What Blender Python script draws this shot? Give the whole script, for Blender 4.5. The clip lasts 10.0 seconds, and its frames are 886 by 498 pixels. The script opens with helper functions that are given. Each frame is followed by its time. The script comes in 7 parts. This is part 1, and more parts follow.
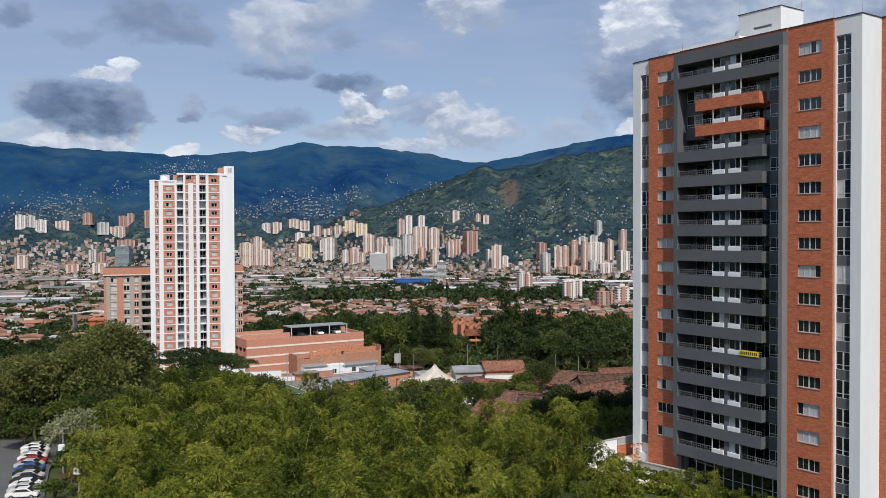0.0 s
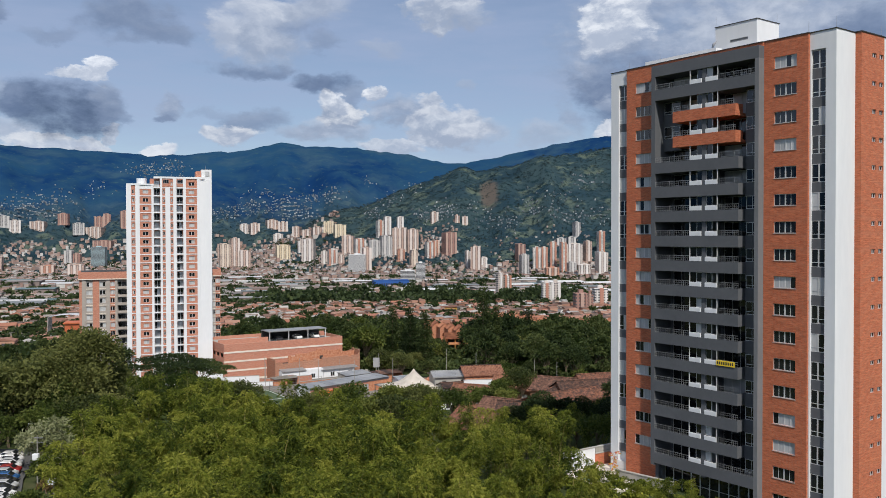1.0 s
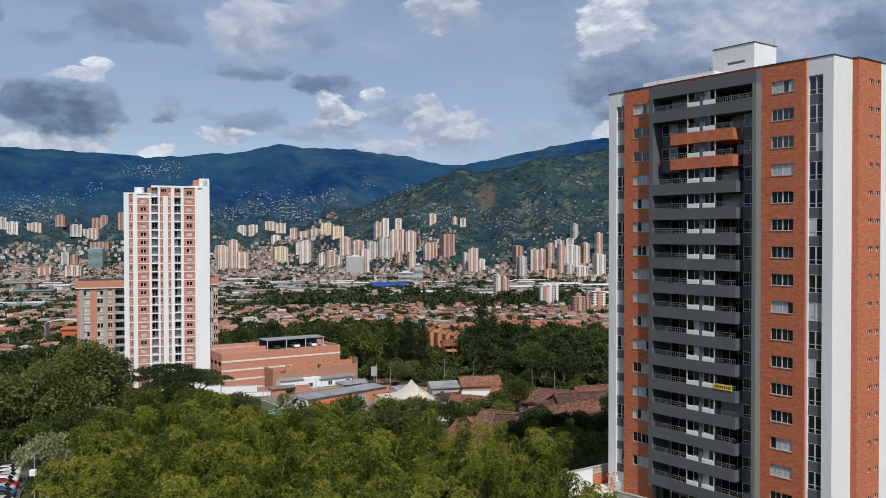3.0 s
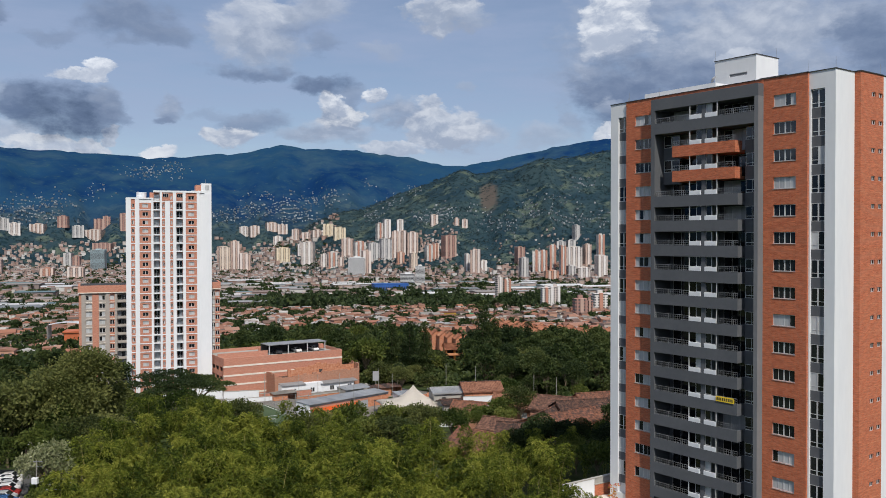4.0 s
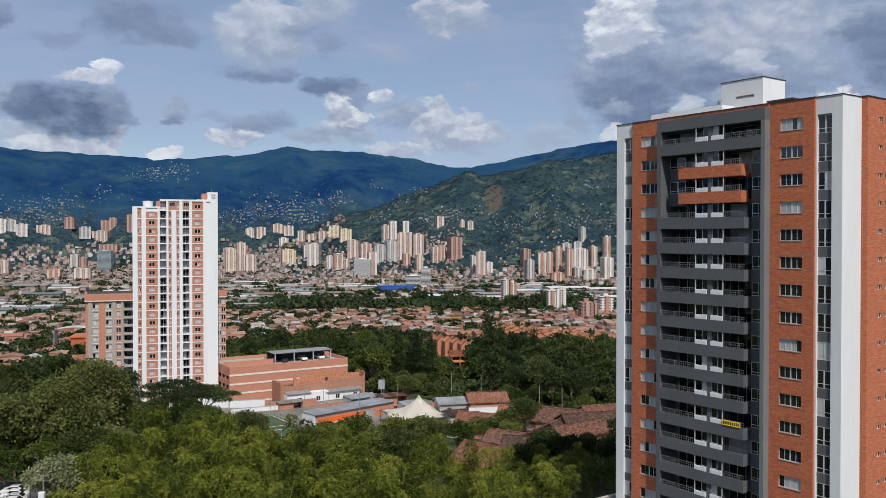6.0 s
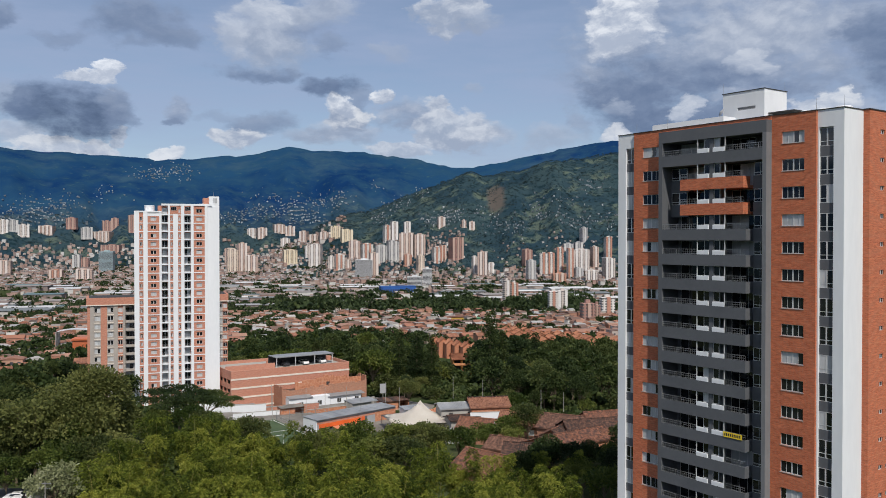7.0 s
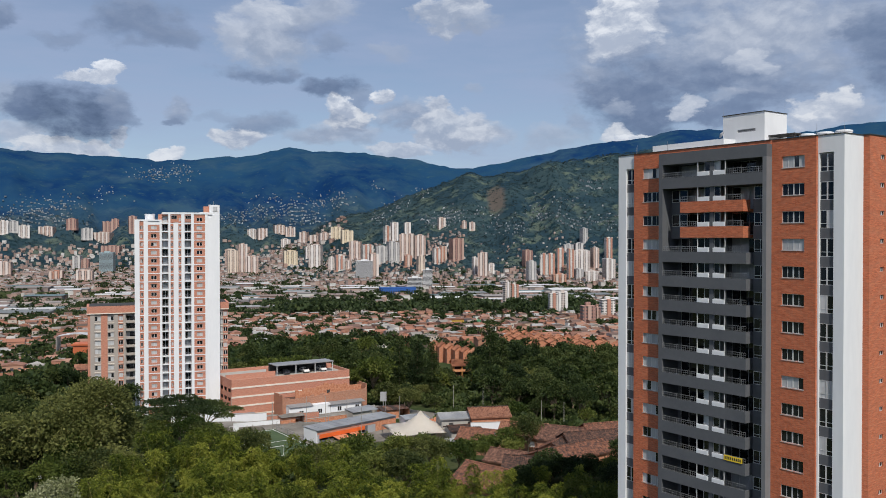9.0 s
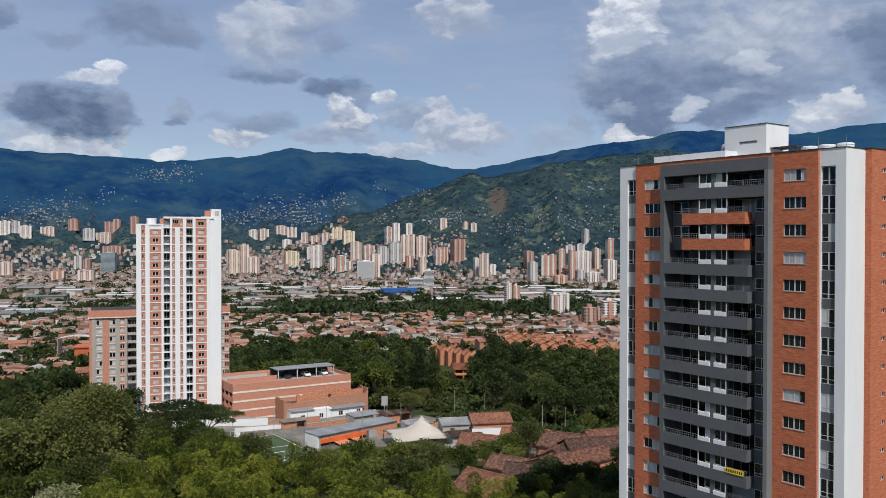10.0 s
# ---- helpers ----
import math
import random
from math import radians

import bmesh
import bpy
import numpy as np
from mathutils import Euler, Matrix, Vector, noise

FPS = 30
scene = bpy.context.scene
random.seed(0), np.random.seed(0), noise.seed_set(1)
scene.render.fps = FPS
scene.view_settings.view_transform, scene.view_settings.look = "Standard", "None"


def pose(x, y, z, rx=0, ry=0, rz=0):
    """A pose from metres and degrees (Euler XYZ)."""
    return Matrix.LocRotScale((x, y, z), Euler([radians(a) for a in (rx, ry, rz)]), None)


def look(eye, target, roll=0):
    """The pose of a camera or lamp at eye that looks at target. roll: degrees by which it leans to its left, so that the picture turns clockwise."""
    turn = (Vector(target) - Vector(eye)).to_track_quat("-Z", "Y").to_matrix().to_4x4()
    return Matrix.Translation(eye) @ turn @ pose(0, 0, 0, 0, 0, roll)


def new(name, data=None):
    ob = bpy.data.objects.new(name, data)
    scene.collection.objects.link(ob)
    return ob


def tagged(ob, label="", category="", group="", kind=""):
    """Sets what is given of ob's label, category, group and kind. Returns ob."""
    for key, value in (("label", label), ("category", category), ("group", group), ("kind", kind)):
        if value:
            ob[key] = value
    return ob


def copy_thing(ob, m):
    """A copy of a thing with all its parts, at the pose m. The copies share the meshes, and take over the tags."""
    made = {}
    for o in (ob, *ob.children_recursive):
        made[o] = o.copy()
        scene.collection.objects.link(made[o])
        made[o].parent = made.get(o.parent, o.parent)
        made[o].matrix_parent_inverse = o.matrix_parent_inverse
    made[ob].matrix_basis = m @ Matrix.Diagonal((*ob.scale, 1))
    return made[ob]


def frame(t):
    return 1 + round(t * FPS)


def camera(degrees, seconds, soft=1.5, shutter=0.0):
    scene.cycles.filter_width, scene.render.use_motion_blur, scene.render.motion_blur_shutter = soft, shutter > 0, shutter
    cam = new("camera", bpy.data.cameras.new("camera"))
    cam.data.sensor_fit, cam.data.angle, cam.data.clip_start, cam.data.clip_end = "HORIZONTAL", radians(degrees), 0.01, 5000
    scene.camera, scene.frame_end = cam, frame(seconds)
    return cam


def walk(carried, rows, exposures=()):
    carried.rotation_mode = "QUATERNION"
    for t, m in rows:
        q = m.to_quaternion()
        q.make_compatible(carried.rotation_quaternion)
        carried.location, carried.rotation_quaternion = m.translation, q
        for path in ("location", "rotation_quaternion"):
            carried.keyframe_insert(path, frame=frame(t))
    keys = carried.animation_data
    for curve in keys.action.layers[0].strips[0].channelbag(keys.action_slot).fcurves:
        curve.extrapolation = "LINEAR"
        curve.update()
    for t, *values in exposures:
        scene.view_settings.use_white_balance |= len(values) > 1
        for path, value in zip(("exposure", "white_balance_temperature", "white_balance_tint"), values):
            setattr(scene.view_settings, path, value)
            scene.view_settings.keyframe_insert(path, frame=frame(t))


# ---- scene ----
import functools

cam = camera(55.19, 10.0, soft=0.9)
PATH = [
    (0, pose(0, 0, 25.954, 88.975, 0.177, 2.395)),
    (0.5, pose(0, 0, 26.397, 89.005, 0.127, 1.442)),
    (1, pose(0, 0, 26.915, 89.026, 0.103, 0.978)),
    (1.5, pose(0, 0, 27.454, 89.047, 0.100, 0.856)),
    (2, pose(0, 0, 28.023, 89.087, 0.107, 0.763)),
    (2.5, pose(0, 0, 28.542, 89.102, 0.082, 0.789)),
    (4, pose(0, 0, 30.223, 89.160, 0.051, 0.953)),
    (4.5, pose(0, 0, 30.732, 89.204, 0.008, 1.034)),
    (5, pose(0, 0, 31.279, 89.198, 0.021, 1.141)),
    (5.5, pose(0, 0, 31.818, 89.219, 0.002, 1.251)),
    (7, pose(0, 0, 33.535, 89.241, -0.006, 1.442)),
    (7.5, pose(0, 0, 34.100, 89.232, -0.008, 1.452)),
    (8, pose(0, 0, 34.683, 89.214, 0.042, 1.410)),
    (8.5, pose(0, 0, 35.257, 89.220, 0.011, 1.449)),
    (9, pose(0, 0, 35.813, 89.251, 0.016, 1.460)),
    (9.5, pose(0, 0, 36.413, 89.252, -0.052, 1.500)),
    (10, pose(0, 0, 36.947, 89.283, -0.059, 1.558)),
]
walk(cam, PATH, [(0, 0.18), (0.5, 0.16), (1, 0.14), (2, 0.12), (2.5, 0.08), (4, 0.07), (10, 0.06)])

# ---- light ----
SUN_AZ, SUN_EL = radians(164.5), radians(50.0)
sun_dir = Vector((math.sin(SUN_AZ) * math.cos(SUN_EL), math.cos(SUN_AZ) * math.cos(SUN_EL), math.sin(SUN_EL)))
sun_data = bpy.data.lights.new("sun", "SUN")
sun_data.energy, sun_data.angle, sun_data.color = 3.85, radians(0.6), (1.0, 0.93, 0.83)
sun = new("sun", sun_data)
sun.matrix_world = look(sun_dir * 500, (0, 0, 0))


def cloud_tone(v):
    """Grey-blue in the shaded parts of a cloud, near white in the lit ones."""
    r, b = np.interp(v, [0.15, 0.35, 0.7], [0.67, 0.83, 0.955]), np.interp(v, [0.15, 0.35, 0.7], [1.72, 1.34, 1.08])
    return (v * float(r), v, v * float(b), 1)


def cloud_group(crisp):
    """One cloud laid over the sky: a ragged ellipse, lit from above."""
    nt = bpy.data.node_groups.new("cloud", "ShaderNodeTree")
    for name, kind in (("sky", "Color"), ("ax", "Float"), ("ey", "Float"), ("puff", "Float"), ("lumps", "Float"), ("relief", "Float"), ("a", "Float"), ("e", "Float"), ("w", "Float"), ("h", "Float"),
                       ("foot", "Color"), ("head", "Color"), ("density", "Float")):
        nt.interface.new_socket(name, in_out="INPUT", socket_type="NodeSocket" + kind)
    nt.interface.new_socket("sky", in_out="OUTPUT", socket_type="NodeSocketColor")
    N, L = nt.nodes.new, nt.links.new
    gi, go = N("NodeGroupInput").outputs, N("NodeGroupOutput")

    def put(socket, value):
        if isinstance(value, bpy.types.NodeSocket):
            L(value, socket)
        else:
            socket.default_value = value

    def m(op, a, b=0.0):
        n = N("ShaderNodeMath")
        n.operation = op
        put(n.inputs[0], a), put(n.inputs[1], b)
        return n.outputs[0]

    def mapped(v, a, b):
        n = N("ShaderNodeMapRange")
        n.interpolation_type = "SMOOTHSTEP"
        put(n.inputs[0], v), put(n.inputs[1], a), put(n.inputs[2], b)
        return n.outputs[0]

    def mixc(f, a, b):
        n = N("ShaderNodeMix")
        n.data_type = "RGBA"
        put(n.inputs[0], f), put(n.inputs[6], a), put(n.inputs[7], b)
        return n.outputs[2]

    dx = m("DIVIDE", m("SUBTRACT", gi["ax"], gi["a"]), gi["w"])
    dy = m("DIVIDE", m("SUBTRACT", gi["ey"], gi["e"]), gi["h"])
    r2 = m("ADD", m("MULTIPLY", dx, dx), m("MULTIPLY", dy, dy))
    rag = m("ADD", m("MULTIPLY", m("SUBTRACT", gi["lumps"], 0.5), 2.0), m("MULTIPLY", gi["puff"], 0.7 if crisp else 0.3))
    body = m("ADD", m("SUBTRACT", 1.12, r2), rag)
    mask = m("MULTIPLY", mapped(body, 0.0, 0.6 if crisp else 1.2), gi["density"])
    tone = m("ADD", m("ADD", m("MULTIPLY", dy, 0.38), 0.36), m("ADD", m("MULTIPLY", gi["puff"], 0.22), m("MULTIPLY", gi["relief"], 2.6 if crisp else 1.6)))
    L(mixc(mask, gi["sky"], mixc(mapped(tone, 0.0, 1.0), gi["foot"], gi["head"])), go.inputs[0])
    return nt


def make_world(clouds):
    world = bpy.data.worlds.new("sky")
    scene.world = world
    world.use_nodes = True
    nt = world.node_tree
    nt.nodes.clear()
    N, L = nt.nodes.new, nt.links.new

    def put(socket, value):
        if isinstance(value, bpy.types.NodeSocket):
            L(value, socket)
        else:
            socket.default_value = value

    def m(op, a, b=0.0, c=0.0, clamp=False):
        n = N("ShaderNodeMath")
        n.operation, n.use_clamp = op, clamp
        for s, v in zip(n.inputs, (a, b, c)):
            put(s, v)
        return n.outputs[0]

    def mapped(v, a, b, c=0.0, d=1.0):
        n = N("ShaderNodeMapRange")
        n.interpolation_type = "SMOOTHSTEP"
        for k, x in enumerate((v, a, b, c, d)):
            put(n.inputs[k], x)
        return n.outputs[0]

    def noisy(vec, scale, detail=6.0, rough=0.55):
        n = N("ShaderNodeTexNoise")
        n.inputs["Scale"].default_value, n.inputs["Detail"].default_value, n.inputs["Roughness"].default_value = scale, detail, rough
        L(vec, n.inputs["Vector"])
        return n

    def mixc(f, a, b):
        n = N("ShaderNodeMix")
        n.data_type = "RGBA"
        put(n.inputs[0], f), put(n.inputs[6], a), put(n.inputs[7], b)
        return n.outputs[2]

    tc = N("ShaderNodeTexCoord").outputs["Generated"]
    sep = N("ShaderNodeSeparateXYZ")
    L(tc, sep.inputs[0])
    az = m("ARCTAN2", sep.outputs[0], sep.outputs[1])
    el = m("ARCSINE", sep.outputs[2])
    flat = N("ShaderNodeCombineXYZ")
    L(az, flat.inputs[0]), L(m("MULTIPLY", el, 1.7), flat.inputs[1])
    p = flat.outputs[0]
    warp = noisy(p, 9.0, 7.0, 0.62)
    wsep = N("ShaderNodeSeparateColor")
    L(warp.outputs["Color"], wsep.inputs[0])
    fine = noisy(p, 34.0, 5.0, 0.6).outputs[0]
    bent = N("ShaderNodeVectorMath")
    bent.operation = "MULTIPLY_ADD"
    L(warp.outputs["Color"], bent.inputs[0])
    bent.inputs[1].default_value = (0.06, 0.06, 0.0)
    L(p, bent.inputs[2])

    lumps = noisy(p, 17.0, 8.0, 0.62).outputs[0]
    # the side of each billow that faces the sun
    lower = N("ShaderNodeVectorMath")
    lower.operation = "SUBTRACT"
    L(bent.outputs[0], lower.inputs[0])
    lower.inputs[1].default_value = (0.004, 0.012, 0.0)
    relief = m("SUBTRACT", noisy(lower.outputs[0], 26.0, 7.0, 0.6).outputs[0], noisy(bent.outputs[0], 26.0, 7.0, 0.6).outputs[0])

    def puffs(scale):
        n = N("ShaderNodeTexVoronoi")
        n.feature = "SMOOTH_F1"
        n.inputs["Scale"].default_value, n.inputs["Smoothness"].default_value = scale, 0.35
        L(bent.outputs[0], n.inputs["Vector"])
        return m("SUBTRACT", 0.62, n.outputs["Distance"])

    puff = m("ADD", m("MULTIPLY", puffs(24.0), 0.9), m("ADD", m("MULTIPLY", puffs(58.0), 0.55), m("MULTIPLY", m("SUBTRACT", fine, 0.5), 0.7)))
    wx = m("MULTIPLY", m("SUBTRACT", wsep.outputs[0], 0.5), 0.11)
    wy = m("MULTIPLY", m("SUBTRACT", wsep.outputs[1], 0.5), 0.075)
    ax, ey = m("ADD", az, wx), m("ADD", el, wy)

    sky = N("ShaderNodeTexSky")
    sky.sky_type, sky.sun_disc, sky.sun_elevation, sky.sun_rotation = "NISHITA", False, SUN_EL, SUN_AZ
    sky.altitude, sky.air_density, sky.dust_density = 1500, 1.0, 1.6
    base = N("ShaderNodeVectorMath")
    base.operation = "SCALE"
    L(sky.outputs[0], base.inputs[0])
    base.inputs["Scale"].default_value = 0.09
    out = base.outputs[0]

    # a thin veil of high cloud, stretched sideways
    wide = N("ShaderNodeMapping")
    wide.inputs["Scale"].default_value = (1.0, 3.2, 1.0)
    L(p, wide.inputs[0])
    veil = noisy(wide.outputs[0], 3.0, 6.0, 0.6).outputs[0]
    out = mixc(mapped(veil, 0.30, 0.75, 0.30, 0.78), out, (0.33, 0.40, 0.575, 1))

    # heaped clouds all round the sky
    heap = noisy(p, 3.4, 7.0, 0.6).outputs[0]
    away = m("ABSOLUTE", m("ADD", az, 0.03))
    open_view = mapped(away, 0.50, 0.75)
    heaps = m("MULTIPLY", mapped(heap, 0.50, 0.62), m("MAXIMUM", open_view, mapped(el, 0.30, 0.42)))
    heaps = m("MULTIPLY", heaps, mapped(el, -0.02, 0.06))
    out = mixc(heaps, out, mixc(mapped(heap, 0.56, 0.74), (0.80, 0.80, 0.82, 1), (0.30, 0.35, 0.45, 1)))

    # single clouds: azimuth, height, half width, half height (degrees), tone at the foot, tone at the crown, density
    kinds = {True: cloud_group(True), False: cloud_group(False)}
    for a, e, w, h, lo, hi, dens in clouds:
        g = N("ShaderNodeGroup")
        g.node_tree = kinds[hi > 0.6]
        for name, v in (("sky", out), ("ax", ax), ("ey", ey), ("puff", puff), ("lumps", lumps), ("relief", relief), ("a", radians(a)), ("e", radians(e)), ("w", radians(w)), ("h", radians(h)),
                        ("foot", cloud_tone(lo)), ("head", cloud_tone(hi)), ("density", dens)):
            put(g.inputs[name], v)
        out = g.outputs[0]
    bg = N("ShaderNodeBackground")
    L(out, bg.inputs[0])
    bg.inputs[1].default_value = 1.0
    end = N("ShaderNodeOutputWorld")
    L(bg.outputs[0], end.inputs[0])


CLOUDS_DARK_BANK = [
    (-28.85, 8.50, 1.07, 1.07, 0.33, 0.42, 0.6), (-28.70, 6.17, 2.22, 0.84, 0.42, 0.6, 0.85), (-25.75, 5.50, 3.06, 0.57, 0.48, 0.7, 0.9), (-23.56, 5.66, 1.30, 0.57, 0.48, 0.68, 0.9),
    (-22.56, 6.54, 0.61, 0.61, 0.45, 0.66, 0.8), (-24.47, 9.97, 1.76, 0.42, 0.5, 0.82, 0.95), (-23.10, 10.34, 0.76, 0.69, 0.5, 0.86, 0.95), (-25.28, 7.72, 3.74, 2.29, 0.125, 0.21, 1),
    (-27.48, 7.93, 1.34, 1.22, 0.18, 0.27, 0.9), (-22.83, 8.38, 1.15, 1.53, 0.24, 0.34, 0.75),
]
CLOUDS_HIGH_WEST = [
    (-21.15, 13.67, 3.06, 1.99, 0.225, 0.3, 0.9), (-19.03, 12.45, 2.22, 0.84, 0.24, 0.29, 0.75), (-21.32, 11.91, 1.30, 0.53, 0.26, 0.31, 0.65), (-28.55, 13.60, 1.45, 0.92, 0.21, 0.29, 0.8),
    (-25.12, 12.41, 1.45, 0.65, 0.25, 0.31, 0.6), (-18.57, 8.49, 1.03, 1.15, 0.27, 0.44, 0.8), (-19.09, 7.83, 0.99, 0.38, 0.23, 0.27, 0.8), (-21.66, 7.57, 0.92, 0.50, 0.23, 0.27, 0.6),
    (-15.92, 8.17, 2.29, 0.46, 0.29, 0.33, 0.4), (-19.09, 5.35, 1.26, 0.61, 0.5, 0.74, 0.95), (-13.38, 7.52, 1.99, 1.03, 0.24, 0.32, 0.8), (-14.66, 6.31, 1.99, 0.95, 0.4, 0.68, 0.92),
]
CLOUDS_HIGH_MIDDLE = [
    (-13.01, 13.31, 3.82, 2.60, 0.35, 0.56, 0.9), (-12.65, 14.74, 2.37, 1.15, 0.46, 0.62, 0.8), (-15.56, 13.12, 1.03, 1.45, 0.42, 0.58, 0.8), (-9.30, 15.06, 2.37, 1.15, 0.36, 0.52, 0.85),
    (-10.05, 13.79, 1.99, 0.76, 0.27, 0.35, 0.7), (-13.38, 11.08, 3.21, 0.69, 0.22, 0.31, 0.92), (-8.55, 12.76, 1.22, 0.73, 0.26, 0.32, 0.65), (-0.95, 14.72, 2.22, 1.30, 0.38, 0.63, 0.9),
    (0.77, 13.92, 1.60, 0.69, 0.35, 0.47, 0.8), (-5.33, 12.75, 1.38, 0.50, 0.38, 0.44, 0.5), (0.58, 10.09, 0.92, 0.65, 0.38, 0.45, 0.5), (-6.66, 9.58, 1.22, 0.84, 0.27, 0.33, 0.7),
]
CLOUDS_CUMULUS = [
    (-10.61, 6.84, 1.83, 0.65, 0.34, 0.44, 0.7), (-8.55, 7.06, 2.83, 1.11, 0.34, 0.56, 0.9), (1.34, 6.92, 2.06, 1.15, 0.38, 0.57, 0.8), (-4.00, 8.23, 2.44, 1.15, 0.31, 0.52, 0.95),
    (-2.09, 8.24, 1.15, 0.65, 0.38, 0.62, 0.9), (-0.95, 7.08, 2.98, 1.38, 0.38, 0.63, 0.9), (-4.76, 5.86, 2.44, 0.61, 0.42, 0.64, 0.85), (-7.80, 8.19, 1.68, 1.11, 0.34, 0.7, 0.95),
    (-5.14, 9.60, 0.80, 0.65, 0.42, 0.8, 0.97), (-7.99, 9.19, 1.03, 0.65, 0.42, 0.8, 0.97), (-8.74, 10.13, 2.52, 0.80, 0.17, 0.24, 0.95), (6.07, 6.86, 2.44, 0.99, 0.38, 0.48, 0.7),
    (7.57, 7.77, 1.03, 1.38, 0.31, 0.4, 0.7),
]
CLOUDS_EAST_MASS = [
    (17.43, 12.00, 12.22, 5.73, 0.29, 0.46, 0.97), (17.43, 12.86, 4.58, 2.22, 0.4, 0.58, 0.85), (22.06, 12.14, 2.29, 2.37, 0.4, 0.56, 0.75), (10.70, 14.16, 2.14, 2.29, 0.46, 0.8, 0.95),
    (18.11, 11.09, 1.83, 0.99, 0.46, 0.62, 0.7), (9.05, 11.38, 0.92, 0.76, 0.36, 0.5, 0.6), (10.70, 10.06, 3.06, 2.29, 0.19, 0.29, 0.92), (15.00, 9.80, 4.01, 1.22, 0.19, 0.27, 0.88),
    (12.15, 7.93, 4.39, 1.15, 0.165, 0.24, 0.9), (17.08, 7.74, 3.25, 0.99, 0.19, 0.25, 0.82), (19.78, 8.83, 2.44, 0.99, 0.21, 0.29, 0.7), (25.65, 11.14, 1.68, 2.90, 0.19, 0.27, 0.92),
]
CLOUDS_EAST_BRIGHT = [
    (10.34, 8.80, 0.92, 0.84, 0.32, 0.46, 0.7), (14.30, 8.29, 0.99, 0.80, 0.42, 0.62, 0.9), (16.91, 8.88, 1.68, 0.65, 0.37, 0.52, 0.8), (10.16, 6.97, 1.22, 0.69, 0.46, 0.7, 0.9),
    (11.79, 6.78, 2.06, 0.46, 0.5, 0.76, 0.9), (22.38, 7.30, 1.83, 0.99, 0.42, 0.64, 0.85), (21.74, 6.85, 1.45, 0.69, 0.46, 0.72, 0.92), (23.49, 7.78, 1.03, 1.03, 0.46, 0.72, 0.92),
    (24.88, 7.56, 1.68, 1.03, 0.33, 0.47, 0.7),
]
make_world(CLOUDS_DARK_BANK + CLOUDS_HIGH_WEST + CLOUDS_HIGH_MIDDLE + CLOUDS_CUMULUS + CLOUDS_EAST_MASS + CLOUDS_EAST_BRIGHT)

# ---- materials ----
def material(name, tones, scale=6.0, rough=0.8, bump=0.0, bump_scale=40.0, metallic=0.0, spread=0.35, rnd=0.0, detail=5.0, coords="Object", island=0.0, fine=0.0, stretch=None):
    """A surface whose colour wanders between the tones by two sizes of grain."""
    mat = bpy.data.materials.new(name)
    mat.use_nodes = True
    nt = mat.node_tree
    N, L = nt.nodes.new, nt.links.new
    bsdf = nt.nodes["Principled BSDF"]
    bsdf.inputs["Roughness"].default_value, bsdf.inputs["Metallic"].default_value = rough, metallic
    vec = N("ShaderNodeTexCoord").outputs[coords]
    if stretch:
        mp = N("ShaderNodeMapping")
        mp.inputs["Scale"].default_value = stretch
        L(vec, mp.inputs[0])
        vec = mp.outputs[0]
    big = N("ShaderNodeTexNoise")
    big.inputs["Scale"].default_value, big.inputs["Detail"].default_value = 1.0 / scale, detail
    small = N("ShaderNodeTexNoise")
    small.inputs["Scale"].default_value, small.inputs["Detail"].default_value = 9.0 / scale, 4.0
    L(vec, big.inputs["Vector"]), L(vec, small.inputs["Vector"])

    def mth(op, a, b):
        n = N("ShaderNodeMath")
        n.operation = op
        for s, v in zip(n.inputs, (a, b)):
            if isinstance(v, bpy.types.NodeSocket):
                L(v, s)
            else:
                s.default_value = v
        return n.outputs[0]

    f = mth("ADD", mth("MULTIPLY", big.outputs[0], 0.65), mth("MULTIPLY", small.outputs[0], 0.35))
    f = mth("ADD", mth("MULTIPLY", mth("SUBTRACT", f, 0.5), 1.0 / spread), 0.5)
    if rnd:
        f = mth("ADD", f, mth("MULTIPLY", mth("SUBTRACT", N("ShaderNodeObjectInfo").outputs["Random"], 0.5), rnd))
    if island:
        f = mth("ADD", f, mth("MULTIPLY", mth("SUBTRACT", N("ShaderNodeNewGeometry").outputs["Random Per Island"], 0.5), island))
    ramp = N("ShaderNodeValToRGB")
    els = ramp.color_ramp.elements
    while len(els) < len(tones):
        els.new(0.5)
    for k, c in enumerate(tones):
        els[k].position, els[k].color = k / max(1, len(tones) - 1), (*c, 1)
    L(f, ramp.inputs[0])
    L(ramp.outputs[0], bsdf.inputs["Base Color"])
    if bump:
        g = N("ShaderNodeTexNoise")
        g.inputs["Scale"].default_value, g.inputs["Detail"].default_value = bump_scale, 4.0
        L(vec, g.inputs["Vector"])
        b = N("ShaderNodeBump")
        b.inputs["Strength"].default_value, b.inputs["Distance"].default_value = bump, 0.05
        L(g.outputs[0], b.inputs["Height"]), L(b.outputs[0], bsdf.inputs["Normal"])
    return mat


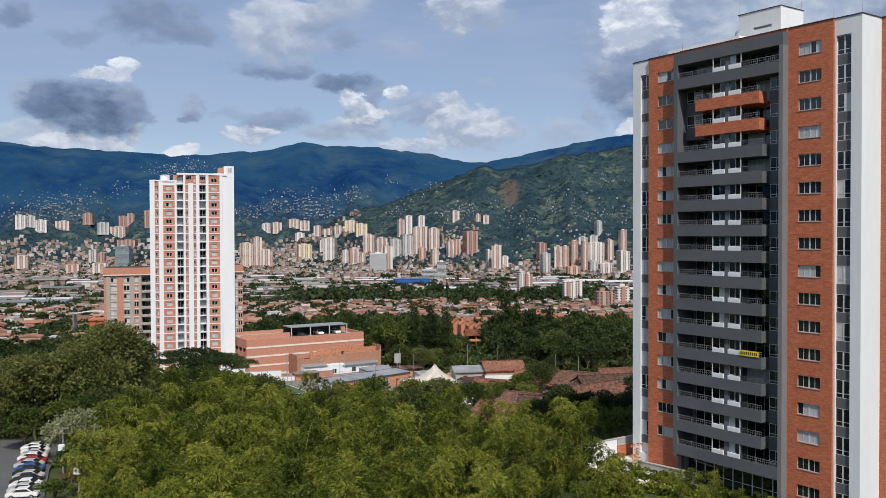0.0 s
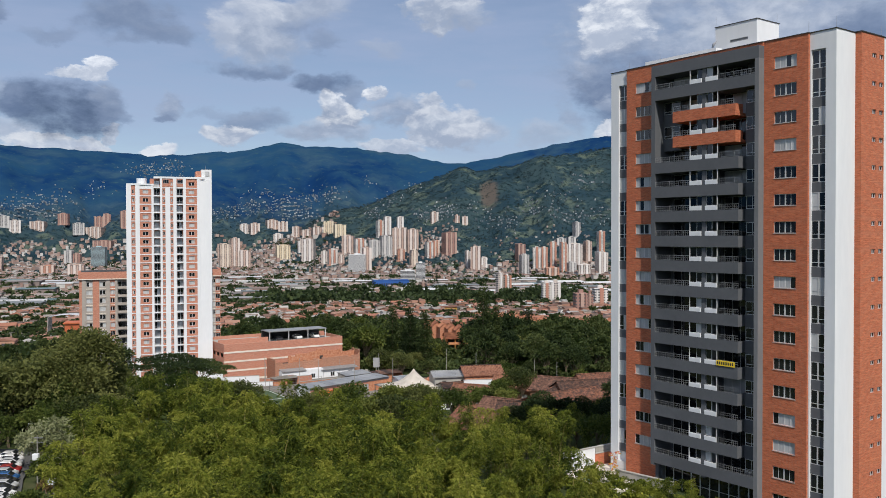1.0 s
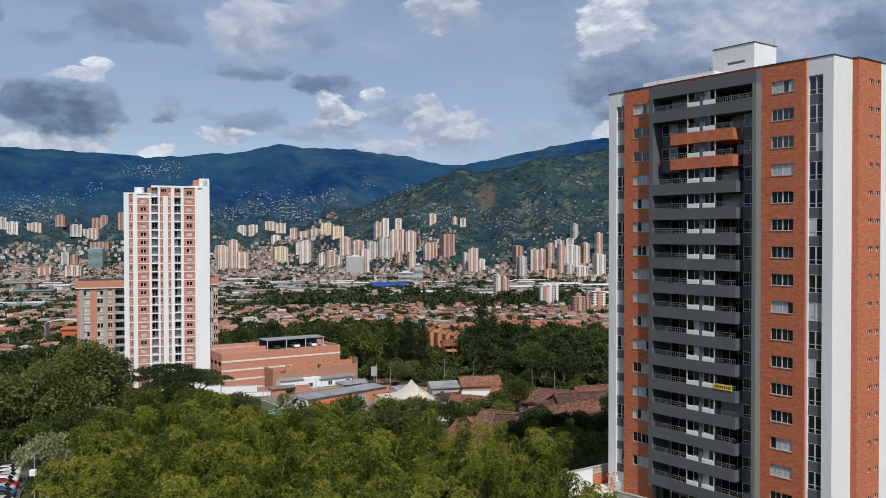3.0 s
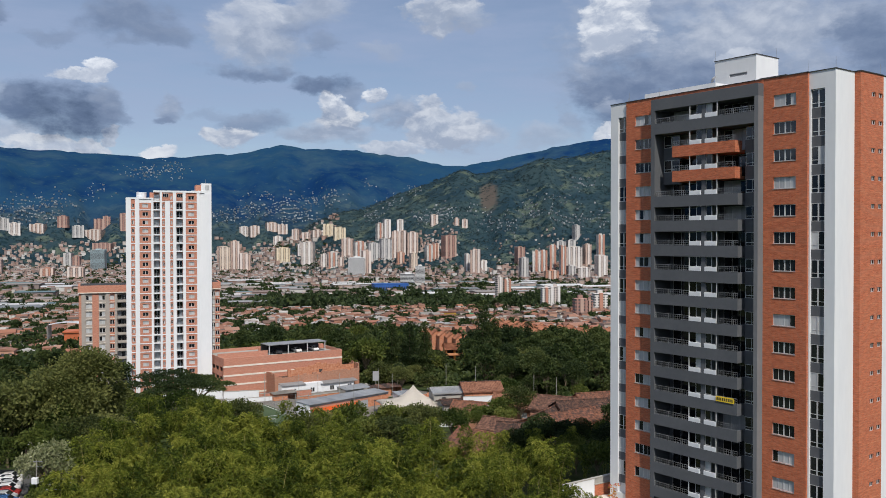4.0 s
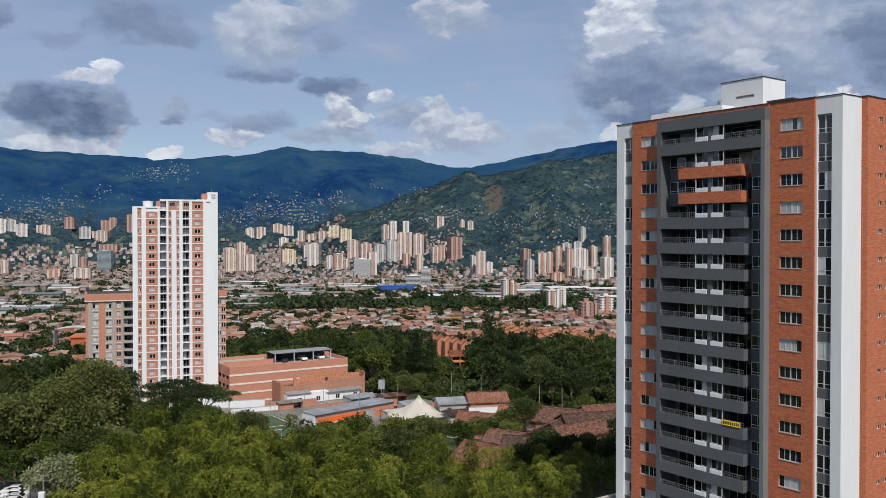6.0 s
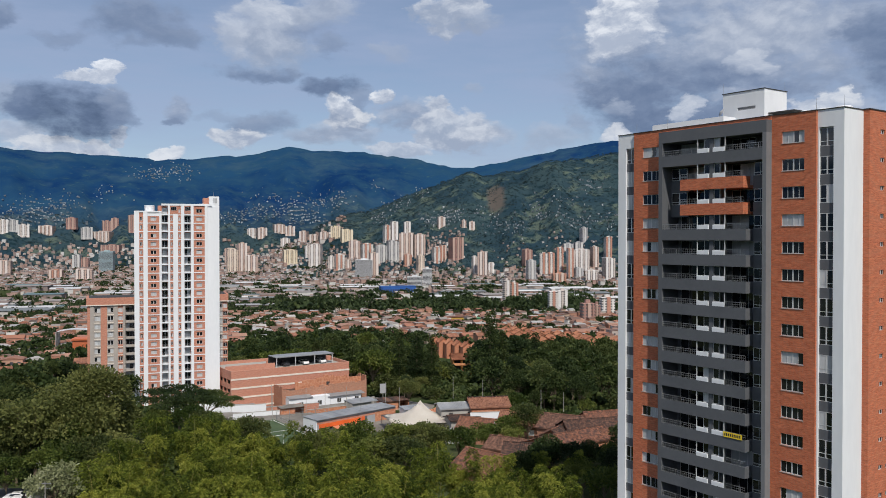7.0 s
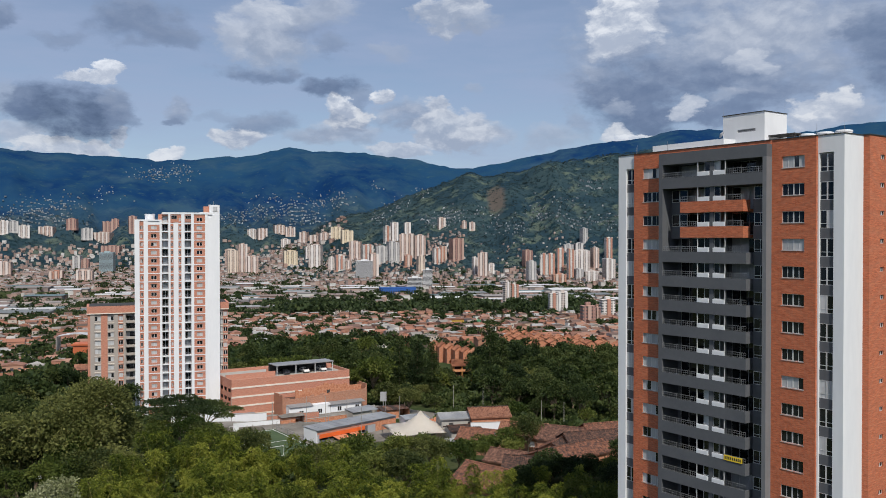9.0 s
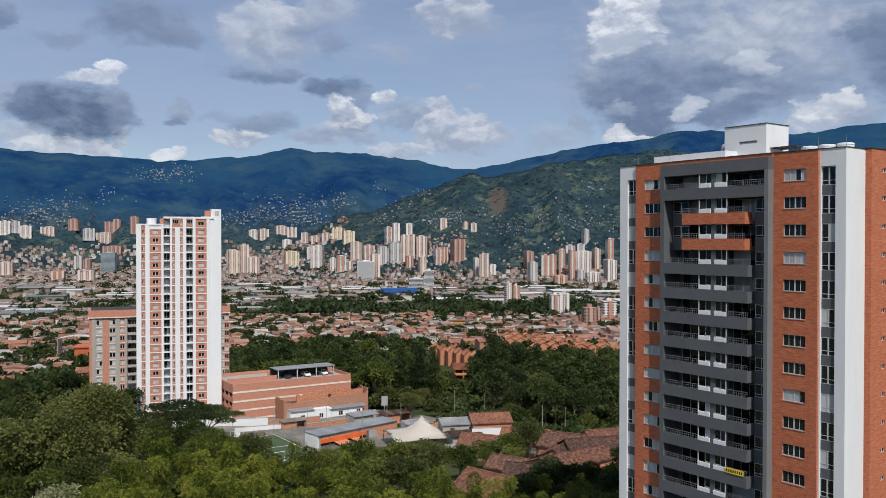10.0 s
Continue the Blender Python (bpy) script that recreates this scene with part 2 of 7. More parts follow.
def brick_material(name, a, b, mortar, width=0.30, height=0.085, turn=0.0):
    """Coursed brickwork by the wall's own metres; both wall directions share the courses."""
    mat = material(name, [a, b], scale=5.0, rough=0.85, spread=0.5)
    nt = mat.node_tree
    N, L = nt.nodes.new, nt.links.new
    bsdf = nt.nodes["Principled BSDF"]
    old = bsdf.inputs["Base Color"].links[0].from_socket
    sep = N("ShaderNodeSeparateXYZ")
    L(N("ShaderNodeTexCoord").outputs["Object"], sep.inputs[0])
    add = N("ShaderNodeMath")
    add.operation = "ADD"
    L(sep.outputs[0], add.inputs[0]), L(sep.outputs[1], add.inputs[1])
    com = N("ShaderNodeCombineXYZ")
    L(add.outputs[0], com.inputs[0]), L(sep.outputs[2], com.inputs[1])
    br = N("ShaderNodeTexBrick")
    L(com.outputs[0], br.inputs["Vector"])
    for k, v in (("Scale", 1.0), ("Brick Width", width), ("Row Height", height), ("Mortar Size", 0.011), ("Mortar Smooth", 0.3)):
        br.inputs[k].default_value = v
    br.inputs["Color1"].default_value, br.inputs["Color2"].default_value = (*a, 1), (*b, 1)
    br.inputs["Mortar"].default_value = (*mortar, 1)
    mx = N("ShaderNodeMix")
    mx.data_type, mx.blend_type = "RGBA", "MIX"
    mx.inputs[0].default_value = 0.8
    L(old, mx.inputs[6]), L(br.outputs[0], mx.inputs[7]), L(mx.outputs[2], bsdf.inputs["Base Color"])
    bp = N("ShaderNodeBump")
    bp.invert = True
    bp.inputs["Strength"].default_value, bp.inputs["Distance"].default_value = 0.5, 0.012
    L(br.outputs["Fac"], bp.inputs["Height"]), L(bp.outputs[0], bsdf.inputs["Normal"])
    # long burnt streaks along the courses
    st = N("ShaderNodeMapping")
    st.inputs["Scale"].default_value = (1.3, 6.5, 1.0)
    L(com.outputs[0], st.inputs[0])
    sn = N("ShaderNodeTexNoise")
    sn.inputs["Scale"].default_value, sn.inputs["Detail"].default_value = 1.0, 3.0
    L(st.outputs[0], sn.inputs["Vector"])
    rg = N("ShaderNodeMapRange")
    for k, v in ((1, 0.35), (2, 0.65), (3, 0.84), (4, 1.12)):
        rg.inputs[k].default_value = v
    L(sn.outputs[0], rg.inputs[0])
    mul = N("ShaderNodeMix")
    mul.data_type, mul.blend_type = "RGBA", "MULTIPLY"
    mul.inputs[0].default_value = 1.0
    L(mx.outputs[2], mul.inputs[6]), L(rg.outputs[0], mul.inputs[7]), L(mul.outputs[2], bsdf.inputs["Base Color"])
    return mat


def leaf_material(name, tones, rnd=0.5, rough=0.55, trans=0.25):
    mat = material(name, tones, scale=7.0, rough=rough, spread=0.45, rnd=rnd, island=0.55)
    nt = mat.node_tree
    N, L = nt.nodes.new, nt.links.new
    bsdf = nt.nodes["Principled BSDF"]
    bsdf.inputs["Specular IOR Level"].default_value = 0.15
    tr = N("ShaderNodeBsdfTranslucent")
    L(bsdf.inputs["Base Color"].links[0].from_socket, tr.inputs[0])
    mx = N("ShaderNodeMixShader")
    mx.inputs[0].default_value = trans
    L(bsdf.outputs[0], mx.inputs[1]), L(tr.outputs[0], mx.inputs[2])
    L(mx.outputs[0], nt.nodes["Material Output"].inputs[0])
    return mat


def glass_material(name, tint, rough=0.06):
    mat = material(name, [tint, tuple(c * 1.6 for c in tint)], scale=2.5, rough=rough, rnd=0.8)
    mat.node_tree.nodes["Principled BSDF"].inputs["Specular IOR Level"].default_value = 0.7
    return mat


M = {
    "brick": brick_material("orange_brick", (0.38, 0.086, 0.036), (0.57, 0.168, 0.074), (0.40, 0.21, 0.14)),
    "brick_b": brick_material("salmon_brick", (0.44, 0.175, 0.115), (0.50, 0.215, 0.145), (0.46, 0.28, 0.21)),
    "brick_old": brick_material("old_brick", (0.30, 0.13, 0.08), (0.42, 0.20, 0.125), (0.35, 0.24, 0.18)),
    "brick_line": material("pale_brick_course", [(0.50, 0.18, 0.09), (0.56, 0.24, 0.13)], scale=2, rough=0.85),
    "white": material("white_render", [(0.62, 0.65, 0.69), (0.76, 0.785, 0.815)], scale=4, rough=0.85, spread=0.6, bump=0.15, bump_scale=6, stretch=(1, 1, 0.25)),
    "grey": material("slate_grey_render", [(0.075, 0.082, 0.095), (0.115, 0.122, 0.135)], scale=3, rough=0.8, spread=0.6, bump=0.1, bump_scale=8),
    "grey_post": material("mid_grey_render", [(0.13, 0.137, 0.150), (0.19, 0.197, 0.21)], scale=3, rough=0.85, spread=0.6),
    "grey_light": material("light_grey_render", [(0.26, 0.27, 0.29), (0.36, 0.37, 0.39)], scale=3, rough=0.85, spread=0.6),
    "concrete": material("concrete", [(0.28, 0.27, 0.25), (0.42, 0.41, 0.38)], scale=5, rough=0.9, spread=0.5),
    "glass": glass_material("dark_window_glass", (0.012, 0.014, 0.017)),
    # drawn curtains; at the tower's left corner also painted sky reflections
    "curtain": material("curtain_and_pale_reflection", [(0.34, 0.36, 0.38), (0.52, 0.54, 0.56)], scale=0.3, rough=0.3, spread=0.5, rnd=0.7, stretch=(1, 1, 0.05)),
    "frame": material("aluminium_frame", [(0.50, 0.51, 0.52), (0.62, 0.63, 0.64)], scale=1, rough=0.45, metallic=0.2),
    "rail": material("steel_rail", [(0.24, 0.25, 0.26), (0.36, 0.37, 0.38)], scale=1, rough=0.45, metallic=0.5),
    # near-black for dark parts, and for room shade painted at openings
    "dark": material("dark_and_room_shade", [(0.02, 0.02, 0.022), (0.05, 0.048, 0.046)], scale=2, rough=0.8, rnd=0.4),
    "asphalt": material("asphalt", [(0.06, 0.062, 0.066), (0.10, 0.102, 0.105)], scale=7, rough=0.9, spread=0.5, bump=0.2),
    "tile_town": material("town_roof_tile", [(0.10, 0.045, 0.03), (0.20, 0.085, 0.05), (0.29, 0.125, 0.075), (0.35, 0.19, 0.125)], scale=2.2, rough=0.85, spread=0.34, rnd=0.8),
    "tile_orange": material("orange_roof_tile", [(0.20, 0.075, 0.04), (0.34, 0.135, 0.07), (0.42, 0.19, 0.105)], scale=2.2, rough=0.85, spread=0.34, rnd=0.8),
    "tile": material("clay_roof_tile", [(0.018, 0.013, 0.012), (0.075, 0.036, 0.025), (0.165, 0.066, 0.038), (0.25, 0.115, 0.070)], scale=0.55, rough=0.85, spread=0.3, rnd=0.8, bump=0.4, bump_scale=3),
    "tile_dark": material("weathered_roof_tile", [(0.015, 0.012, 0.011), (0.050, 0.027, 0.020), (0.105, 0.050, 0.034), (0.20, 0.105, 0.072)], scale=0.5, rough=0.9, spread=0.3, rnd=0.7, bump=0.5, bump_scale=4),
    "metal_roof": material("zinc_roof_sheet", [(0.20, 0.21, 0.22), (0.38, 0.39, 0.40)], scale=3.0, rough=0.5, metallic=0.3, rnd=0.6, spread=0.5),
    "dirt": material("trodden_yard", [(0.09, 0.085, 0.075), (0.17, 0.155, 0.135), (0.25, 0.235, 0.21)], scale=5, rough=0.95, spread=0.4),
    "orange": material("orange_paint", [(0.62, 0.10, 0.02), (0.75, 0.15, 0.03)], scale=3, rough=0.6),
    "canvas": material("beige_canvas", [(0.60, 0.55, 0.48), (0.74, 0.69, 0.62)], scale=3, rough=0.9),
    "turf": material("artificial_turf", [(0.036, 0.066, 0.026), (0.058, 0.092, 0.038)], scale=4, rough=0.95),
    "paint_white": material("white_line_paint", [(0.7, 0.7, 0.7), (0.8, 0.8, 0.8)], scale=1, rough=0.7),
    "bark": material("bark", [(0.10, 0.075, 0.05), (0.20, 0.16, 0.11)], scale=1.5, rough=0.95, rnd=0.4, bump=0.5, bump_scale=6),
    "culm": material("bamboo_culm", [(0.14, 0.15, 0.04), (0.30, 0.25, 0.08)], scale=2, rough=0.6, rnd=0.6),
    "bamboo": leaf_material("bamboo_leaf", [(0.034, 0.058, 0.010), (0.172, 0.205, 0.028), (0.345, 0.350, 0.066)], rnd=0.7, trans=0.4),
    "leaf": leaf_material("broad_leaf", [(0.028, 0.050, 0.012), (0.082, 0.112, 0.024), (0.165, 0.185, 0.045)], rnd=0.9, trans=0.35),
    "leaf_dark": leaf_material("dark_leaf", [(0.016, 0.030, 0.012), (0.042, 0.064, 0.020), (0.088, 0.110, 0.034)], rnd=0.8, trans=0.3),
    "leaf_park": leaf_material("park_leaf", [(0.016, 0.030, 0.014), (0.048, 0.072, 0.028), (0.105, 0.135, 0.050)], rnd=0.8, trans=0.3),
    "leaf_pale": leaf_material("pale_leaf", [(0.12, 0.14, 0.06), (0.26, 0.28, 0.15), (0.42, 0.43, 0.28)]),
    # green shifted to blue: distance haze put into the leaf colour
    "leaf_hill_hazed": leaf_material("hazed_hill_leaf", [(0.019, 0.038, 0.048), (0.030, 0.052, 0.056), (0.046, 0.070, 0.064)]),
    "leaf_olive": leaf_material("olive_leaf", [(0.032, 0.048, 0.015), (0.092, 0.110, 0.033), (0.175, 0.185, 0.058)], rnd=0.9, trans=0.35),
    "flower": leaf_material("red_and_yellow_blossom", [(0.05, 0.08, 0.02), (0.55, 0.08, 0.04), (0.60, 0.42, 0.03), (0.55, 0.10, 0.12)], rnd=0.9),
    "brick_worn": material("worn_brick_wall", [(0.24, 0.095, 0.055), (0.42, 0.17, 0.092), (0.52, 0.24, 0.14), (0.44, 0.31, 0.23)], scale=0.5, rough=0.9, spread=0.4, bump=0.3, bump_scale=5, fine=0.3),
    "leaf_brown": leaf_material("rusty_leaf", [(0.05, 0.05, 0.02), (0.10, 0.075, 0.03), (0.15, 0.09, 0.04)]),
    "wood_pole": material("concrete_pole", [(0.24, 0.235, 0.22), (0.34, 0.33, 0.31)], scale=1, rough=0.9),
    "blue_door": material("blue_door_paint", [(0.05, 0.16, 0.36), (0.08, 0.24, 0.46)], scale=1, rough=0.5),
    "yellow": material("yellow_banner", [(0.75, 0.52, 0.02), (0.82, 0.60, 0.04)], scale=1, rough=0.7),
    "black": material("black_ink", [(0.01, 0.01, 0.01), (0.03, 0.03, 0.03)], scale=1, rough=0.7),
}


# ---- mesh helpers ----
def part(name, bm, mat, parent=None, label="", m=None):
    """Links a bmesh as one mesh object under a thing or a part."""
    me = bpy.data.meshes.new(name)
    bm.normal_update()
    bm.to_mesh(me)
    bm.free()
    me.materials.append(M[mat] if isinstance(mat, str) else mat)
    ob = new(name, me)
    if parent:
        ob.parent = parent
    if m is not None:
        ob.matrix_basis = m
    if label:
        tagged(ob, label)
    return ob


def again(ob, name, parent, m):
    """One more object on the same mesh, as a part."""
    o = new(name, ob.data)
    o.parent = parent
    o.matrix_basis = m
    return o


def thing(name, m, label, category, group="", kind=""):
    return tagged_at(new(name), m, label, category, group, kind)


def tagged_at(ob, m, label, category, group="", kind=""):
    ob.matrix_basis = m
    return tagged(ob, label, category, group, kind)


def box(bm, x0, x1, y0, y1, z0, z1):
    vs = [bm.verts.new((x, y, z)) for z in (z0, z1) for y in (y0, y1) for x in (x0, x1)]
    for q in ((0, 2, 3, 1), (4, 5, 7, 6), (0, 1, 5, 4), (2, 6, 7, 3), (0, 4, 6, 2), (1, 3, 7, 5)):
        bm.faces.new([vs[i] for i in q])


def boxes(*list_of):
    bm = bmesh.new()
    for b in list_of:
        box(bm, *b)
    return bm


def bevelled(x0, x1, y0, y1, z0, z1, r=0.03):
    bm = boxes((x0, x1, y0, y1, z0, z1))
    bmesh.ops.bevel(bm, geom=bm.edges[:], offset=r, segments=1, affect="EDGES")
    return bm


def tube(bm, pts, radii, sides=6):
    """A tapered tube along the points."""
    rings = []
    for i, p in enumerate(pts):
        p = Vector(p)
        d = (Vector(pts[min(i + 1, len(pts) - 1)]) - Vector(pts[max(i - 1, 0)])).normalized()
        a = d.orthogonal().normalized()
        b = d.cross(a)
        rings.append([bm.verts.new(p + (a * math.cos(2 * math.pi * k / sides) + b * math.sin(2 * math.pi * k / sides)) * radii[i]) for k in range(sides)])
    for r0, r1 in zip(rings, rings[1:]):
        for k in range(sides):
            bm.faces.new((r0[k], r0[(k + 1) % sides], r1[(k + 1) % sides], r1[k]))
    bm.faces.new(rings[0][::-1]), bm.faces.new(rings[-1])


def wall_with_holes(u0, u1, z0, z1, holes, y0, y1):
    """A wall slab in the xz plane from y0 to y1 with rectangular openings (u0, u1, z0, z1) right through it."""
    us = sorted({u0, u1, *[h[0] for h in holes], *[h[1] for h in holes]})
    zs = sorted({z0, z1, *[h[2] for h in holes], *[h[3] for h in holes]})
    bm = bmesh.new()
    verts = {}

    def v(i, j, y):
        key = (i, j, y)
        if key not in verts:
            verts[key] = bm.verts.new((us[i], y, zs[j]))
        return verts[key]

    def solid(i, j):
        if not (0 <= i < len(us) - 1 and 0 <= j < len(zs) - 1):
            return False
        cu, cz = (us[i] + us[i + 1]) / 2, (zs[j] + zs[j + 1]) / 2
        return not any(h[0] < cu < h[1] and h[2] < cz < h[3] for h in holes)

    for i in range(len(us) - 1):
        for j in range(len(zs) - 1):
            if not solid(i, j):
                continue
            bm.faces.new((v(i, j, y0), v(i + 1, j, y0), v(i + 1, j + 1, y0), v(i, j + 1, y0)))
            bm.faces.new((v(i, j, y1), v(i, j + 1, y1), v(i + 1, j + 1, y1), v(i + 1, j, y1)))
            if not solid(i - 1, j):
                bm.faces.new((v(i, j, y0), v(i, j + 1, y0), v(i, j + 1, y1), v(i, j, y1)))
            if not solid(i + 1, j):
                bm.faces.new((v(i + 1, j, y0), v(i + 1, j, y1), v(i + 1, j + 1, y1), v(i + 1, j + 1, y0)))
            if not solid(i, j - 1):
                bm.faces.new((v(i, j, y0), v(i, j, y1), v(i + 1, j, y1), v(i + 1, j, y0)))
            if not solid(i, j + 1):
                bm.faces.new((v(i, j + 1, y0), v(i + 1, j + 1, y0), v(i + 1, j + 1, y1), v(i, j + 1, y1)))
    return bm

# ---- terrain ----
def fall(d):
    """The valley's height along the way ahead."""
    return float(np.interp(d, [0, 190, 230, 300, 375, 550, 870, 1400, 1900, 2500, 3100, 4950], [-10.6, -10.9, -13, -17.5, -23, -36, -56, -80, -92, -98, -98, -98]))


# the far crest: height angle (degrees) by azimuth, on a circle of 4.7 km
CREST_AZ = [-180, -60, -34, -29, -26, -22.8, -19.8, -18, -14.1, -11.7, -8.5, -6.7, -4.8, -2.9, -1, 0.6, 1.7, 3.6, 6.6, 9.9, 12.1, 13.9, 16.7, 20.7, 22, 23.9, 26, 34, 60, 180]
CREST_EL = [4.5, 5.0, 5.5, 5.4, 5.18, 5.08, 4.98, 5.06, 5.45, 5.91, 5.74, 5.68, 5.4, 5.14, 4.77, 4.65, 4.84, 5.2, 5.92, 6.42, 6.5, 7.0, 6.87, 6.56, 6.47, 6.88, 6.9, 6.5, 5.0, 4.5]
# the nearer green hill on a circle of 3.6 km
HILL_AZ = [-40, -14, -8.5, -5.1, -3.2, -1.3, 0.2, 1.3, 2.9, 4.7, 6.6, 8.5, 10, 14, 18, 23, 28, 40]
HILL_EL = [-3, -1.2, 1.1, 1.9, 2.75, 3.5, 4.2, 3.97, 4.15, 4.63, 5.06, 5.34, 5.5, 5.7, 5.6, 5.4, 5.0, 3.0]


def smooth(x):
    x = min(1.0, max(0.0, x))
    return x * x * (3 - 2 * x)


def ground_z(x, y):
    d = math.hypot(x, y)
    az = math.degrees(math.atan2(x, y))
    z = fall(d)
    if d < 45:
        z = -10
    # the knoll under the brick tower and the shelf of the car park
    if d < 420:
        z += 10.8 * smooth((40 - math.hypot(x - 33, y - 91)) / 20)
        z += 6.5 * smooth(1.25 - math.hypot(x - 24, y - 146) / 34) * smooth((y - 105) / 25)
    if d > 2300:
        wob = 10 * noise.fractal(Vector((x / 420, y / 420, 3)), 1.0, 2.0, 5)
        crest = 37 + 4700 * math.tan(radians(float(np.interp(az, CREST_AZ, CREST_EL)))) + 9 * noise.fractal(Vector((az * 1.3, 0.5, 2)), 1.0, 2.0, 4)
        hill = 37 + 3600 * math.tan(radians(float(np.interp(az, HILL_AZ, HILL_EL)))) + 7 * noise.fractal(Vector((az * 1.7, 4.5, 2)), 1.0, 2.0, 4)
        up = smooth((d - 2900) / (4700 - 2900))
        ridge = 0.5 - 2.0 * abs(noise.fractal(Vector((az / 3.1 + d / 2900, d / 3800, 1)), 1.0, 2.0, 4))
        spur = noise.fractal(Vector((az / 4.5, d / 2600, 7)), 1.0, 2.0, 5)
        back = z + (crest - z) * (0.62 * up + 0.38 * max(0, (d - 2900) / 1800) ** 2.2) * (1 + (0.42 * spur + 0.34 * ridge) * (1 - up)) + wob * 3.2 * smooth((d - 2900) / 700) * (0.25 + 0.75 * (1 - up))
        if d > 4700:
            back = crest - (d - 4700) * 0.3
        hk = smooth((d - 2450) / (3600 - 2450)) if d < 3600 else 1 - 0.5 * smooth((d - 3600) / 900)
        front = z + (hill - z) * hk * (1 + (0.26 * spur + 0.22 * ridge) * (1 - hk)) + wob * 2.6 * smooth((d - 2500) / 500)
        z = max(back, front) if hill > z + 30 else back
        # gullies and spurs
        gully = abs(noise.fractal(Vector((x / 340, y / 460, 9)), 1.0, 2.0, 5))
        z += 46 * (0.22 - gully) * smooth((d - 2750) / 500) * (1 - 0.85 * smooth((d - (3250 if hill > crest * 0.5 and front >= back else 4200)) / 350))
    return z


def make_ground():
    bm = bmesh.new()
    radii = [8, 30, 45] + list(np.linspace(55, 300, 40)) + list(np.geomspace(310, 2400, 46)) + list(np.linspace(2450, 4700, 84)) + [4740, 4800, 4880]
    azs = list(np.linspace(-180, -46, 30)) + list(np.linspace(-44, 44, 230)) + list(np.linspace(46, 180, 30))[:-1]
    grid = []
    for r in radii:
        row = []
        for a in azs:
            x, y = r * math.sin(radians(a)), r * math.cos(radians(a))
            row.append(bm.verts.new((x, y, ground_z(x, y))))
        grid.append(row)
    n = len(azs)
    for i in range(len(radii) - 1):
        for k in range(n):
            bm.faces.new((grid[i][k], grid[i][(k + 1) % n], grid[i + 1][(k + 1) % n], grid[i + 1][k])[::-1])
    c = bm.verts.new((0, 0, -10))
    for k in range(n):
        bm.faces.new((grid[0][(k + 1) % n], grid[0][k], c)[::-1])
    for f in bm.faces:
        f.smooth = True
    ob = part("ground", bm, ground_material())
    return tagged(ob, "valley floor and wooded mountain slopes", "ground", kind="structure")


def ground_material():
    mat = material("ground_cover_with_haze", [(0.025, 0.045, 0.018), (0.05, 0.065, 0.028), (0.10, 0.095, 0.055)], scale=14, rough=0.95, spread=0.4)
    nt = mat.node_tree
    N, L = nt.nodes.new, nt.links.new
    bsdf = nt.nodes["Principled BSDF"]
    bsdf.inputs["Specular IOR Level"].default_value = 0.0
    near = bsdf.inputs["Base Color"].links[0].from_socket
    tc = N("ShaderNodeTexCoord").outputs["Object"]
    ln = N("ShaderNodeVectorMath")
    ln.operation = "LENGTH"
    L(tc, ln.inputs[0])

    def ramp(v, a, b):
        n = N("ShaderNodeMapRange")
        n.inputs[1].default_value, n.inputs[2].default_value = a, b
        L(v, n.inputs[0])
        return n.outputs[0]

    def mix(f, a, b):
        n = N("ShaderNodeMix")
        n.data_type = "RGBA"
        L(f, n.inputs[0])
        for s, v in ((n.inputs[6], a), (n.inputs[7], b)):
            if isinstance(v, tuple):
                s.default_value = (*v, 1)
            else:
                L(v, s)
        return n.outputs[2]

    def tex(scale, detail=8.0, rough=0.6):
        n = N("ShaderNodeTexNoise")
        n.inputs["Scale"].default_value, n.inputs["Detail"].default_value, n.inputs["Roughness"].default_value = scale, detail, rough
        L(tc, n.inputs["Vector"])
        return n.outputs[0]

    # distance haze is mixed into this blue; broad dark patches imitate cloud shadow
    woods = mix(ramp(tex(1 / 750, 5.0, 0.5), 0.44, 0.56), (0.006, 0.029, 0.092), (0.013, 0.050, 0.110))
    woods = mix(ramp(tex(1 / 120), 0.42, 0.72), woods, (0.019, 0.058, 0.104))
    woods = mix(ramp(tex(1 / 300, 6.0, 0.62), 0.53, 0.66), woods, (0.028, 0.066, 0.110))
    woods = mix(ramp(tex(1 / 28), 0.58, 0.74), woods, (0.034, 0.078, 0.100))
    # the nearer hill's tones are blued as well, to imitate haze
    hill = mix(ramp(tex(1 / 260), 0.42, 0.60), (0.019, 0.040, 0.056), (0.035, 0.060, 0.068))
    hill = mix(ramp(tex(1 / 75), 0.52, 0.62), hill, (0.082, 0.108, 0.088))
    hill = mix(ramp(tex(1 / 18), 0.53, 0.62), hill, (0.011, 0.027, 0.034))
    # a bare landslip on the hill
    off = N("ShaderNodeVectorMath")
    off.operation = "SUBTRACT"
    L(tc, off.inputs[0])
    off.inputs[1].default_value = (118, 3180, 200)
    sc = N("ShaderNodeVectorMath")
    sc.operation = "MULTIPLY"
    L(off.outputs[0], sc.inputs[0])
    sc.inputs[1].default_value = (1.5, 0.3, 0.55)
    ln2 = N("ShaderNodeVectorMath")
    ln2.operation = "LENGTH"
    L(sc.outputs[0], ln2.inputs[0])
    wn = N("ShaderNodeMath")
    wn.operation = "MULTIPLY_ADD"
    L(tex(1 / 40), wn.inputs[0]), L(ln2.outputs["Value"], wn.inputs[2])
    wn.inputs[1].default_value = 60
    hill = mix(ramp(wn.outputs[0], 90, 66), hill, (0.088, 0.078, 0.070))
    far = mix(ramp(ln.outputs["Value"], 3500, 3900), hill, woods)
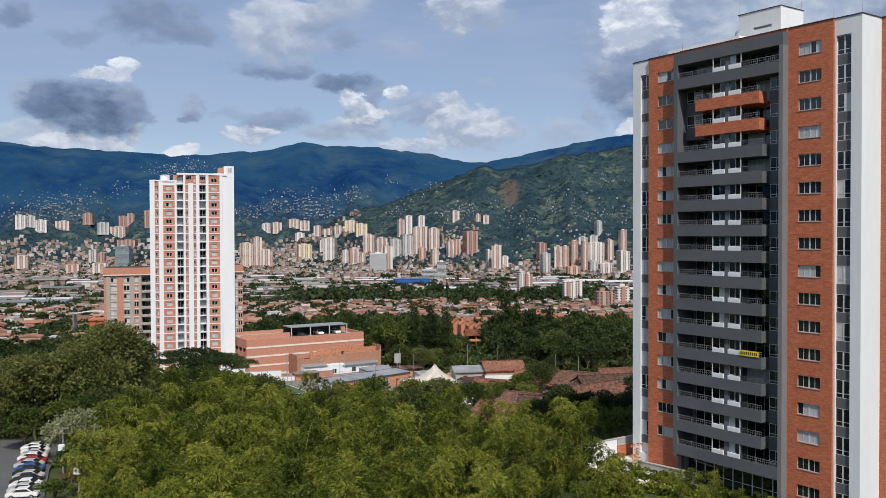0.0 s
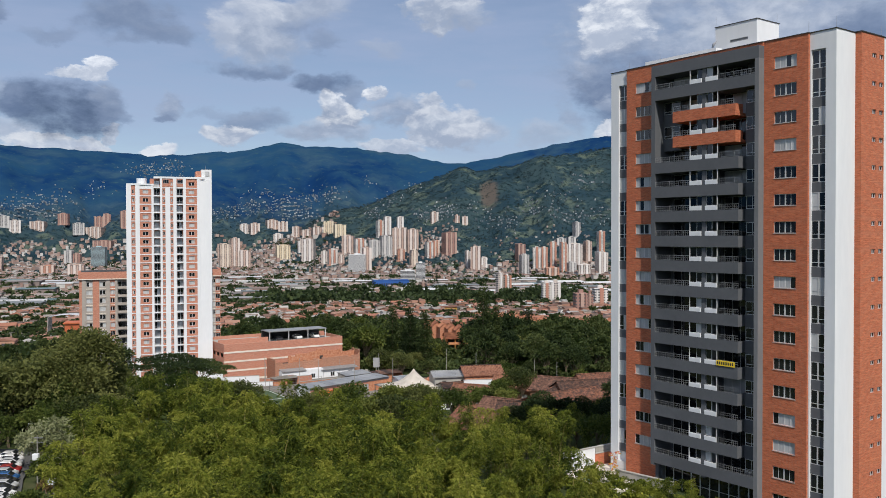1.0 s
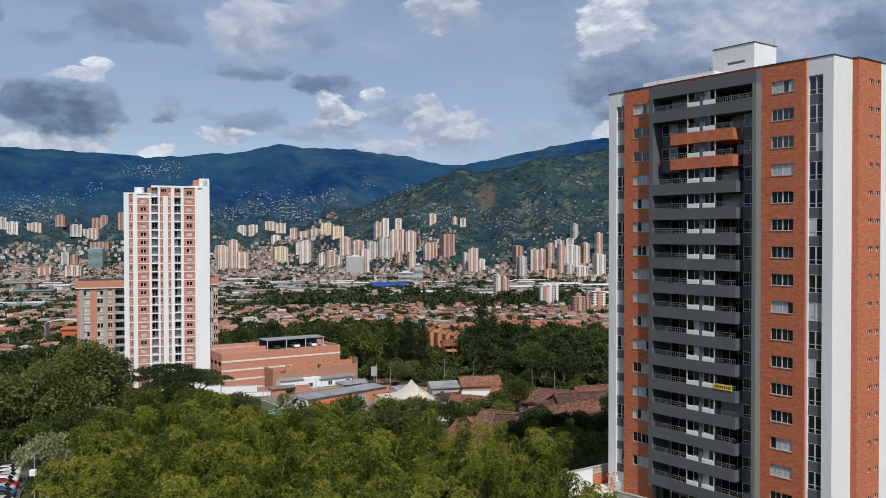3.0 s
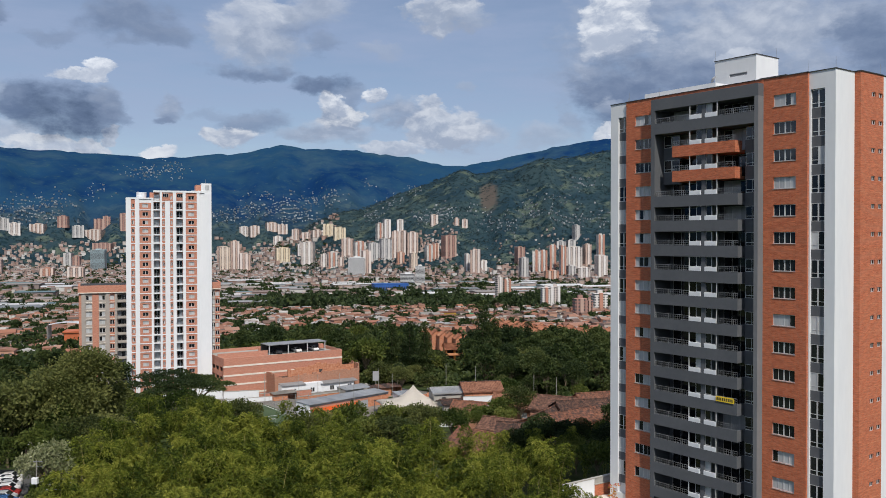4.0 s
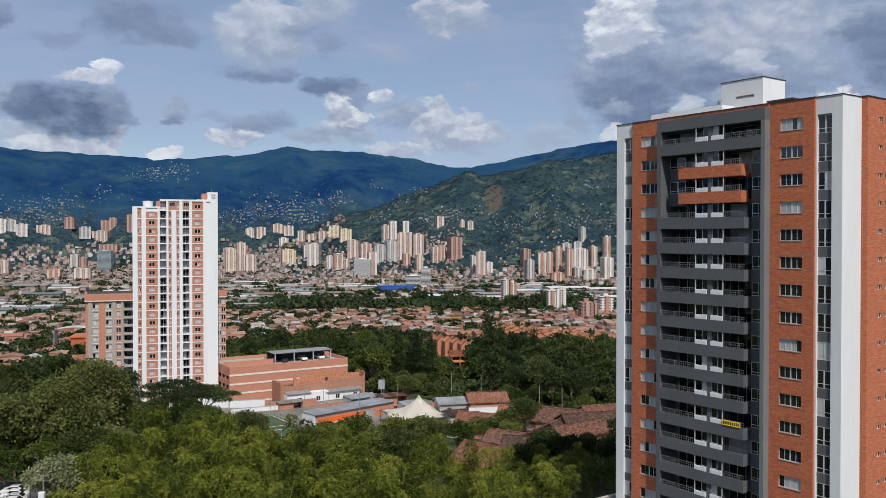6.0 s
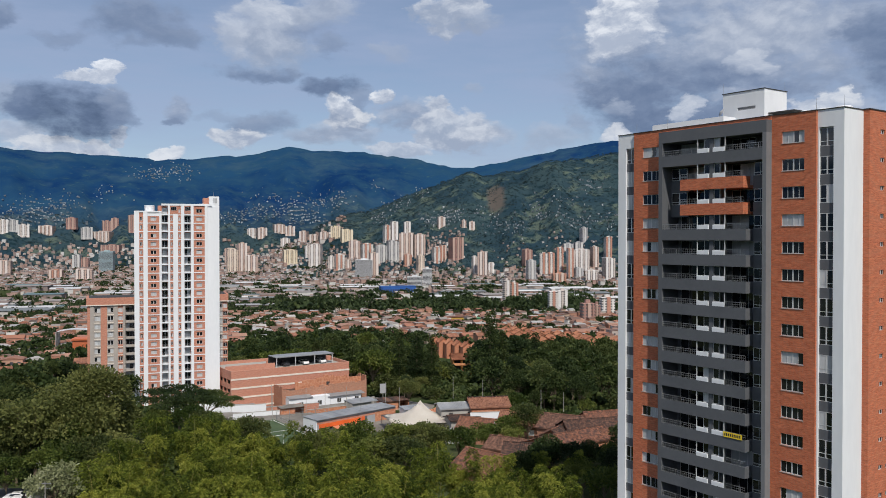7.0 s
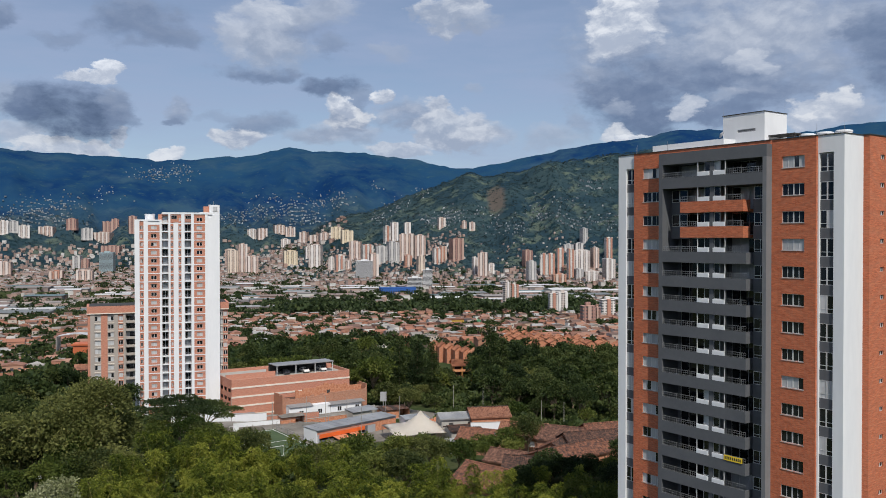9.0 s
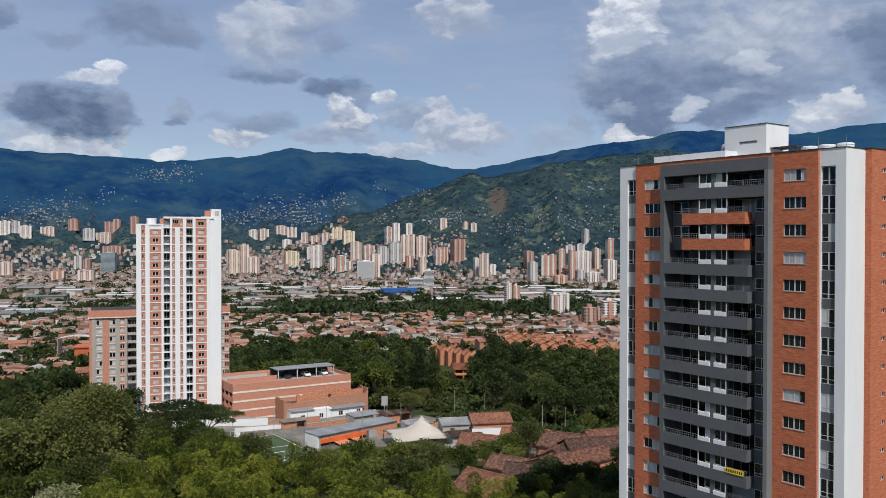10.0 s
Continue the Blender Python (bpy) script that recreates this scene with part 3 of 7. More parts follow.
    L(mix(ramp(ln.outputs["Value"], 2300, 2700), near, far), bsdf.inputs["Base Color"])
    return mat


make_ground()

# ---- windows ----
WIN = {}
rng = random.Random(5)


def window(parent, m, w, h, bars=(0.5,), rail=0.0, curtain=0.25, name="window"):
    """A framed window, its lower left corner at m, in the xz plane and facing -y; the panes are its sub-parts."""
    key = (round(w, 2), round(h, 2), tuple(bars), rail)
    xs = [0.0] + [b * w for b in bars] + [w]
    if key not in WIN:
        t = 0.045
        edge = lambda x: t if x in (0, w) else t * 1.4 if abs(x - w / 2) < 0.01 else t * 0.35
        cuts = [(x0 + edge(x0), x1 - edge(x1)) for x0, x1 in zip(xs, xs[1:])]
        spans = [(t, rail - 0.025), (rail + 0.025, h - t)] if rail else [(t, h - t)]
        bm = wall_with_holes(0, w, 0, h, [(*c, *s) for c in cuts for s in spans], -0.03, 0.06)
        me = bpy.data.meshes.new("window")
        bm.to_mesh(me), bm.free()
        me.materials.append(M["frame"])
        panes = []
        for kind in ("glass", "curtain"):
            row = []
            for x0, x1 in zip(xs, xs[1:]):
                pb = boxes((x0 + 0.02, x1 - 0.02, 0.0, 0.015, 0.02, h - 0.02))
                pm = bpy.data.meshes.new("pane")
                pb.to_mesh(pm), pb.free()
                pm.materials.append(M[kind])
                row.append(pm)
            panes.append(row)
        WIN[key] = (me, panes)
    me, panes = WIN[key]
    ob = new(name, me)
    ob.parent, ob.matrix_basis = parent, m
    drawn = rng.random() < curtain
    for k in range(len(xs) - 1):
        p = new("pane", panes[1 if drawn and rng.random() < 0.8 else 0][k])
        p.parent = ob
    return ob


RAILS = {}


def railing(parent, x0, x1, y, z, h=0.55, step=0.22):
    """A slim steel balcony rail."""
    key = (round(x1 - x0, 2), h)
    if key not in RAILS:
        w = x1 - x0
        bm = boxes((0, w, -0.02, 0.02, h - 0.04, h), (0, w, -0.015, 0.015, 0.06, 0.09), (0, w, -0.01, 0.01, h * 0.55, h * 0.55 + 0.02))
        n = max(2, int(w / step))
        for k in range(n + 1):
            x = w * k / n
            r = 0.018 if k % 8 == 0 else 0.006
            box(bm, x - r, x + r, -r, r, 0, h - 0.04)
        me = bpy.data.meshes.new("railing")
        bm.to_mesh(me), bm.free()
        me.materials.append(M["rail"])
        RAILS[key] = me
    ob = new("railing", RAILS[key])
    ob.parent, ob.matrix_basis = parent, pose(x0, y, z)
    return ob


# ---- brick and slate apartment tower ----
STOREY, TOP = 2.55, 45.0


def make_brick_tower():
    tower = thing("apartment_tower", pose(31.614, 77.119, 0, 0, 0, -52.79), "tall orange brick and slate grey apartment tower with white corners", "building")
    zrow = [42.29 - STOREY * k for k in range(18)]
    # brick piers with their window openings
    holes = [(-3.4, -1.14, z, z + 1.08) for z in zrow]
    part("wall", wall_with_holes(-4.47, 0, -6, TOP, holes, 0, 0.32), "brick", tower, "orange brick pier with white-framed windows")
    part("wall", wall_with_holes(-21.36, -17.2, -6, TOP, [(-20.1, -17.75, z - 0.05, z + 1.0) for z in zrow[:16]] + [(-19.9, -17.6, -6, 0.4)], 0, 0.32), "brick", tower, "orange brick pier with white-framed windows")
    part("wall", boxes((-17.2, -4.47, -0.1, 0.32, 44.6, TOP)), "brick", tower)
    for k, z in enumerate(zrow):
        window(tower, pose(-3.4, 0.13, z), 2.26, 1.08, (0.25, 0.5, 0.75), curtain=1.0 if k in (0, 3, 14) else 0.06)
        again_sill(tower, -3.45, -0.04, z - 0.05, 2.36)
        if k < 16:
            window(tower, pose(-20.1, 0.13, z - 0.05), 2.35, 1.05, (0.26, 0.5, 0.76), curtain=0.1 if k in (1, 2, 9, 15) else 0.95)
            again_sill(tower, -20.15, -0.04, z - 0.10, 2.45)
    # white corners with a strip of windows and dark spandrels
    zs = [(z - 0.52, z + 1.11) for z in zrow]
    part("corner", wall_with_holes(0.0, 2.48, -6, TOP, [(0.14, 1.5, -6, 43.45)], 0.24, 0.62), "white", tower, "white rendered corner")
    part("corner", wall_with_holes(-23.84, -21.36, -6, TOP, [(-22.72, -21.36, 1.5, 43.45)], 0.24, 0.62), "white", tower, "white rendered corner")
    for x0, rows in ((0.14, 18), (-22.72, 16)):
        for k in range(rows):
            # more curtain-toned panes on the left strip imitate pale sky reflections
            window(tower, pose(x0, 0.44, zs[k][0]), 1.36, 1.63, (0.5,), rail=0.42, curtain=0.3 if x0 > 0 else 0.65)
            sp = shared("spandrel", lambda: boxes((0, 1.36, 0, 0.12, 0, STOREY - 1.63)), "grey")
            place(sp, "spandrel", tower, pose(x0, 0.42, zs[k][0] - (STOREY - 1.63)))
    # the body behind
    part("body", boxes((-23.6, -17.2, 0.62, 13, -6, 44.6)), "white", tower)
    part("body", boxes((-4.6, 2.3, 0.62, 17, -6, 44.6)), "white", tower)
    part("body", boxes((-17.2, -4.6, 1.75, 17, -6, 44.6)), "grey", tower)
    part("side_wall", boxes((2.3, 2.48, 0.62, 3.44, -6, TOP)), "white", tower, "white rendered side wall")
    part("side_wall", boxes((-23.84, -23.6, 0.62, 17, -6, TOP)), "white", tower)
    hs = [(v, v + 0.75, z + 0.66, z + 1.08) for z in zrow for v in (5.32, 6.6)]
    side = wall_with_holes(3.44, 7.5, -6, TOP + 0.02, hs, -0.75, 0)
    bmesh.ops.transform(side, matrix=pose(2.3, 0, 0, 0, 0, 90), verts=side.verts)
    part("side_wall", side, "brick", tower, "projecting orange brick side bay with small vents")
    for z in zrow:
        for v in (5.32, 6.6):
            window(tower, pose(2.93, v, z + 0.66, 0, 0, 90), 0.75, 0.42, (0.5,), curtain=0.0, name="small_window")
    part("side_wall", boxes((2.3, 3.05, 7.5, 10.6, -6, TOP)), "white", tower)
    part("side_wall", boxes((2.3, 2.6, 10.6, 17, -6, TOP)), "brick", tower)
    line = shared("floor_line", lambda: boxes((0, 4.06, -0.012, 0.0, 0, 0.04)), "brick_line")
    for z in zrow:
        place(line, "floor_line", tower, pose(3.05, 3.44, z - 0.42, 0, 0, 90))

    # the slate grey frame
    top = [42.05 - STOREY * k for k in range(16)]
    part("frame_beam", boxes((-17.2, -4.45, -0.85, 0.0, 43.45, 44.62), (-16.7, -4.87, 0.0, 1.75, 43.45, 43.7)), "grey", tower, "slate grey top beam")
    part("frame_post", boxes((-17.2, -16.7, -0.85, 1.75, 2.45, 43.45)), "grey", tower)
    part("frame_post", boxes((-4.87, -4.45, -0.85, 0.62, -6, 43.45)), "grey_post", tower, "lighter grey rendered post")
    part("frame_post", boxes((-16.9, -16.5, -0.4, 0.1, -6, 2.45)), "grey", tower)
    part("pillar", boxes((-10.90, -10.44, -0.69, -0.25, 2.45, 43.45)), "grey", tower)
    for k, z in enumerate(top):
        full = k in (0, 15)
        orange = k in (1, 2)
        u0, u1 = (-16.7, -4.87) if full else ((-14.4, -6.95) if orange else (-16.7, -6.6))
        balcony = part("balcony", boxes((u0, u1, -0.85, -0.70, z - 1.12, z), (u0, u1, -0.70, 1.75, z - 1.12, z - 0.86), *([] if full else [(u1 - 0.15, u1, -0.70, 0.32, z - 0.86, z)]), *([(u0, u0 + 0.15, -0.70, 0.32, z - 0.86, z)] if orange else [])),
                       "brick" if orange else "grey", tower, "brick balcony front" if orange else "slate grey balcony front")
        # low white walls under the laundry windows
        for a in (-12.32, -10.44):
            place(shared("low_wall", lambda: bevelled(0, 1.42, -0.02, 0.10, 0, 0.44, 0.02), "white"), "low_wall", balcony, pose(a, -0.82, z))
            window(tower, pose(a + (0.72 if a < -11 else 0.0), -0.55, z + 0.44), 0.70, 0.99, (), curtain=0.2, name="laundry_window")
            place(shared("post", lambda: boxes((0, 0.07, -0.04, 0.04, 0, 1.43)), "frame"), "post", balcony, pose(a if a < -11 else a + 1.38, -0.76, z))
        railing(balcony, max(u0, -16.7) + 0.02, -12.34, -0.78, z)
        railing(balcony, -9.0, u1 - 0.02, -0.78, z)
        # glazed doors and walls at the back
        for x0, w in ((-16.2, 3.2), (-9.9, 2.9)):
            window(tower, pose(x0, 1.66, z - 0.84), w, 2.2, (0.33, 0.66), curtain=0.22, name="sliding_door")
        part_wall = shared("party_wall", lambda: boxes((0, 0.25, -0.6, 1.75, 0, 2.29)), "grey_light")
        place(part_wall, "party_wall", tower, pose(-10.8, 0, z - 0.86))
        # recessed bay with its own window
        if k:
            window(tower, pose(-6.5, 0.30, z + 0.05), 1.55, 1.25, (0.45,), rail=0.28, curtain=0.08, name="bay_window")
            place(shared("bay_wall", lambda: boxes((0, 1.75, 0, 0.4, 0, 1.3)), "grey"), "bay_wall", tower, pose(-6.62, 0.32, z - 1.25))
            if orange:
                window(tower, pose(-16.6, 0.60, z + 0.05), 2.0, 1.25, (0.5,), rail=0.28, curtain=0.08, name="bay_window")
                place(shared("bay_wall", lambda: boxes((0, 2.3, 0, 0.4, 0, 1.3)), "grey", "bay_wall_left"), "bay_wall", tower, pose(-16.7, 0.62, z - 1.25))
    # near-black backing: the recess's shade put into colour
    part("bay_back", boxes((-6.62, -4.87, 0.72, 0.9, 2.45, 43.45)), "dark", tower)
    # ground floor: columns and shop glass
    for x in np.arange(-16.4, -5.2, 2.25):
        window(tower, pose(float(x), 0.6, -2.2), 2.2, 4.6, (0.5,), rail=3.2, curtain=0.0, name="shop_window")
    # near-black sheet paints the gloom inside the garage
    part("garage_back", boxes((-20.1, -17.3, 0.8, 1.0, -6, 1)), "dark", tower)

    # roof
    part("roof", boxes((-23.6, 2.3, 0.62, 17, 44.6, 44.75)), "concrete", tower, "flat concrete roof")
    cap = [(-21.38, -17.0, -0.06, 0.36, TOP, TOP + 0.07), (-17.0, -4.5, -0.16, 0.36, TOP, TOP + 0.07), (-4.5, 0.06, -0.06, 0.36, TOP, TOP + 0.07), (0.06, 2.54, 0.18, 0.66, TOP, TOP + 0.07),
           (2.28, 2.54, 0.66, 3.44, TOP, TOP + 0.07), (2.28, 3.11, 3.38, 7.5, TOP + 0.02, TOP + 0.12), (2.28, 3.1, 7.5, 17, TOP, TOP + 0.07), (-23.9, -21.38, 0.18, 0.66, TOP, TOP + 0.07), (-23.9, -23.6, 0.66, 17, TOP, TOP + 0.07)]
    for c in cap:
        part("coping", boxes(c), "dark", tower)
    pent = part("penthouse", wall_with_holes(-12.74, -7.86, 44.7, 48.5, [(-10.99, -8.89, 46.62, 46.92)], 3.96, 4.16), "white", tower, "white lift house")
    for b in ((-8.06, -7.86, 4.16, 7.82, 44.7, 48.5), (-12.74, -12.54, 4.16, 7.82, 44.7, 48.5), (-12.54, -8.06, 7.62, 7.82, 44.7, 48.5), (-12.54, -8.06, 4.16, 7.62, 48.2, 48.4)):
        part("wall", boxes(b), "white", pent)
    part("vent", boxes(*[(-10.97, -8.91, 4.02, 4.1, 46.62 + 0.06 * i, 46.66 + 0.06 * i) for i in range(5)]), "grey_light", pent, "grey louvre")
    part("coping", boxes((-12.80, -7.80, 3.90, 4.2, 48.5, 48.57), (-8.1, -7.80, 4.2, 7.88, 48.5, 48.57), (-12.8, -12.5, 4.2, 7.88, 48.5, 48.57)), "dark", pent)
    part("roof_wall", boxes((-20.46, -11.24, 2.0, 2.2, 44.7, 45.95), (-20.46, -20.26, 2.2, 9, 44.7, 45.95), (-11.44, -11.24, 2.2, 3.96, 44.7, 45.95)), "white", tower, "low white roof wall")
    part("canopy", boxes((-7.86, -5.0, 4.6, 6.8, 46.0, 46.12), (-5.15, -5.05, 4.7, 4.8, 44.75, 46.0), (-5.15, -5.05, 6.6, 6.7, 44.75, 46.0)), "dark", tower, "small dark canopy")
    for x, y in ((-12.7, 4.0), (-8.0, 7.7), (-0.1, 0.2), (2.4, 0.4), (2.9, 7.2), (-21.2, 0.3), (-17.0, 0.3), (-23.7, 3.0), (1.9, 12.0)):
        bm = bmesh.new()
        tube(bm, [(x, y, 45), (x, y, 46.1 if x not in (-12.7, -8.0) else 49.6)], [0.022, 0.01], 5)
        part("lightning_rod", bm, "rail", tower)
    bm = bmesh.new()
    bmesh.ops.create_cone(bm, segments=14, radius1=0.42, radius2=0.05, depth=0.18, matrix=pose(-12.0, 2.6, 46.5, 60, 0, -30))
    tube(bm, [(-12.0, 2.6, 45.9), (-12.0, 2.7, 46.45)], [0.03, 0.03], 5)
    part("satellite_dish", bm, "grey_light", tower)
    return tower


SHARED = {}


def shared(name, build, mat, key=""):
    """One mesh for many alike pieces."""
    k = key or name
    if k not in SHARED:
        bm = build()
        bm.normal_update()
        me = bpy.data.meshes.new(name)
        bm.to_mesh(me), bm.free()
        me.materials.append(M[mat])
        SHARED[k] = me
    return SHARED[k]


def place(me, name, parent, m):
    ob = new(name, me)
    ob.parent, ob.matrix_basis = parent, m
    return ob


def again_sill(parent, x, y, z, w):
    return place(shared("sill", lambda: boxes((0, w, 0, 0.1, 0, 0.05)), "concrete", "sill%.2f" % w), "sill", parent, pose(x, y, z))


make_brick_tower()


def water_tank(x, y, z, r=0.75, h=1.1):
    bm = bmesh.new()
    tube(bm, [(0, 0, 0), (0, 0, 0.1), (0, 0, h), (0, 0, h + 0.02), (0, 0, h + 0.14), (0, 0, h + 0.2), (0, 0, h + 0.22)], [r * 0.92, r * 0.94, r, r * 1.05, r * 1.05, r * 0.9, r * 0.3], 20)
    ob = part("water_tank", bm, "white")
    ob.matrix_basis = pose(x, y, z)
    return tagged(ob, "round white water tank on a flat roof", "tank", "roof water tanks")


for u in (-4.7, -2.85, -1.0):
    q = pose(31.614, 77.119, 0, 0, 0, -52.79) @ Vector((u, 6.4, 44.75))
    water_tank(q.x, q.y, q.z)

# ---- white tower and its lower wing ----
def make_white_tower():
    t = thing("white_tower", pose(-88.7, 225.6, 0, 0, 0, 21), "tall white apartment tower with salmon brick panels and narrow balconies", "building")
    W, P, Z0 = 22.3, 2.26, -17.0
    k = W / 435.0
    x = lambda v: (v - 283) * k
    zt, zc = 40.4, 42.3
    part("body", boxes((0, x(655), 1.6, 13, Z0, zt)), "white", t)
    part("body", boxes((x(655), W, 0.9, 13, Z0, 42.2)), "white", t, "plain white lift shaft wall")
    # white piers
    for a, b, top in ((283, 308, zt), (328, 350, zt), (408, 420, zt), (452, 463, zc), (478, 503, zc - 2.3), (518, 535, zc), (568, 583, zc), (640, 655, zc)):
        part("pier", bevelled(x(a), x(b), -0.1, 1.7, Z0, top, 0.03), "white", t)
    part("top_band", boxes((x(420), x(655), -0.12, 1.6, zc, zc + 0.5)), "white", t)
    part("top_band", boxes((0, x(420), -0.12, 1.6, zt, zt + 0.4)), "white", t)
    part("attic", boxes((x(420), x(655), 1.6, 12, zt, zc + 0.3)), "white", t)
    n = 25
    zs = [39.4 - P * (i + 1) + 0.25 for i in range(n)]

    def panel(a, b, top_z, rows, ww, wh, wx=None, up=0.75, curtain=0.5):
        u0, u1 = x(a), x(b)
        c = (u0 + u1) / 2 if wx is None else wx
        hs = [(c - ww / 2, c + ww / 2, z + up, z + up + wh) for z in rows]
        part("brick_panel", wall_with_holes(u0, u1, Z0, top_z, hs, 0.12, 0.4), "brick_b", t)
        line = shared("floor_band", lambda: boxes((0, u1 - u0, -0.06, 0.1, 0, 0.22)), "white", "band%d" % a)
        for z in rows:
            window(t, pose(c - ww / 2, 0.28, z + up), ww, wh, (0.5,), curtain=curtain)
            place(line, "floor_band", t, pose(u0, 0.08, z))

    panel(308, 328, zt, zs, 0.6, 1.0, curtain=0.4)
    panel(350, 408, 39.4, zs, 1.45, 1.0)
    part("brick_panel", boxes((x(350), x(408), 0.1, 0.4, 39.4, zt)), "white", t)
    panel(463, 478, zc, [z + P for z in zs], 0.5, 0.95, curtain=0.2)
    panel(503, 518, zc, [z + P for z in zs], 0.5, 0.95, curtain=0.2)
    panel(583, 640, zc, [z + P for z in zs], 1.5, 1.0)
    for xa in (463, 535):
        part("brick_panel", boxes((x(xa), x(xa + (40 if xa == 463 else 33)), 0.05, 0.3, zc - 2.2, zc)), "brick_b", t)
        window(t, pose(x(xa) + 0.2, 0.0, zc - 1.3), 1.5, 1.0, (0.33, 0.66), curtain=0.0)
    # balcony stacks
    for a, b in ((420, 452), (535, 568)):
        u0, u1 = x(a), x(b)
        part("recess", boxes((u0, u1, 1.3, 1.6, Z0, zc)), "brick_b", t)
        slab = shared("balcony_slab", lambda: boxes((0, u1 - u0, -0.25, 1.3, 0, 0.16), (0, u1 - u0, -0.25, -0.18, 0.16, 0.34)), "white", "bslab%d" % a)
        for z in [q + P for q in zs]:
            b_ob = place(slab, "balcony", t, pose(u0, 0, z))
            railing(b_ob, 0.02, u1 - u0 - 0.02, -0.2, 0.34, 0.62, 0.2)
            window(t, pose(u0 + 0.15, 1.25, z + 0.16), u1 - u0 - 0.3, 1.9, (0.5,), curtain=0.55, name="balcony_door")
    # roof structures
    part("lift_house", boxes((x(637), x(665), 2, 6, 42.2, 44.6)), "brick_b", t)
    part("lift_house", boxes((x(665), W, 1.0, 6, 42.2, 45.0)), "white", t)
    window(t, pose(x(685), 0.94, 43.2), 1.1, 1.3, (0.5,), curtain=1.0)
    part("parapet", boxes((x(612), x(680), 0.6, 0.9, 42.3, 42.9)), "white", t)
    part("brick_house", boxes((x(402), x(424), 2, 5, zt, 42.3)), "brick_b", t)
    bm = bmesh.new()
    tube(bm, [(x(690), 3, 45), (x(690), 3, 46.2)], [0.05, 0.03], 5)
    part("antenna", bm, "rail", t)
    return t


make_white_tower()
q = pose(-88.7, 225.6, 0, 0, 0, 21) @ Vector((4.0, 4.0, 40.4))
water_tank(q.x, q.y, q.z, 1.35, 1.8)


def make_wing(name, m, w, d, top, base, label, cells):
    """A lower block of upright strips (share of the width, kind): grey piers, brick, windows, stacked balconies."""
    t = thing(name, m, label, "building")
    P = 2.3
    part("body", boxes((0.3, w - 0.3, 0.9, d, base, top - 1.2)), "beige", t)
    part("parapet", boxes((-0.25, w + 0.25, -0.3, d + 0.2, top - 1.9, top)), "brick_b", t, "deep salmon brick parapet")
    part("parapet_band", boxes((-0.3, w + 0.3, -0.36, d + 0.25, top - 2.15, top - 1.9)), "canvas", t, "pale concrete band")
    part("roof", boxes((0.4, w - 0.4, 0.4, d - 0.4, top - 0.02, top + 0.06)), "dark", t)
    rows = [top - 4.1 - P * i for i in range(int((top - base) / P) - 1)]
    a = 0.0
    for c, (share, kind) in enumerate(cells):
        b = a + share * w
        e = b - a
        if kind == "pier":
            part("pier", boxes((a, b, -0.05, 0.9, base, top - 2.15)), "beige", t)
        elif kind in ("brick", "glazed"):
            hs = [(a + e * 0.08, b - e * 0.08, z, z + 1.25) for z in rows]
            part("brick_panel" if kind == "brick" else "window_strip", wall_with_holes(a, b, base, top - 2.15, hs, 0.15, 0.9), "brick_b" if kind == "brick" else "beige", t)
            band = shared("floor_band", lambda: boxes((0, e, -0.05, 0.12, 0, 0.2)), "canvas", name + "band%d" % c)
            for z in rows:
                window(t, pose(a + e * 0.08, 0.32, z), e * 0.84, 1.25, (0.5,), curtain=0.45 if kind == "brick" else 0.85)
                place(band, "floor_band", t, pose(a, 0.14, z - 0.75))
        elif kind == "plain":
            part("brick_panel", boxes((a, b, 0.1, 0.9, base, top - 2.15)), "brick_b", t)
        else:
            slab = shared("balcony_front", lambda: boxes((0, e - 0.1, -0.5, 0.9, 0, 0.15), (0, e - 0.1, -0.5, -0.4, 0.15, 0.75)), "beige", name + "bal")
            for z in rows:
                place(slab, "balcony", t, pose(a + 0.05, 0, z - 0.75))
                window(t, pose(a + 0.2, 0.82, z - 0.55), e - 0.4, 1.8, (0.3, 0.6), curtain=0.3, name="balcony_door")
        a = b
    # end wall with its own windows and a brick strip
    part("end_wall", boxes((0, 0.3, 0.9, d, base, top - 2.15)), "beige", t)
    part("end_strip", boxes((-0.06, 0.0, d * 0.2, d * 0.45, base, top - 2.15)), "brick_b", t)
    for z in rows:
        window(t, pose(-0.02, d * 0.75, z, 0, 0, -90), 1.3, 1.15, (0.5,), curtain=0.6)
    return t


M["beige"] = material("weathered_beige_render", [(0.29, 0.265, 0.245), (0.40, 0.365, 0.335)], scale=4, rough=0.9, spread=0.6)
make_wing("apartment_wing", pose(-105.2, 233.8, 0, 0, 0, 24), 20.9, 12.0, 16.6, -18, "beige and salmon brick apartment block beside the white tower",
          ((0.03, "plain"), (0.05, "pier"), (0.085, "glazed"), (0.08, "plain"), (0.085, "glazed"), (0.05, "pier"), (0.065, "brick"), (0.03, "pier"), (0.165, "balconies"), (0.36, "pier")))
make_wing("apartment_wing", pose(-79.2, 246.0, 0, 0, 0, 20), 9.6, 12.0, 16.9, -18, "salmon brick and beige apartment block behind the white tower",
          ((0.3, "balconies"), (0.22, "glazed"), (0.1, "pier"), (0.14, "brick"), (0.1, "glazed"), (0.14, "brick")))

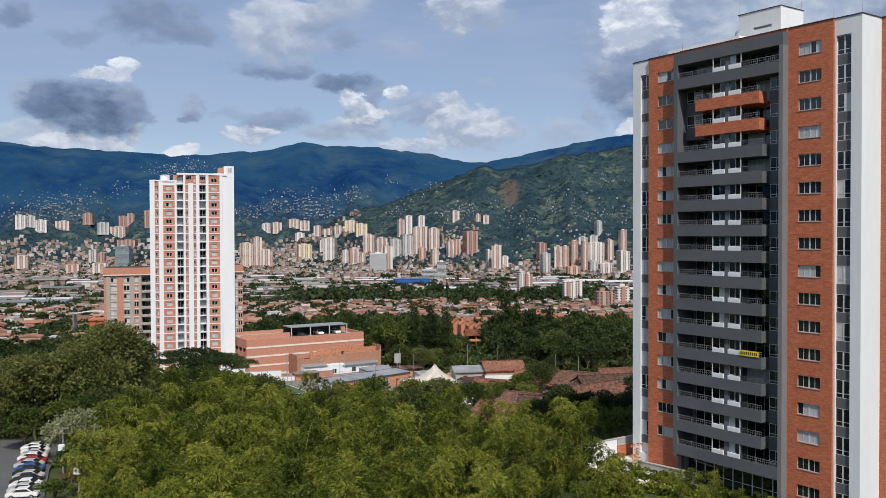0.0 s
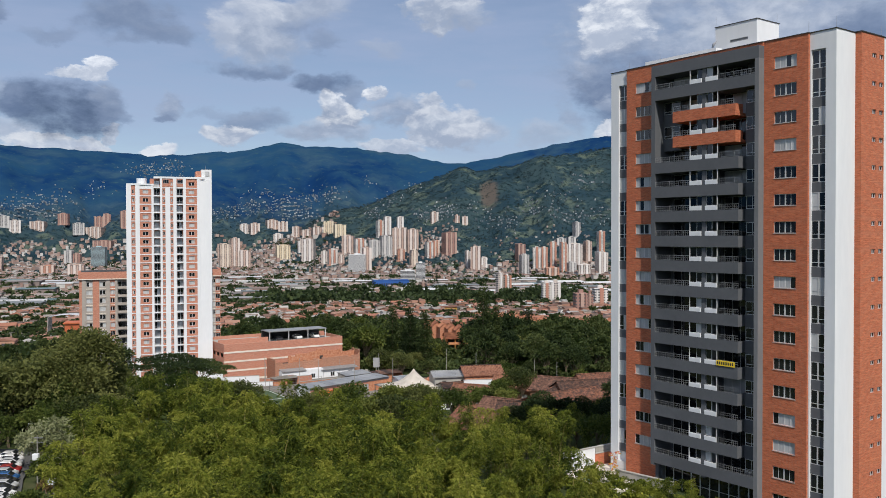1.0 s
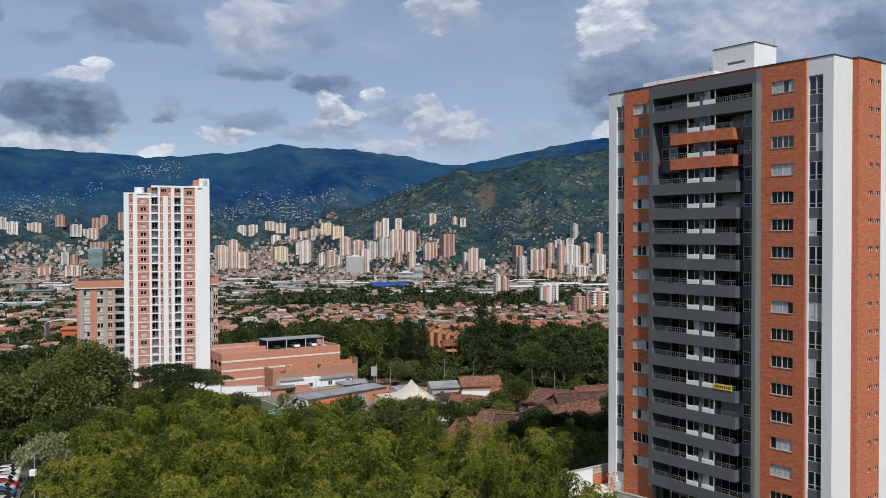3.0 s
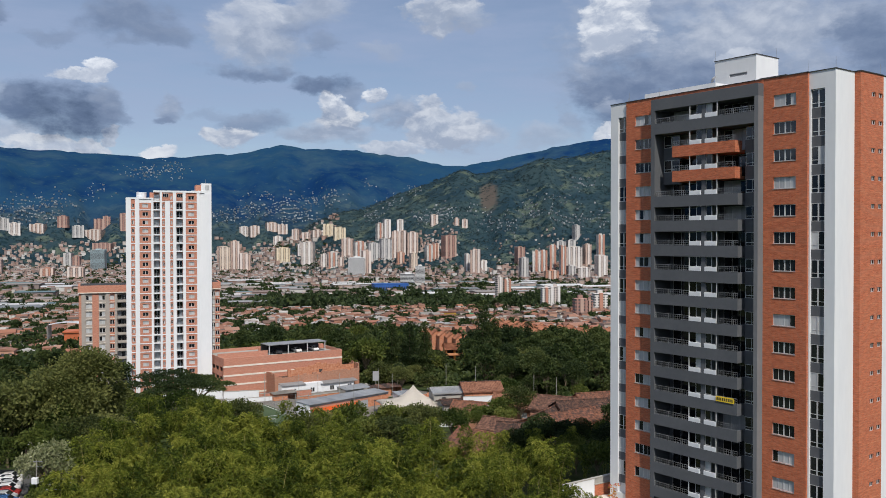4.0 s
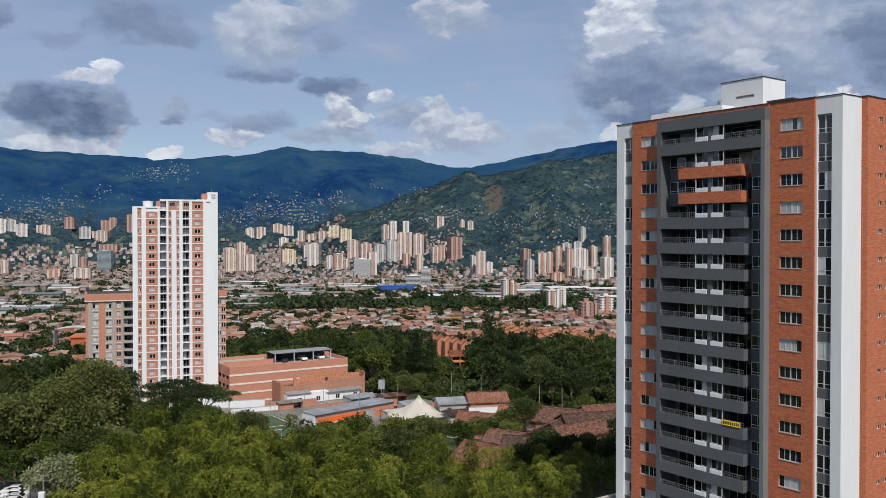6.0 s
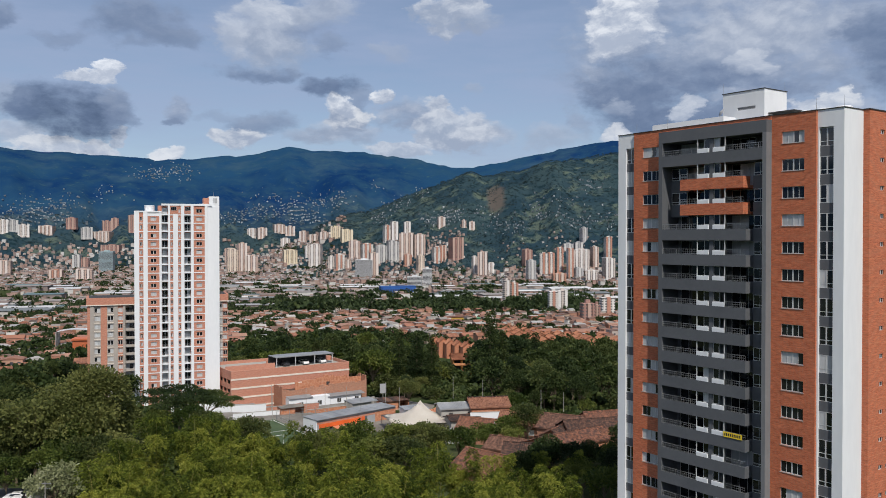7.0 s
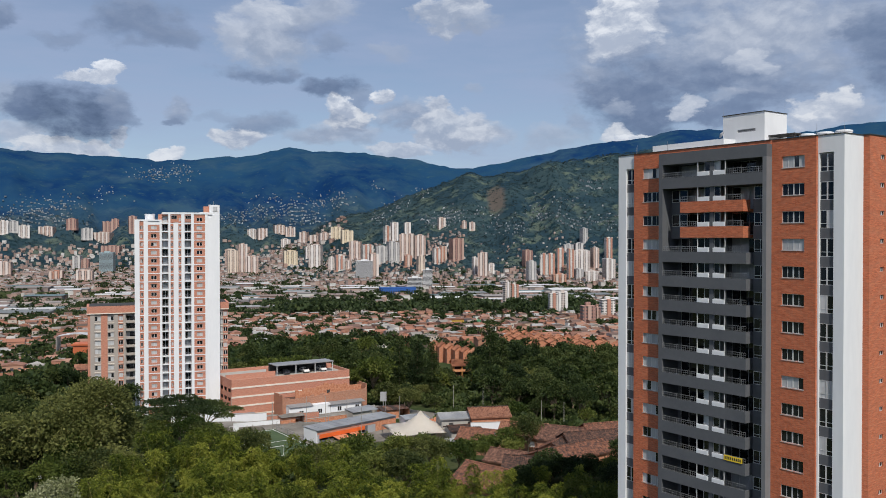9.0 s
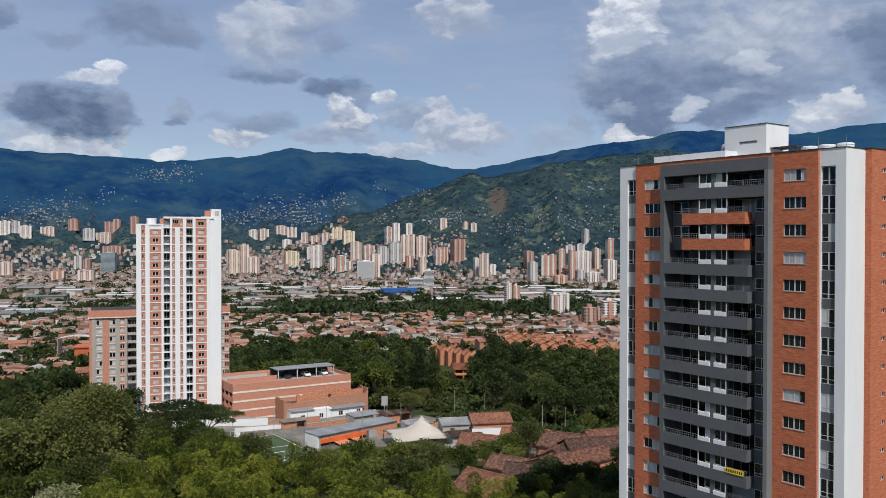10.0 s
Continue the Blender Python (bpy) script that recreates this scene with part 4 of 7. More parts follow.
# ---- plants ----
def leaf_mesh(name, pts, dirs, length, width, r, mat, droop=0.0):
    """Many small leaves: one bent quad at each point, pointing along its direction."""
    n = len(pts)
    d = dirs / np.linalg.norm(dirs, axis=1)[:, None]
    side = np.cross(d, r.normal(size=(n, 3)))
    side /= np.linalg.norm(side, axis=1)[:, None] + 1e-9
    ln = (length * r.uniform(0.6, 1.35, n))[:, None]
    wd = (width * r.uniform(0.6, 1.35, n))[:, None]
    mid = pts + d * ln * 0.5
    tip = pts + d * ln + np.array([0, 0, -1.0]) * ln * droop
    v = np.stack([pts, mid + side * wd * 0.5, tip, mid - side * wd * 0.5], 1).reshape(-1, 3)
    f = np.arange(4 * n).reshape(-1, 4)
    me = bpy.data.meshes.new(name)
    me.from_pydata(v.tolist(), [], f.tolist())
    me.materials.append(M[mat])
    return me


def shell_points(r, blobs, n, inner=0.55):
    """Points in and near the skin of ellipsoid clumps, and the way out from each."""
    vol = np.array([b[3] * b[4] + b[3] * b[5] + b[4] * b[5] for b in blobs])
    pick = r.choice(len(blobs), n, p=vol / vol.sum())
    b = np.array(blobs)[pick]
    u = r.normal(size=(n, 3))
    u /= np.linalg.norm(u, axis=1)[:, None]
    low = u[:, 2] < -0.35
    u[low, 2] *= -0.5
    rad = r.uniform(inner, 1.0, n) ** 0.6
    rad *= 1 + 0.16 * np.sin(u[:, 0] * 7 + b[:, 0] * 3) * np.cos(u[:, 1] * 6 + b[:, 1] * 2)
    return b[:, :3] + u * b[:, 3:6] * rad[:, None], u


def tree_model(name, seed, h, spread, n, leaf, mat, label, kind="round", category="tree", group=""):
    """A tree: tapered trunk with limbs, and a crown of small leaves in uneven clumps."""
    r = np.random.default_rng(seed)
    t = thing(name, Matrix.Identity(4), label, category, group)
    bm = bmesh.new()
    blobs = []
    if kind == "cone":
        tube(bm, [(0, 0, 0), (0.1, 0, h * 0.5), (0, 0.1, h * 0.96)], [h * 0.016, h * 0.011, 0.03], 7)
        for i in range(26):
            z = h * (0.14 + 0.84 * (i / 25))
            w = spread * (1 - 0.72 * (i / 25)) * r.uniform(0.7, 1.1)
            for j in range(3):
                a = r.uniform(0, 6.28)
                blobs.append((math.cos(a) * w * 0.5, math.sin(a) * w * 0.5, z, w * 0.55, w * 0.55, h * 0.045))
                if j == 0:
                    tube(bm, [(0, 0, z - 0.2), (math.cos(a) * w * 0.7, math.sin(a) * w * 0.7, z)], [0.07, 0.02], 4)
    else:
        fork = h * (0.26 if kind == "round" else 0.45)
        tube(bm, [(0, 0, 0), (0.05 * h * r.uniform(-1, 1) * 0.4, 0.1, fork * 0.6), (0, 0, fork)], [h * 0.024, h * 0.018, h * 0.014], 8)
        for i in range(16 if kind == "round" else 24):
            a = i * 2.4 + r.uniform(-0.3, 0.3)
            if kind == "round":
                q = r.uniform(0.15, 1.0)
                p = Vector((math.cos(a) * spread * q * 0.72, math.sin(a) * spread * q * 0.72, h * (0.80 - 0.46 * q * r.uniform(0.3, 1.0)) + r.uniform(-0.05, 0.05) * h))
                s = spread * r.uniform(0.30, 0.48)
                blobs.append((p.x, p.y, p.z, s, s, s * r.uniform(0.6, 0.85)))
            else:
                q = r.uniform(0.3, 1.0)
                p = Vector((math.cos(a) * spread * q, math.sin(a) * spread * q, h * (0.78 + 0.17 * (1 - q)) + r.uniform(-0.07, 0.05) * h))
                s = spread * r.uniform(0.22, 0.36)
                blobs.append((p.x, p.y, p.z, s, s, h * 0.04))
            m1 = Vector((p.x * 0.45, p.y * 0.45, fork + (p.z - fork) * 0.6))
            tube(bm, [(0, 0, fork * 0.9), m1, p], [h * 0.010, h * 0.007, h * 0.003] if kind == "round" else [h * 0.008, h * 0.005, h * 0.002], 5)
    part("trunk", bm, "bark", t)
    pts, out = shell_points(r, blobs, n)
    dirs = out + r.normal(size=(n, 3)) * 0.7 + np.array([0, 0, 0.15])
    crown = new("crown", leaf_mesh("crown", pts, dirs, leaf, leaf * 0.55, r, mat, 0.15))
    crown.parent = t
    return t


def bamboo_model(seed, h, culms, group):
    """A bamboo clump: arching culms, each with a feathery hanging plume of its own."""
    r = np.random.default_rng(seed)
    t = thing("bamboo", Matrix.Identity(4), "clump of tall feathery yellow-green bamboo", "bamboo", group)
    for c in range(culms):
        a = 2 * math.pi * c / culms + r.uniform(-0.6, 0.6)
        lean, hh = r.uniform(0.8, 2.8), h * r.uniform(0.74, 1.10)
        curve = lambda s: np.array([math.cos(a) * (0.3 + lean * s ** 2.4), math.sin(a) * (0.3 + lean * s ** 2.4), hh * (s - 0.13 * s ** 5)])
        bm = bmesh.new()
        tube(bm, [tuple(curve(s)) for s in (0, 0.3, 0.6, 0.8, 0.92, 1.0)], [0.06, 0.055, 0.042, 0.028, 0.015, 0.006], 5)
        culm = part("culm", bm, "culm", t)
        P, D = [], []
        for s in np.concatenate([np.linspace(0.30, 0.62, 7), np.linspace(0.64, 1.0, 22)]):
            p0 = curve(s)
            for b in range(2):
                ang = r.uniform(0, 6.28)
                ln = (0.55 + 1.15 * max(0, 1 - abs(s - 0.80) * 3.0)) * r.uniform(0.7, 1.2)
                w = np.array([math.cos(ang), math.sin(ang), 0.55])
                m = 20 if s > 0.63 else 9
                q = np.sort(r.uniform(0.10, 1.0, m))[:, None]
                P.append(p0 + w * ln * q + np.array([0, 0, -1.0]) * ln * 0.85 * q ** 2 + r.normal(size=(m, 3)) * 0.08)
                D.append(w * 0.6 + np.array([0, 0, -0.6]) * q + r.normal(size=(m, 3)) * 0.35)
        pts, dirs = np.concatenate(P), np.concatenate(D)
        plume = new("plume", leaf_mesh("plume", pts, dirs, 0.42, 0.12, r, "bamboo", 0.2))
        plume.parent = culm
    return t


PLANTED = set()


def plant(model, x, y, s=1.0, z=None):
    """The model, or a copy of it, standing on the ground."""
    zz = ground_z(x, y) - 0.15 if z is None else z
    m = pose(x, y, zz, 0, 0, prng.uniform(0, 360)) @ Matrix.Diagonal((s, s, s * prng.uniform(0.9, 1.1), 1))
    if model not in PLANTED:
        PLANTED.add(model)
        model.matrix_basis = m
        return model
    k = model.scale
    return copy_thing(model, m @ Matrix.Diagonal((1 / k.x, 1 / k.y, 1 / k.z, 1)))


prng = random.Random(11)
TREES = {
    "a": tree_model("broadleaf_tree", 1, 13, 5.8, 4200, 0.58, "leaf_olive", "broad dark green leafy tree"),
    "b": tree_model("broadleaf_tree", 2, 15, 5.2, 3600, 0.62, "leaf_dark", "tall dark green leafy tree"),
    "c": tree_model("broadleaf_tree", 3, 11, 5.0, 3200, 0.58, "leaf", "rounded mid-green leafy tree"),
    "u": tree_model("rain_tree", 4, 12, 8.5, 9500, 0.42, "leaf_dark", "flat-topped dark tree with open spreading limbs", "flat"),
    "k": tree_model("conifer", 5, 24, 5.2, 5200, 0.7, "leaf_dark", "tall dense dark conifer", "cone"),
    "p": tree_model("pale_tree", 6, 10, 4.0, 2600, 0.5, "leaf_pale", "pale silvery flowering tree"),
    "r": tree_model("broadleaf_tree", 7, 10, 4.2, 2200, 0.6, "leaf_brown", "leafy tree with rusty foliage"),
    "s": tree_model("shrub", 8, 4.5, 2.4, 1300, 0.42, "leaf", "low green garden shrub", category="shrub"),
    "x": tree_model("broadleaf_tree", 12, 13, 5.6, 1500, 0.95, "leaf", "leafy green tree in the valley wood"),
    "y": tree_model("broadleaf_tree", 13, 15, 5.2, 1500, 0.95, "leaf_dark", "tall dark tree in the valley wood"),
    "z": tree_model("broadleaf_tree", 14, 11, 5.0, 1300, 0.9, "leaf_olive", "rounded olive-green tree in the valley wood"),
    "B": tree_model("broadleaf_tree", 9, 20, 9.0, 19000, 0.50, "leaf_olive", "large spreading dark green tree"),
}
BAMBOO = [bamboo_model(20 + i, 14.0, 4, "bamboo grove") for i in range(5)]

def grove():
    """The bamboo grove that fills the slope in front."""
    step = 4.55
    for i in range(-16, 12):
        for j in range(16):
            x = i * step + (j % 2) * step / 2 + prng.uniform(-1.3, 1.3)
            y = 66 + j * step + prng.uniform(-1.3, 1.3)
            az = math.degrees(math.atan2(x, y))
            far = 126 if x < 2 else 126 - (x - 2) * 1.1
            left = -25.5 if y < 100 else -25.5 + (y - 100) * 0.12
            if not (left < az < (8.6 if y < 95 else 6.6)) or y > far or x > 12:
                continue
            plant(prng.choice(BAMBOO), x, y, prng.uniform(0.80, 1.14) * (0.66 if x > 6 else 0.78 if x > 2 else 0.86 if x > -2.5 else 0.94 if x > -7 else 1.0) * (1.04 if y > 108 else 1.0))


grove()
# big trees on the slope beside the car park
for key, x, y, s in (("B", -71, 156, 1.22), ("B", -85, 151, 0.85), ("a", -77, 150, 1.3), ("a", -68, 150, 1.2), ("c", -66, 139, 0.95), ("c", -69, 147, 1.25), ("a", -60, 143, 0.95), ("c", -57, 138, 0.8), ("a", -67, 159, 1.15), ("b", -60, 150, 0.75), ("a", -80, 149, 0.9), ("c", -70, 143, 1.0), ("a", -63, 141, 0.95), ("c", -86, 147, 0.75), ("r", -90, 150, 0.8),
                     ("c", -77, 140, 0.75), ("b", -84, 158, 0.9), ("r", -94, 160, 0.9), ("c", -98, 168, 0.9), ("p", -62.5, 128, 1.15), ("p", -66, 133, 0.9), ("s", -60, 122, 1.0), ("r", -56, 116, 0.55), ("s", -57.5, 112, 1.0), ("s", -62, 127, 1.2), ("c", -58, 134, 0.9),
                     ("u", -64, 188, 1.08), ("u", -59, 190, 0.9), ("c", -58, 178, 0.95), ("c", -52, 172, 0.9), ("a", -54, 177, 0.8), ("b", -76, 182, 0.72), ("c", -66, 178, 0.72), ("c", -56, 172, 0.66), ("a", -48, 160, 0.62), ("c", -40, 158, 0.6), ("c", -60, 166, 0.85)):
    plant(TREES[key], x, y, s)
for x, y, s in ((-51, 139, 1.1), (-47, 142, 1.12), (-44, 137, 1.1), (-41, 142, 1.08), (-38, 138, 1.1), (-35, 144, 1.02), (-32, 139, 1.05), (-28, 143, 0.98), (-25, 138, 1.02), (-49, 134, 1.08), (-42, 133, 1.1), (-55, 136, 1.0), (-21, 141, 0.92), (-53, 131, 1.05), (6, 129, 0.62), (10, 127, 0.6), (14.5, 125, 0.56), (18.5, 122, 0.54), (22, 119, 0.5), (12, 132, 0.56), (17, 129, 0.56), (22, 126, 0.54)):
    plant(BAMBOO[int(-x) % 5], x, y, s)
# bushes between the grove and the houses
for key, x, y, s in (("c", -34, 152, 0.8), ("a", -27, 154, 0.82), ("c", -20, 158, 0.95), ("c", -13, 160, 0.9), ("a", -6, 158, 0.8), ("c", -17, 146, 0.95), ("a", -10, 147, 0.85), ("c", -1, 158, 0.7), ("c", 4, 162, 0.5), ("s", 9, 160, 1.0), ("c", -24, 168, 0.6), ("c", -14, 174, 0.5),
                     ("s", -5, 178, 1.0), ("s", -9, 183, 1.1), ("s", 1, 172, 1.2), ("c", -47, 170, 0.75), ("c", -53, 180, 0.62), ("a", -42, 166, 0.75),
                     ("c", 8.6, 166, 0.72), ("a", 12.6, 168, 0.66), ("s", 5.0, 168, 1.4), ("s", 30, 146, 1.2), ("c", 18, 128, 0.64), ("b", 23, 127, 0.58), ("c", 27, 129, 0.6), ("b", 27, 140, 0.6), ("a", 30, 143, 0.6), ("c", 24, 138, 0.5), ("b", 31, 139, 0.62), ("c", 31, 136, 0.6), ("c", 26, 120, 0.5), ("s", 19, 115, 1.3), ("s", 23, 110, 1.1), ("c", -12, 134, 0.85)):
    plant(TREES[key], x, y, s)
# dark low crowns in the hollow before the old houses
for key, x, y, s in (("b", 14.0, 140.5, 0.72), ("y", 17.6, 138.0, 0.66), ("b", 20.6, 139.5, 0.6), ("y", 12.0, 137.0, 0.62), ("b", 25.5, 141.5, 0.6), ("c", 6.0, 136.5, 0.55), ("b", 9.0, 134.0, 0.62), ("y", 29.0, 142.5, 0.6)):
    plant(TREES[key], x, y, s, z=ground_z(x, y) - 3.6 * s - 1.0)
# garden at the foot of the brick tower
A_POSE = pose(31.614, 77.119, 0, 0, 0, -52.79)
GARDEN = []
for u, v, s in ((-13.2, -2.6, 0.62), (-10.6, -3.0, 0.6), (-16.5, -3.4, 0.5), (-7.6, -3.0, 0.5), (-19.5, -4.4, 0.5), (-23.6, -3.2, 0.5), (-4, -4, 0.5), (-15, -6, 0.7), (-19, -7.5, 0.8), (-11, -7, 0.8), (-24, -7, 0.8), (-27, -5, 0.7), (-21, -11, 0.9), (-15, -11, 0.9), (-8, -7, 0.7), (-27, -10, 0.9)):
    q = A_POSE @ Vector((u, v, 0))
    plant(BAMBOO[len(GARDEN) % 5], q.x, q.y, s * 0.5, z=ground_z(q.x, q.y) - 1.2)
    GARDEN.append(q)
# the belt of tall trees beyond the sports ground
belt = random.Random(3)
for i in range(150):
    az = belt.uniform(-15, 13.5)
    d = belt.uniform(262, 345)
    gap = -2.4 < az < 0.9
    if gap:
        d = belt.uniform(262, 300)
    if -17 < az < -7.0 and d < 285 or -1.0 < az < 0.75:
        continue
    x, y = d * math.sin(radians(az)), d * math.cos(radians(az))
    plant(TREES[belt.choice("xyyzyxby")], x, y, belt.uniform(0.6, 0.86) if gap else belt.uniform(0.75, 1.2))
for az, d, s in ((1.75, 266, 1.0), (2.6, 270, 0.78), (-3.2, 268, 0.85), (-4.4, 272, 0.8), (-2.2, 264, 0.78), (4.8, 285, 0.7)):
    plant(TREES["k"], d * math.sin(radians(az)), d * math.cos(radians(az)), s)
for i in range(30):
    az, d = belt.choice((belt.uniform(2.0, 12.5), belt.uniform(0.9, 12.5), belt.uniform(-6.0, -1.2))), belt.uniform(216, 262)
    if az < 0 and d < 248:
        d += 14
    plant(TREES[belt.choice("abyzx")], d * math.sin(radians(az)), d * math.cos(radians(az)), belt.uniform(0.42, 0.8))
for i in range(18):
    az, d = belt.uniform(1.2, 12.5), belt.uniform(218, 256)
    plant(TREES[belt.choice("byyxb")], d * math.sin(radians(az)), d * math.cos(radians(az)), belt.uniform(0.72, 1.05))
for i in range(44):
    az = belt.choice((belt.uniform(-15, -3.0), belt.uniform(1.5, 13.0)))
    d = belt.uniform(345, 520)
    plant(TREES[belt.choice("xyzy")], d * math.sin(radians(az)), d * math.cos(radians(az)), belt.uniform(0.7, 1.05))
for i in range(46):
    az, d = belt.uniform(-31, -19.5), belt.uniform(185, 330)
    plant(TREES[belt.choice("xyzyc")], d * math.sin(radians(az)), d * math.cos(radians(az)), belt.uniform(0.55, 0.95))

# ---- cars ----
CARS = {}


def car_model(tone, name):
    """A parked car: body, cabin glass, wheels, lamps."""
    t = thing("car", Matrix.Identity(4), name, "car", "parked cars")
    prof = [(-2.1, 0.35), (-2.12, 0.75), (-1.95, 0.92), (-1.2, 1.0), (-0.7, 1.42), (0.7, 1.45), (1.35, 1.02), (2.0, 0.86), (2.12, 0.6), (2.1, 0.35)]
    bm = bmesh.new()
    l = [bm.verts.new((x, -0.82 + (0.12 if z > 1.2 else 0), z)) for x, z in prof]
    r = [bm.verts.new((x, 0.82 - (0.12 if z > 1.2 else 0), z)) for x, z in prof]
    n = len(prof)
    bm.faces.new(l), bm.faces.new(r[::-1])
    for i in range(n):
        bm.faces.new((l[i], r[i], r[(i + 1) % n], l[(i + 1) % n]))
    bmesh.ops.bevel(bm, geom=bm.edges[:], offset=0.05, segments=1, affect="EDGES")
    part("body", bm, tone, t)
    for s in (-1, 1):
        gb = bmesh.new()
        vs = [gb.verts.new((x, s * (0.835 - 0.1 * k), z)) for x, z, k in ((-1.1, 1.02, 0.1), (-0.66, 1.36, 0.9), (0.64, 1.38, 0.9), (1.15, 1.04, 0.1))]
        wv = [gb.verts.new(v.co - Vector((0, s * 0.03, 0))) for v in vs]
        gb.faces.new(vs if s < 0 else vs[::-1])
        for i in range(4):
            gb.faces.new((vs[i], vs[(i + 1) % 4], wv[(i + 1) % 4], wv[i]))
        part("side_window", gb, "glass", t)
    for x0, z0, x1, z1 in ((1.38, 1.04, 0.76, 1.45), (-1.26, 1.02, -0.76, 1.42)):
        s = 0.03 if x0 > 0 else -0.03
        gb = bmesh.new()
        vs = [gb.verts.new(p) for p in ((x0 + s, -0.72, z0 + 0.02), (x0 + s, 0.72, z0 + 0.02), (x1 + s, 0.64, z1), (x1 + s, -0.64, z1))]
        gb.faces.new(vs)
        wv = [gb.verts.new(v.co - Vector((s, 0, 0.03))) for v in vs]
        for i in range(4):
            gb.faces.new((vs[i], vs[(i + 1) % 4], wv[(i + 1) % 4], wv[i]))
        part("windscreen", gb, "glass", t)
    for x in (-1.3, 1.3):
        for y in (-0.78, 0.78):
            wb = bmesh.new()
            tube(wb, [(x, y - 0.1, 0.32), (x, y + 0.1, 0.32)], [0.32, 0.32], 14)
            w = part("wheel", wb, "black", t)
            rb = bmesh.new()
            tube(rb, [(x, y - 0.115, 0.32), (x, y + 0.115, 0.32)], [0.19, 0.19], 10)
            part("rim", rb, "rail", w)
    return t


def car_paint(name, c):
    m = material(name, [c, tuple(v * 1.15 for v in c)], scale=3, rough=0.25)
    m.node_tree.nodes["Principled BSDF"].inputs["Coat Weight"].default_value = 0.6
    M[name] = m
    return name


car_paint("white_paint", (0.72, 0.72, 0.72)), car_paint("silver_paint", (0.42, 0.43, 0.44)), car_paint("blue_paint", (0.03, 0.10, 0.26)), car_paint("black_paint", (0.025, 0.025, 0.03)), car_paint("red_paint", (0.3, 0.03, 0.03))


def park(tone, x, y, z, rot):
    if tone not in CARS:
        CARS[tone] = car_model(tone + "_paint", tone + " hatchback car parked on asphalt")
        CARS[tone].matrix_basis = pose(x, y, z, 0, 0, rot)
        return
    copy_thing(CARS[tone], pose(x, y, z, 0, 0, rot))


# ---- car park ----
def sheet(name, pts, z, mat, label, category, thick=0.12, kind="structure"):
    bm = bmesh.new()
    lo, hi = [bm.verts.new((x, y, z - thick)) for x, y in pts], [bm.verts.new((x, y, z)) for x, y in pts]
    bm.faces.new(hi), bm.faces.new(lo[::-1])
    n = len(pts)
    for i in range(n):
        bm.faces.new((lo[i], lo[(i + 1) % n], hi[(i + 1) % n], hi[i]))
    bmesh.ops.recalc_face_normals(bm, faces=bm.faces[:])
    return tagged(part(name, bm, mat), label, category, kind=kind)


LOT = -10.35
sheet("car_park", [(-105, 100), (-53.5, 100), (-66.5, 128), (-73, 146), (-105, 146)], LOT, "asphalt", "grey asphalt car park", "pavement", 0.6)
sheet("kerb", [(-55.4, 100), (-54.4, 100), (-67.2, 127), (-68.2, 127)], LOT + 0.14, "concrete", "pale concrete kerb beside the car park", "kerb", 0.3)
for i, (tone, off) in enumerate((("white", 0), ("white", 0.2), ("silver", 0.3), ("white", 0), ("red", 0.2), ("silver", -0.2), ("blue", 0.1), ("black", 0), ("silver", 0.2), ("black", 0), ("white", 0.1), ("silver", 0), ("white", 0))):
    f = i / 12
    park(tone, -74.6 + 11.6 * f + off, 139.0 - 25 * f, LOT, 8 + (i * 37 % 5))
for i in range(14):
    f = i / 13
    x, y = -75.1 + 12.0 * f, 140.1 - 26 * f
    tagged(part("parking_line", boxes((x - 2.4, x + 2.4, y - 0.06, y + 0.06, LOT - 0.02, LOT + 0.004)), "paint_white"), "white painted parking line on asphalt", "line", "parking lines", "structure")


def utility_pole(x, y, z, h, boxy=True, arms=1):
    t = thing("utility_pole", pose(x, y, z), "concrete utility pole with a pale transformer box" if boxy else "slim concrete lamp pole", "pole", "utility poles")
    bm = bmesh.new()
    tube(bm, [(0, 0, -0.3), (0, 0, h)], [0.13, 0.07] if boxy else [0.085, 0.05], 8)
    part("pole", bm, "wood_pole", t)
    if boxy:
        part("transformer", bevelled(-0.45, 0.45, -0.75, -0.15, h * 0.55, h * 0.55 + 0.95, 0.06), "white", t)
    for k in range(arms if boxy else 0):
        part("crossarm", boxes((-0.9, 0.9, -0.06, 0.06, h - 0.35 - 0.7 * k, h - 0.23 - 0.7 * k)), "rail", t)
    return t


for x, y, h in ((-75.9, 149, 6.4), (-62.8, 125, 7.4), (-54.1, 112, 7.8)):
    utility_pole(x, y, ground_z(x, y), h + 0.4, True, 2)
for x, y, h in ((-85, 150, 3.2), (-49, 214, 8.5), (-40, 213, 8.0), (-36.5, 221, 7), (-31, 222, 7), (-20, 214, 9), (-58, 209, 8), (-47, 206, 7.5), (-24, 196, 9), (-17, 221, 7), (18.1, 200, 9), (24, 205, 8), (-3, 228, 9), (5, 230, 8)):
    utility_pole(x, y, ground_z(x, y), h, False, 1)


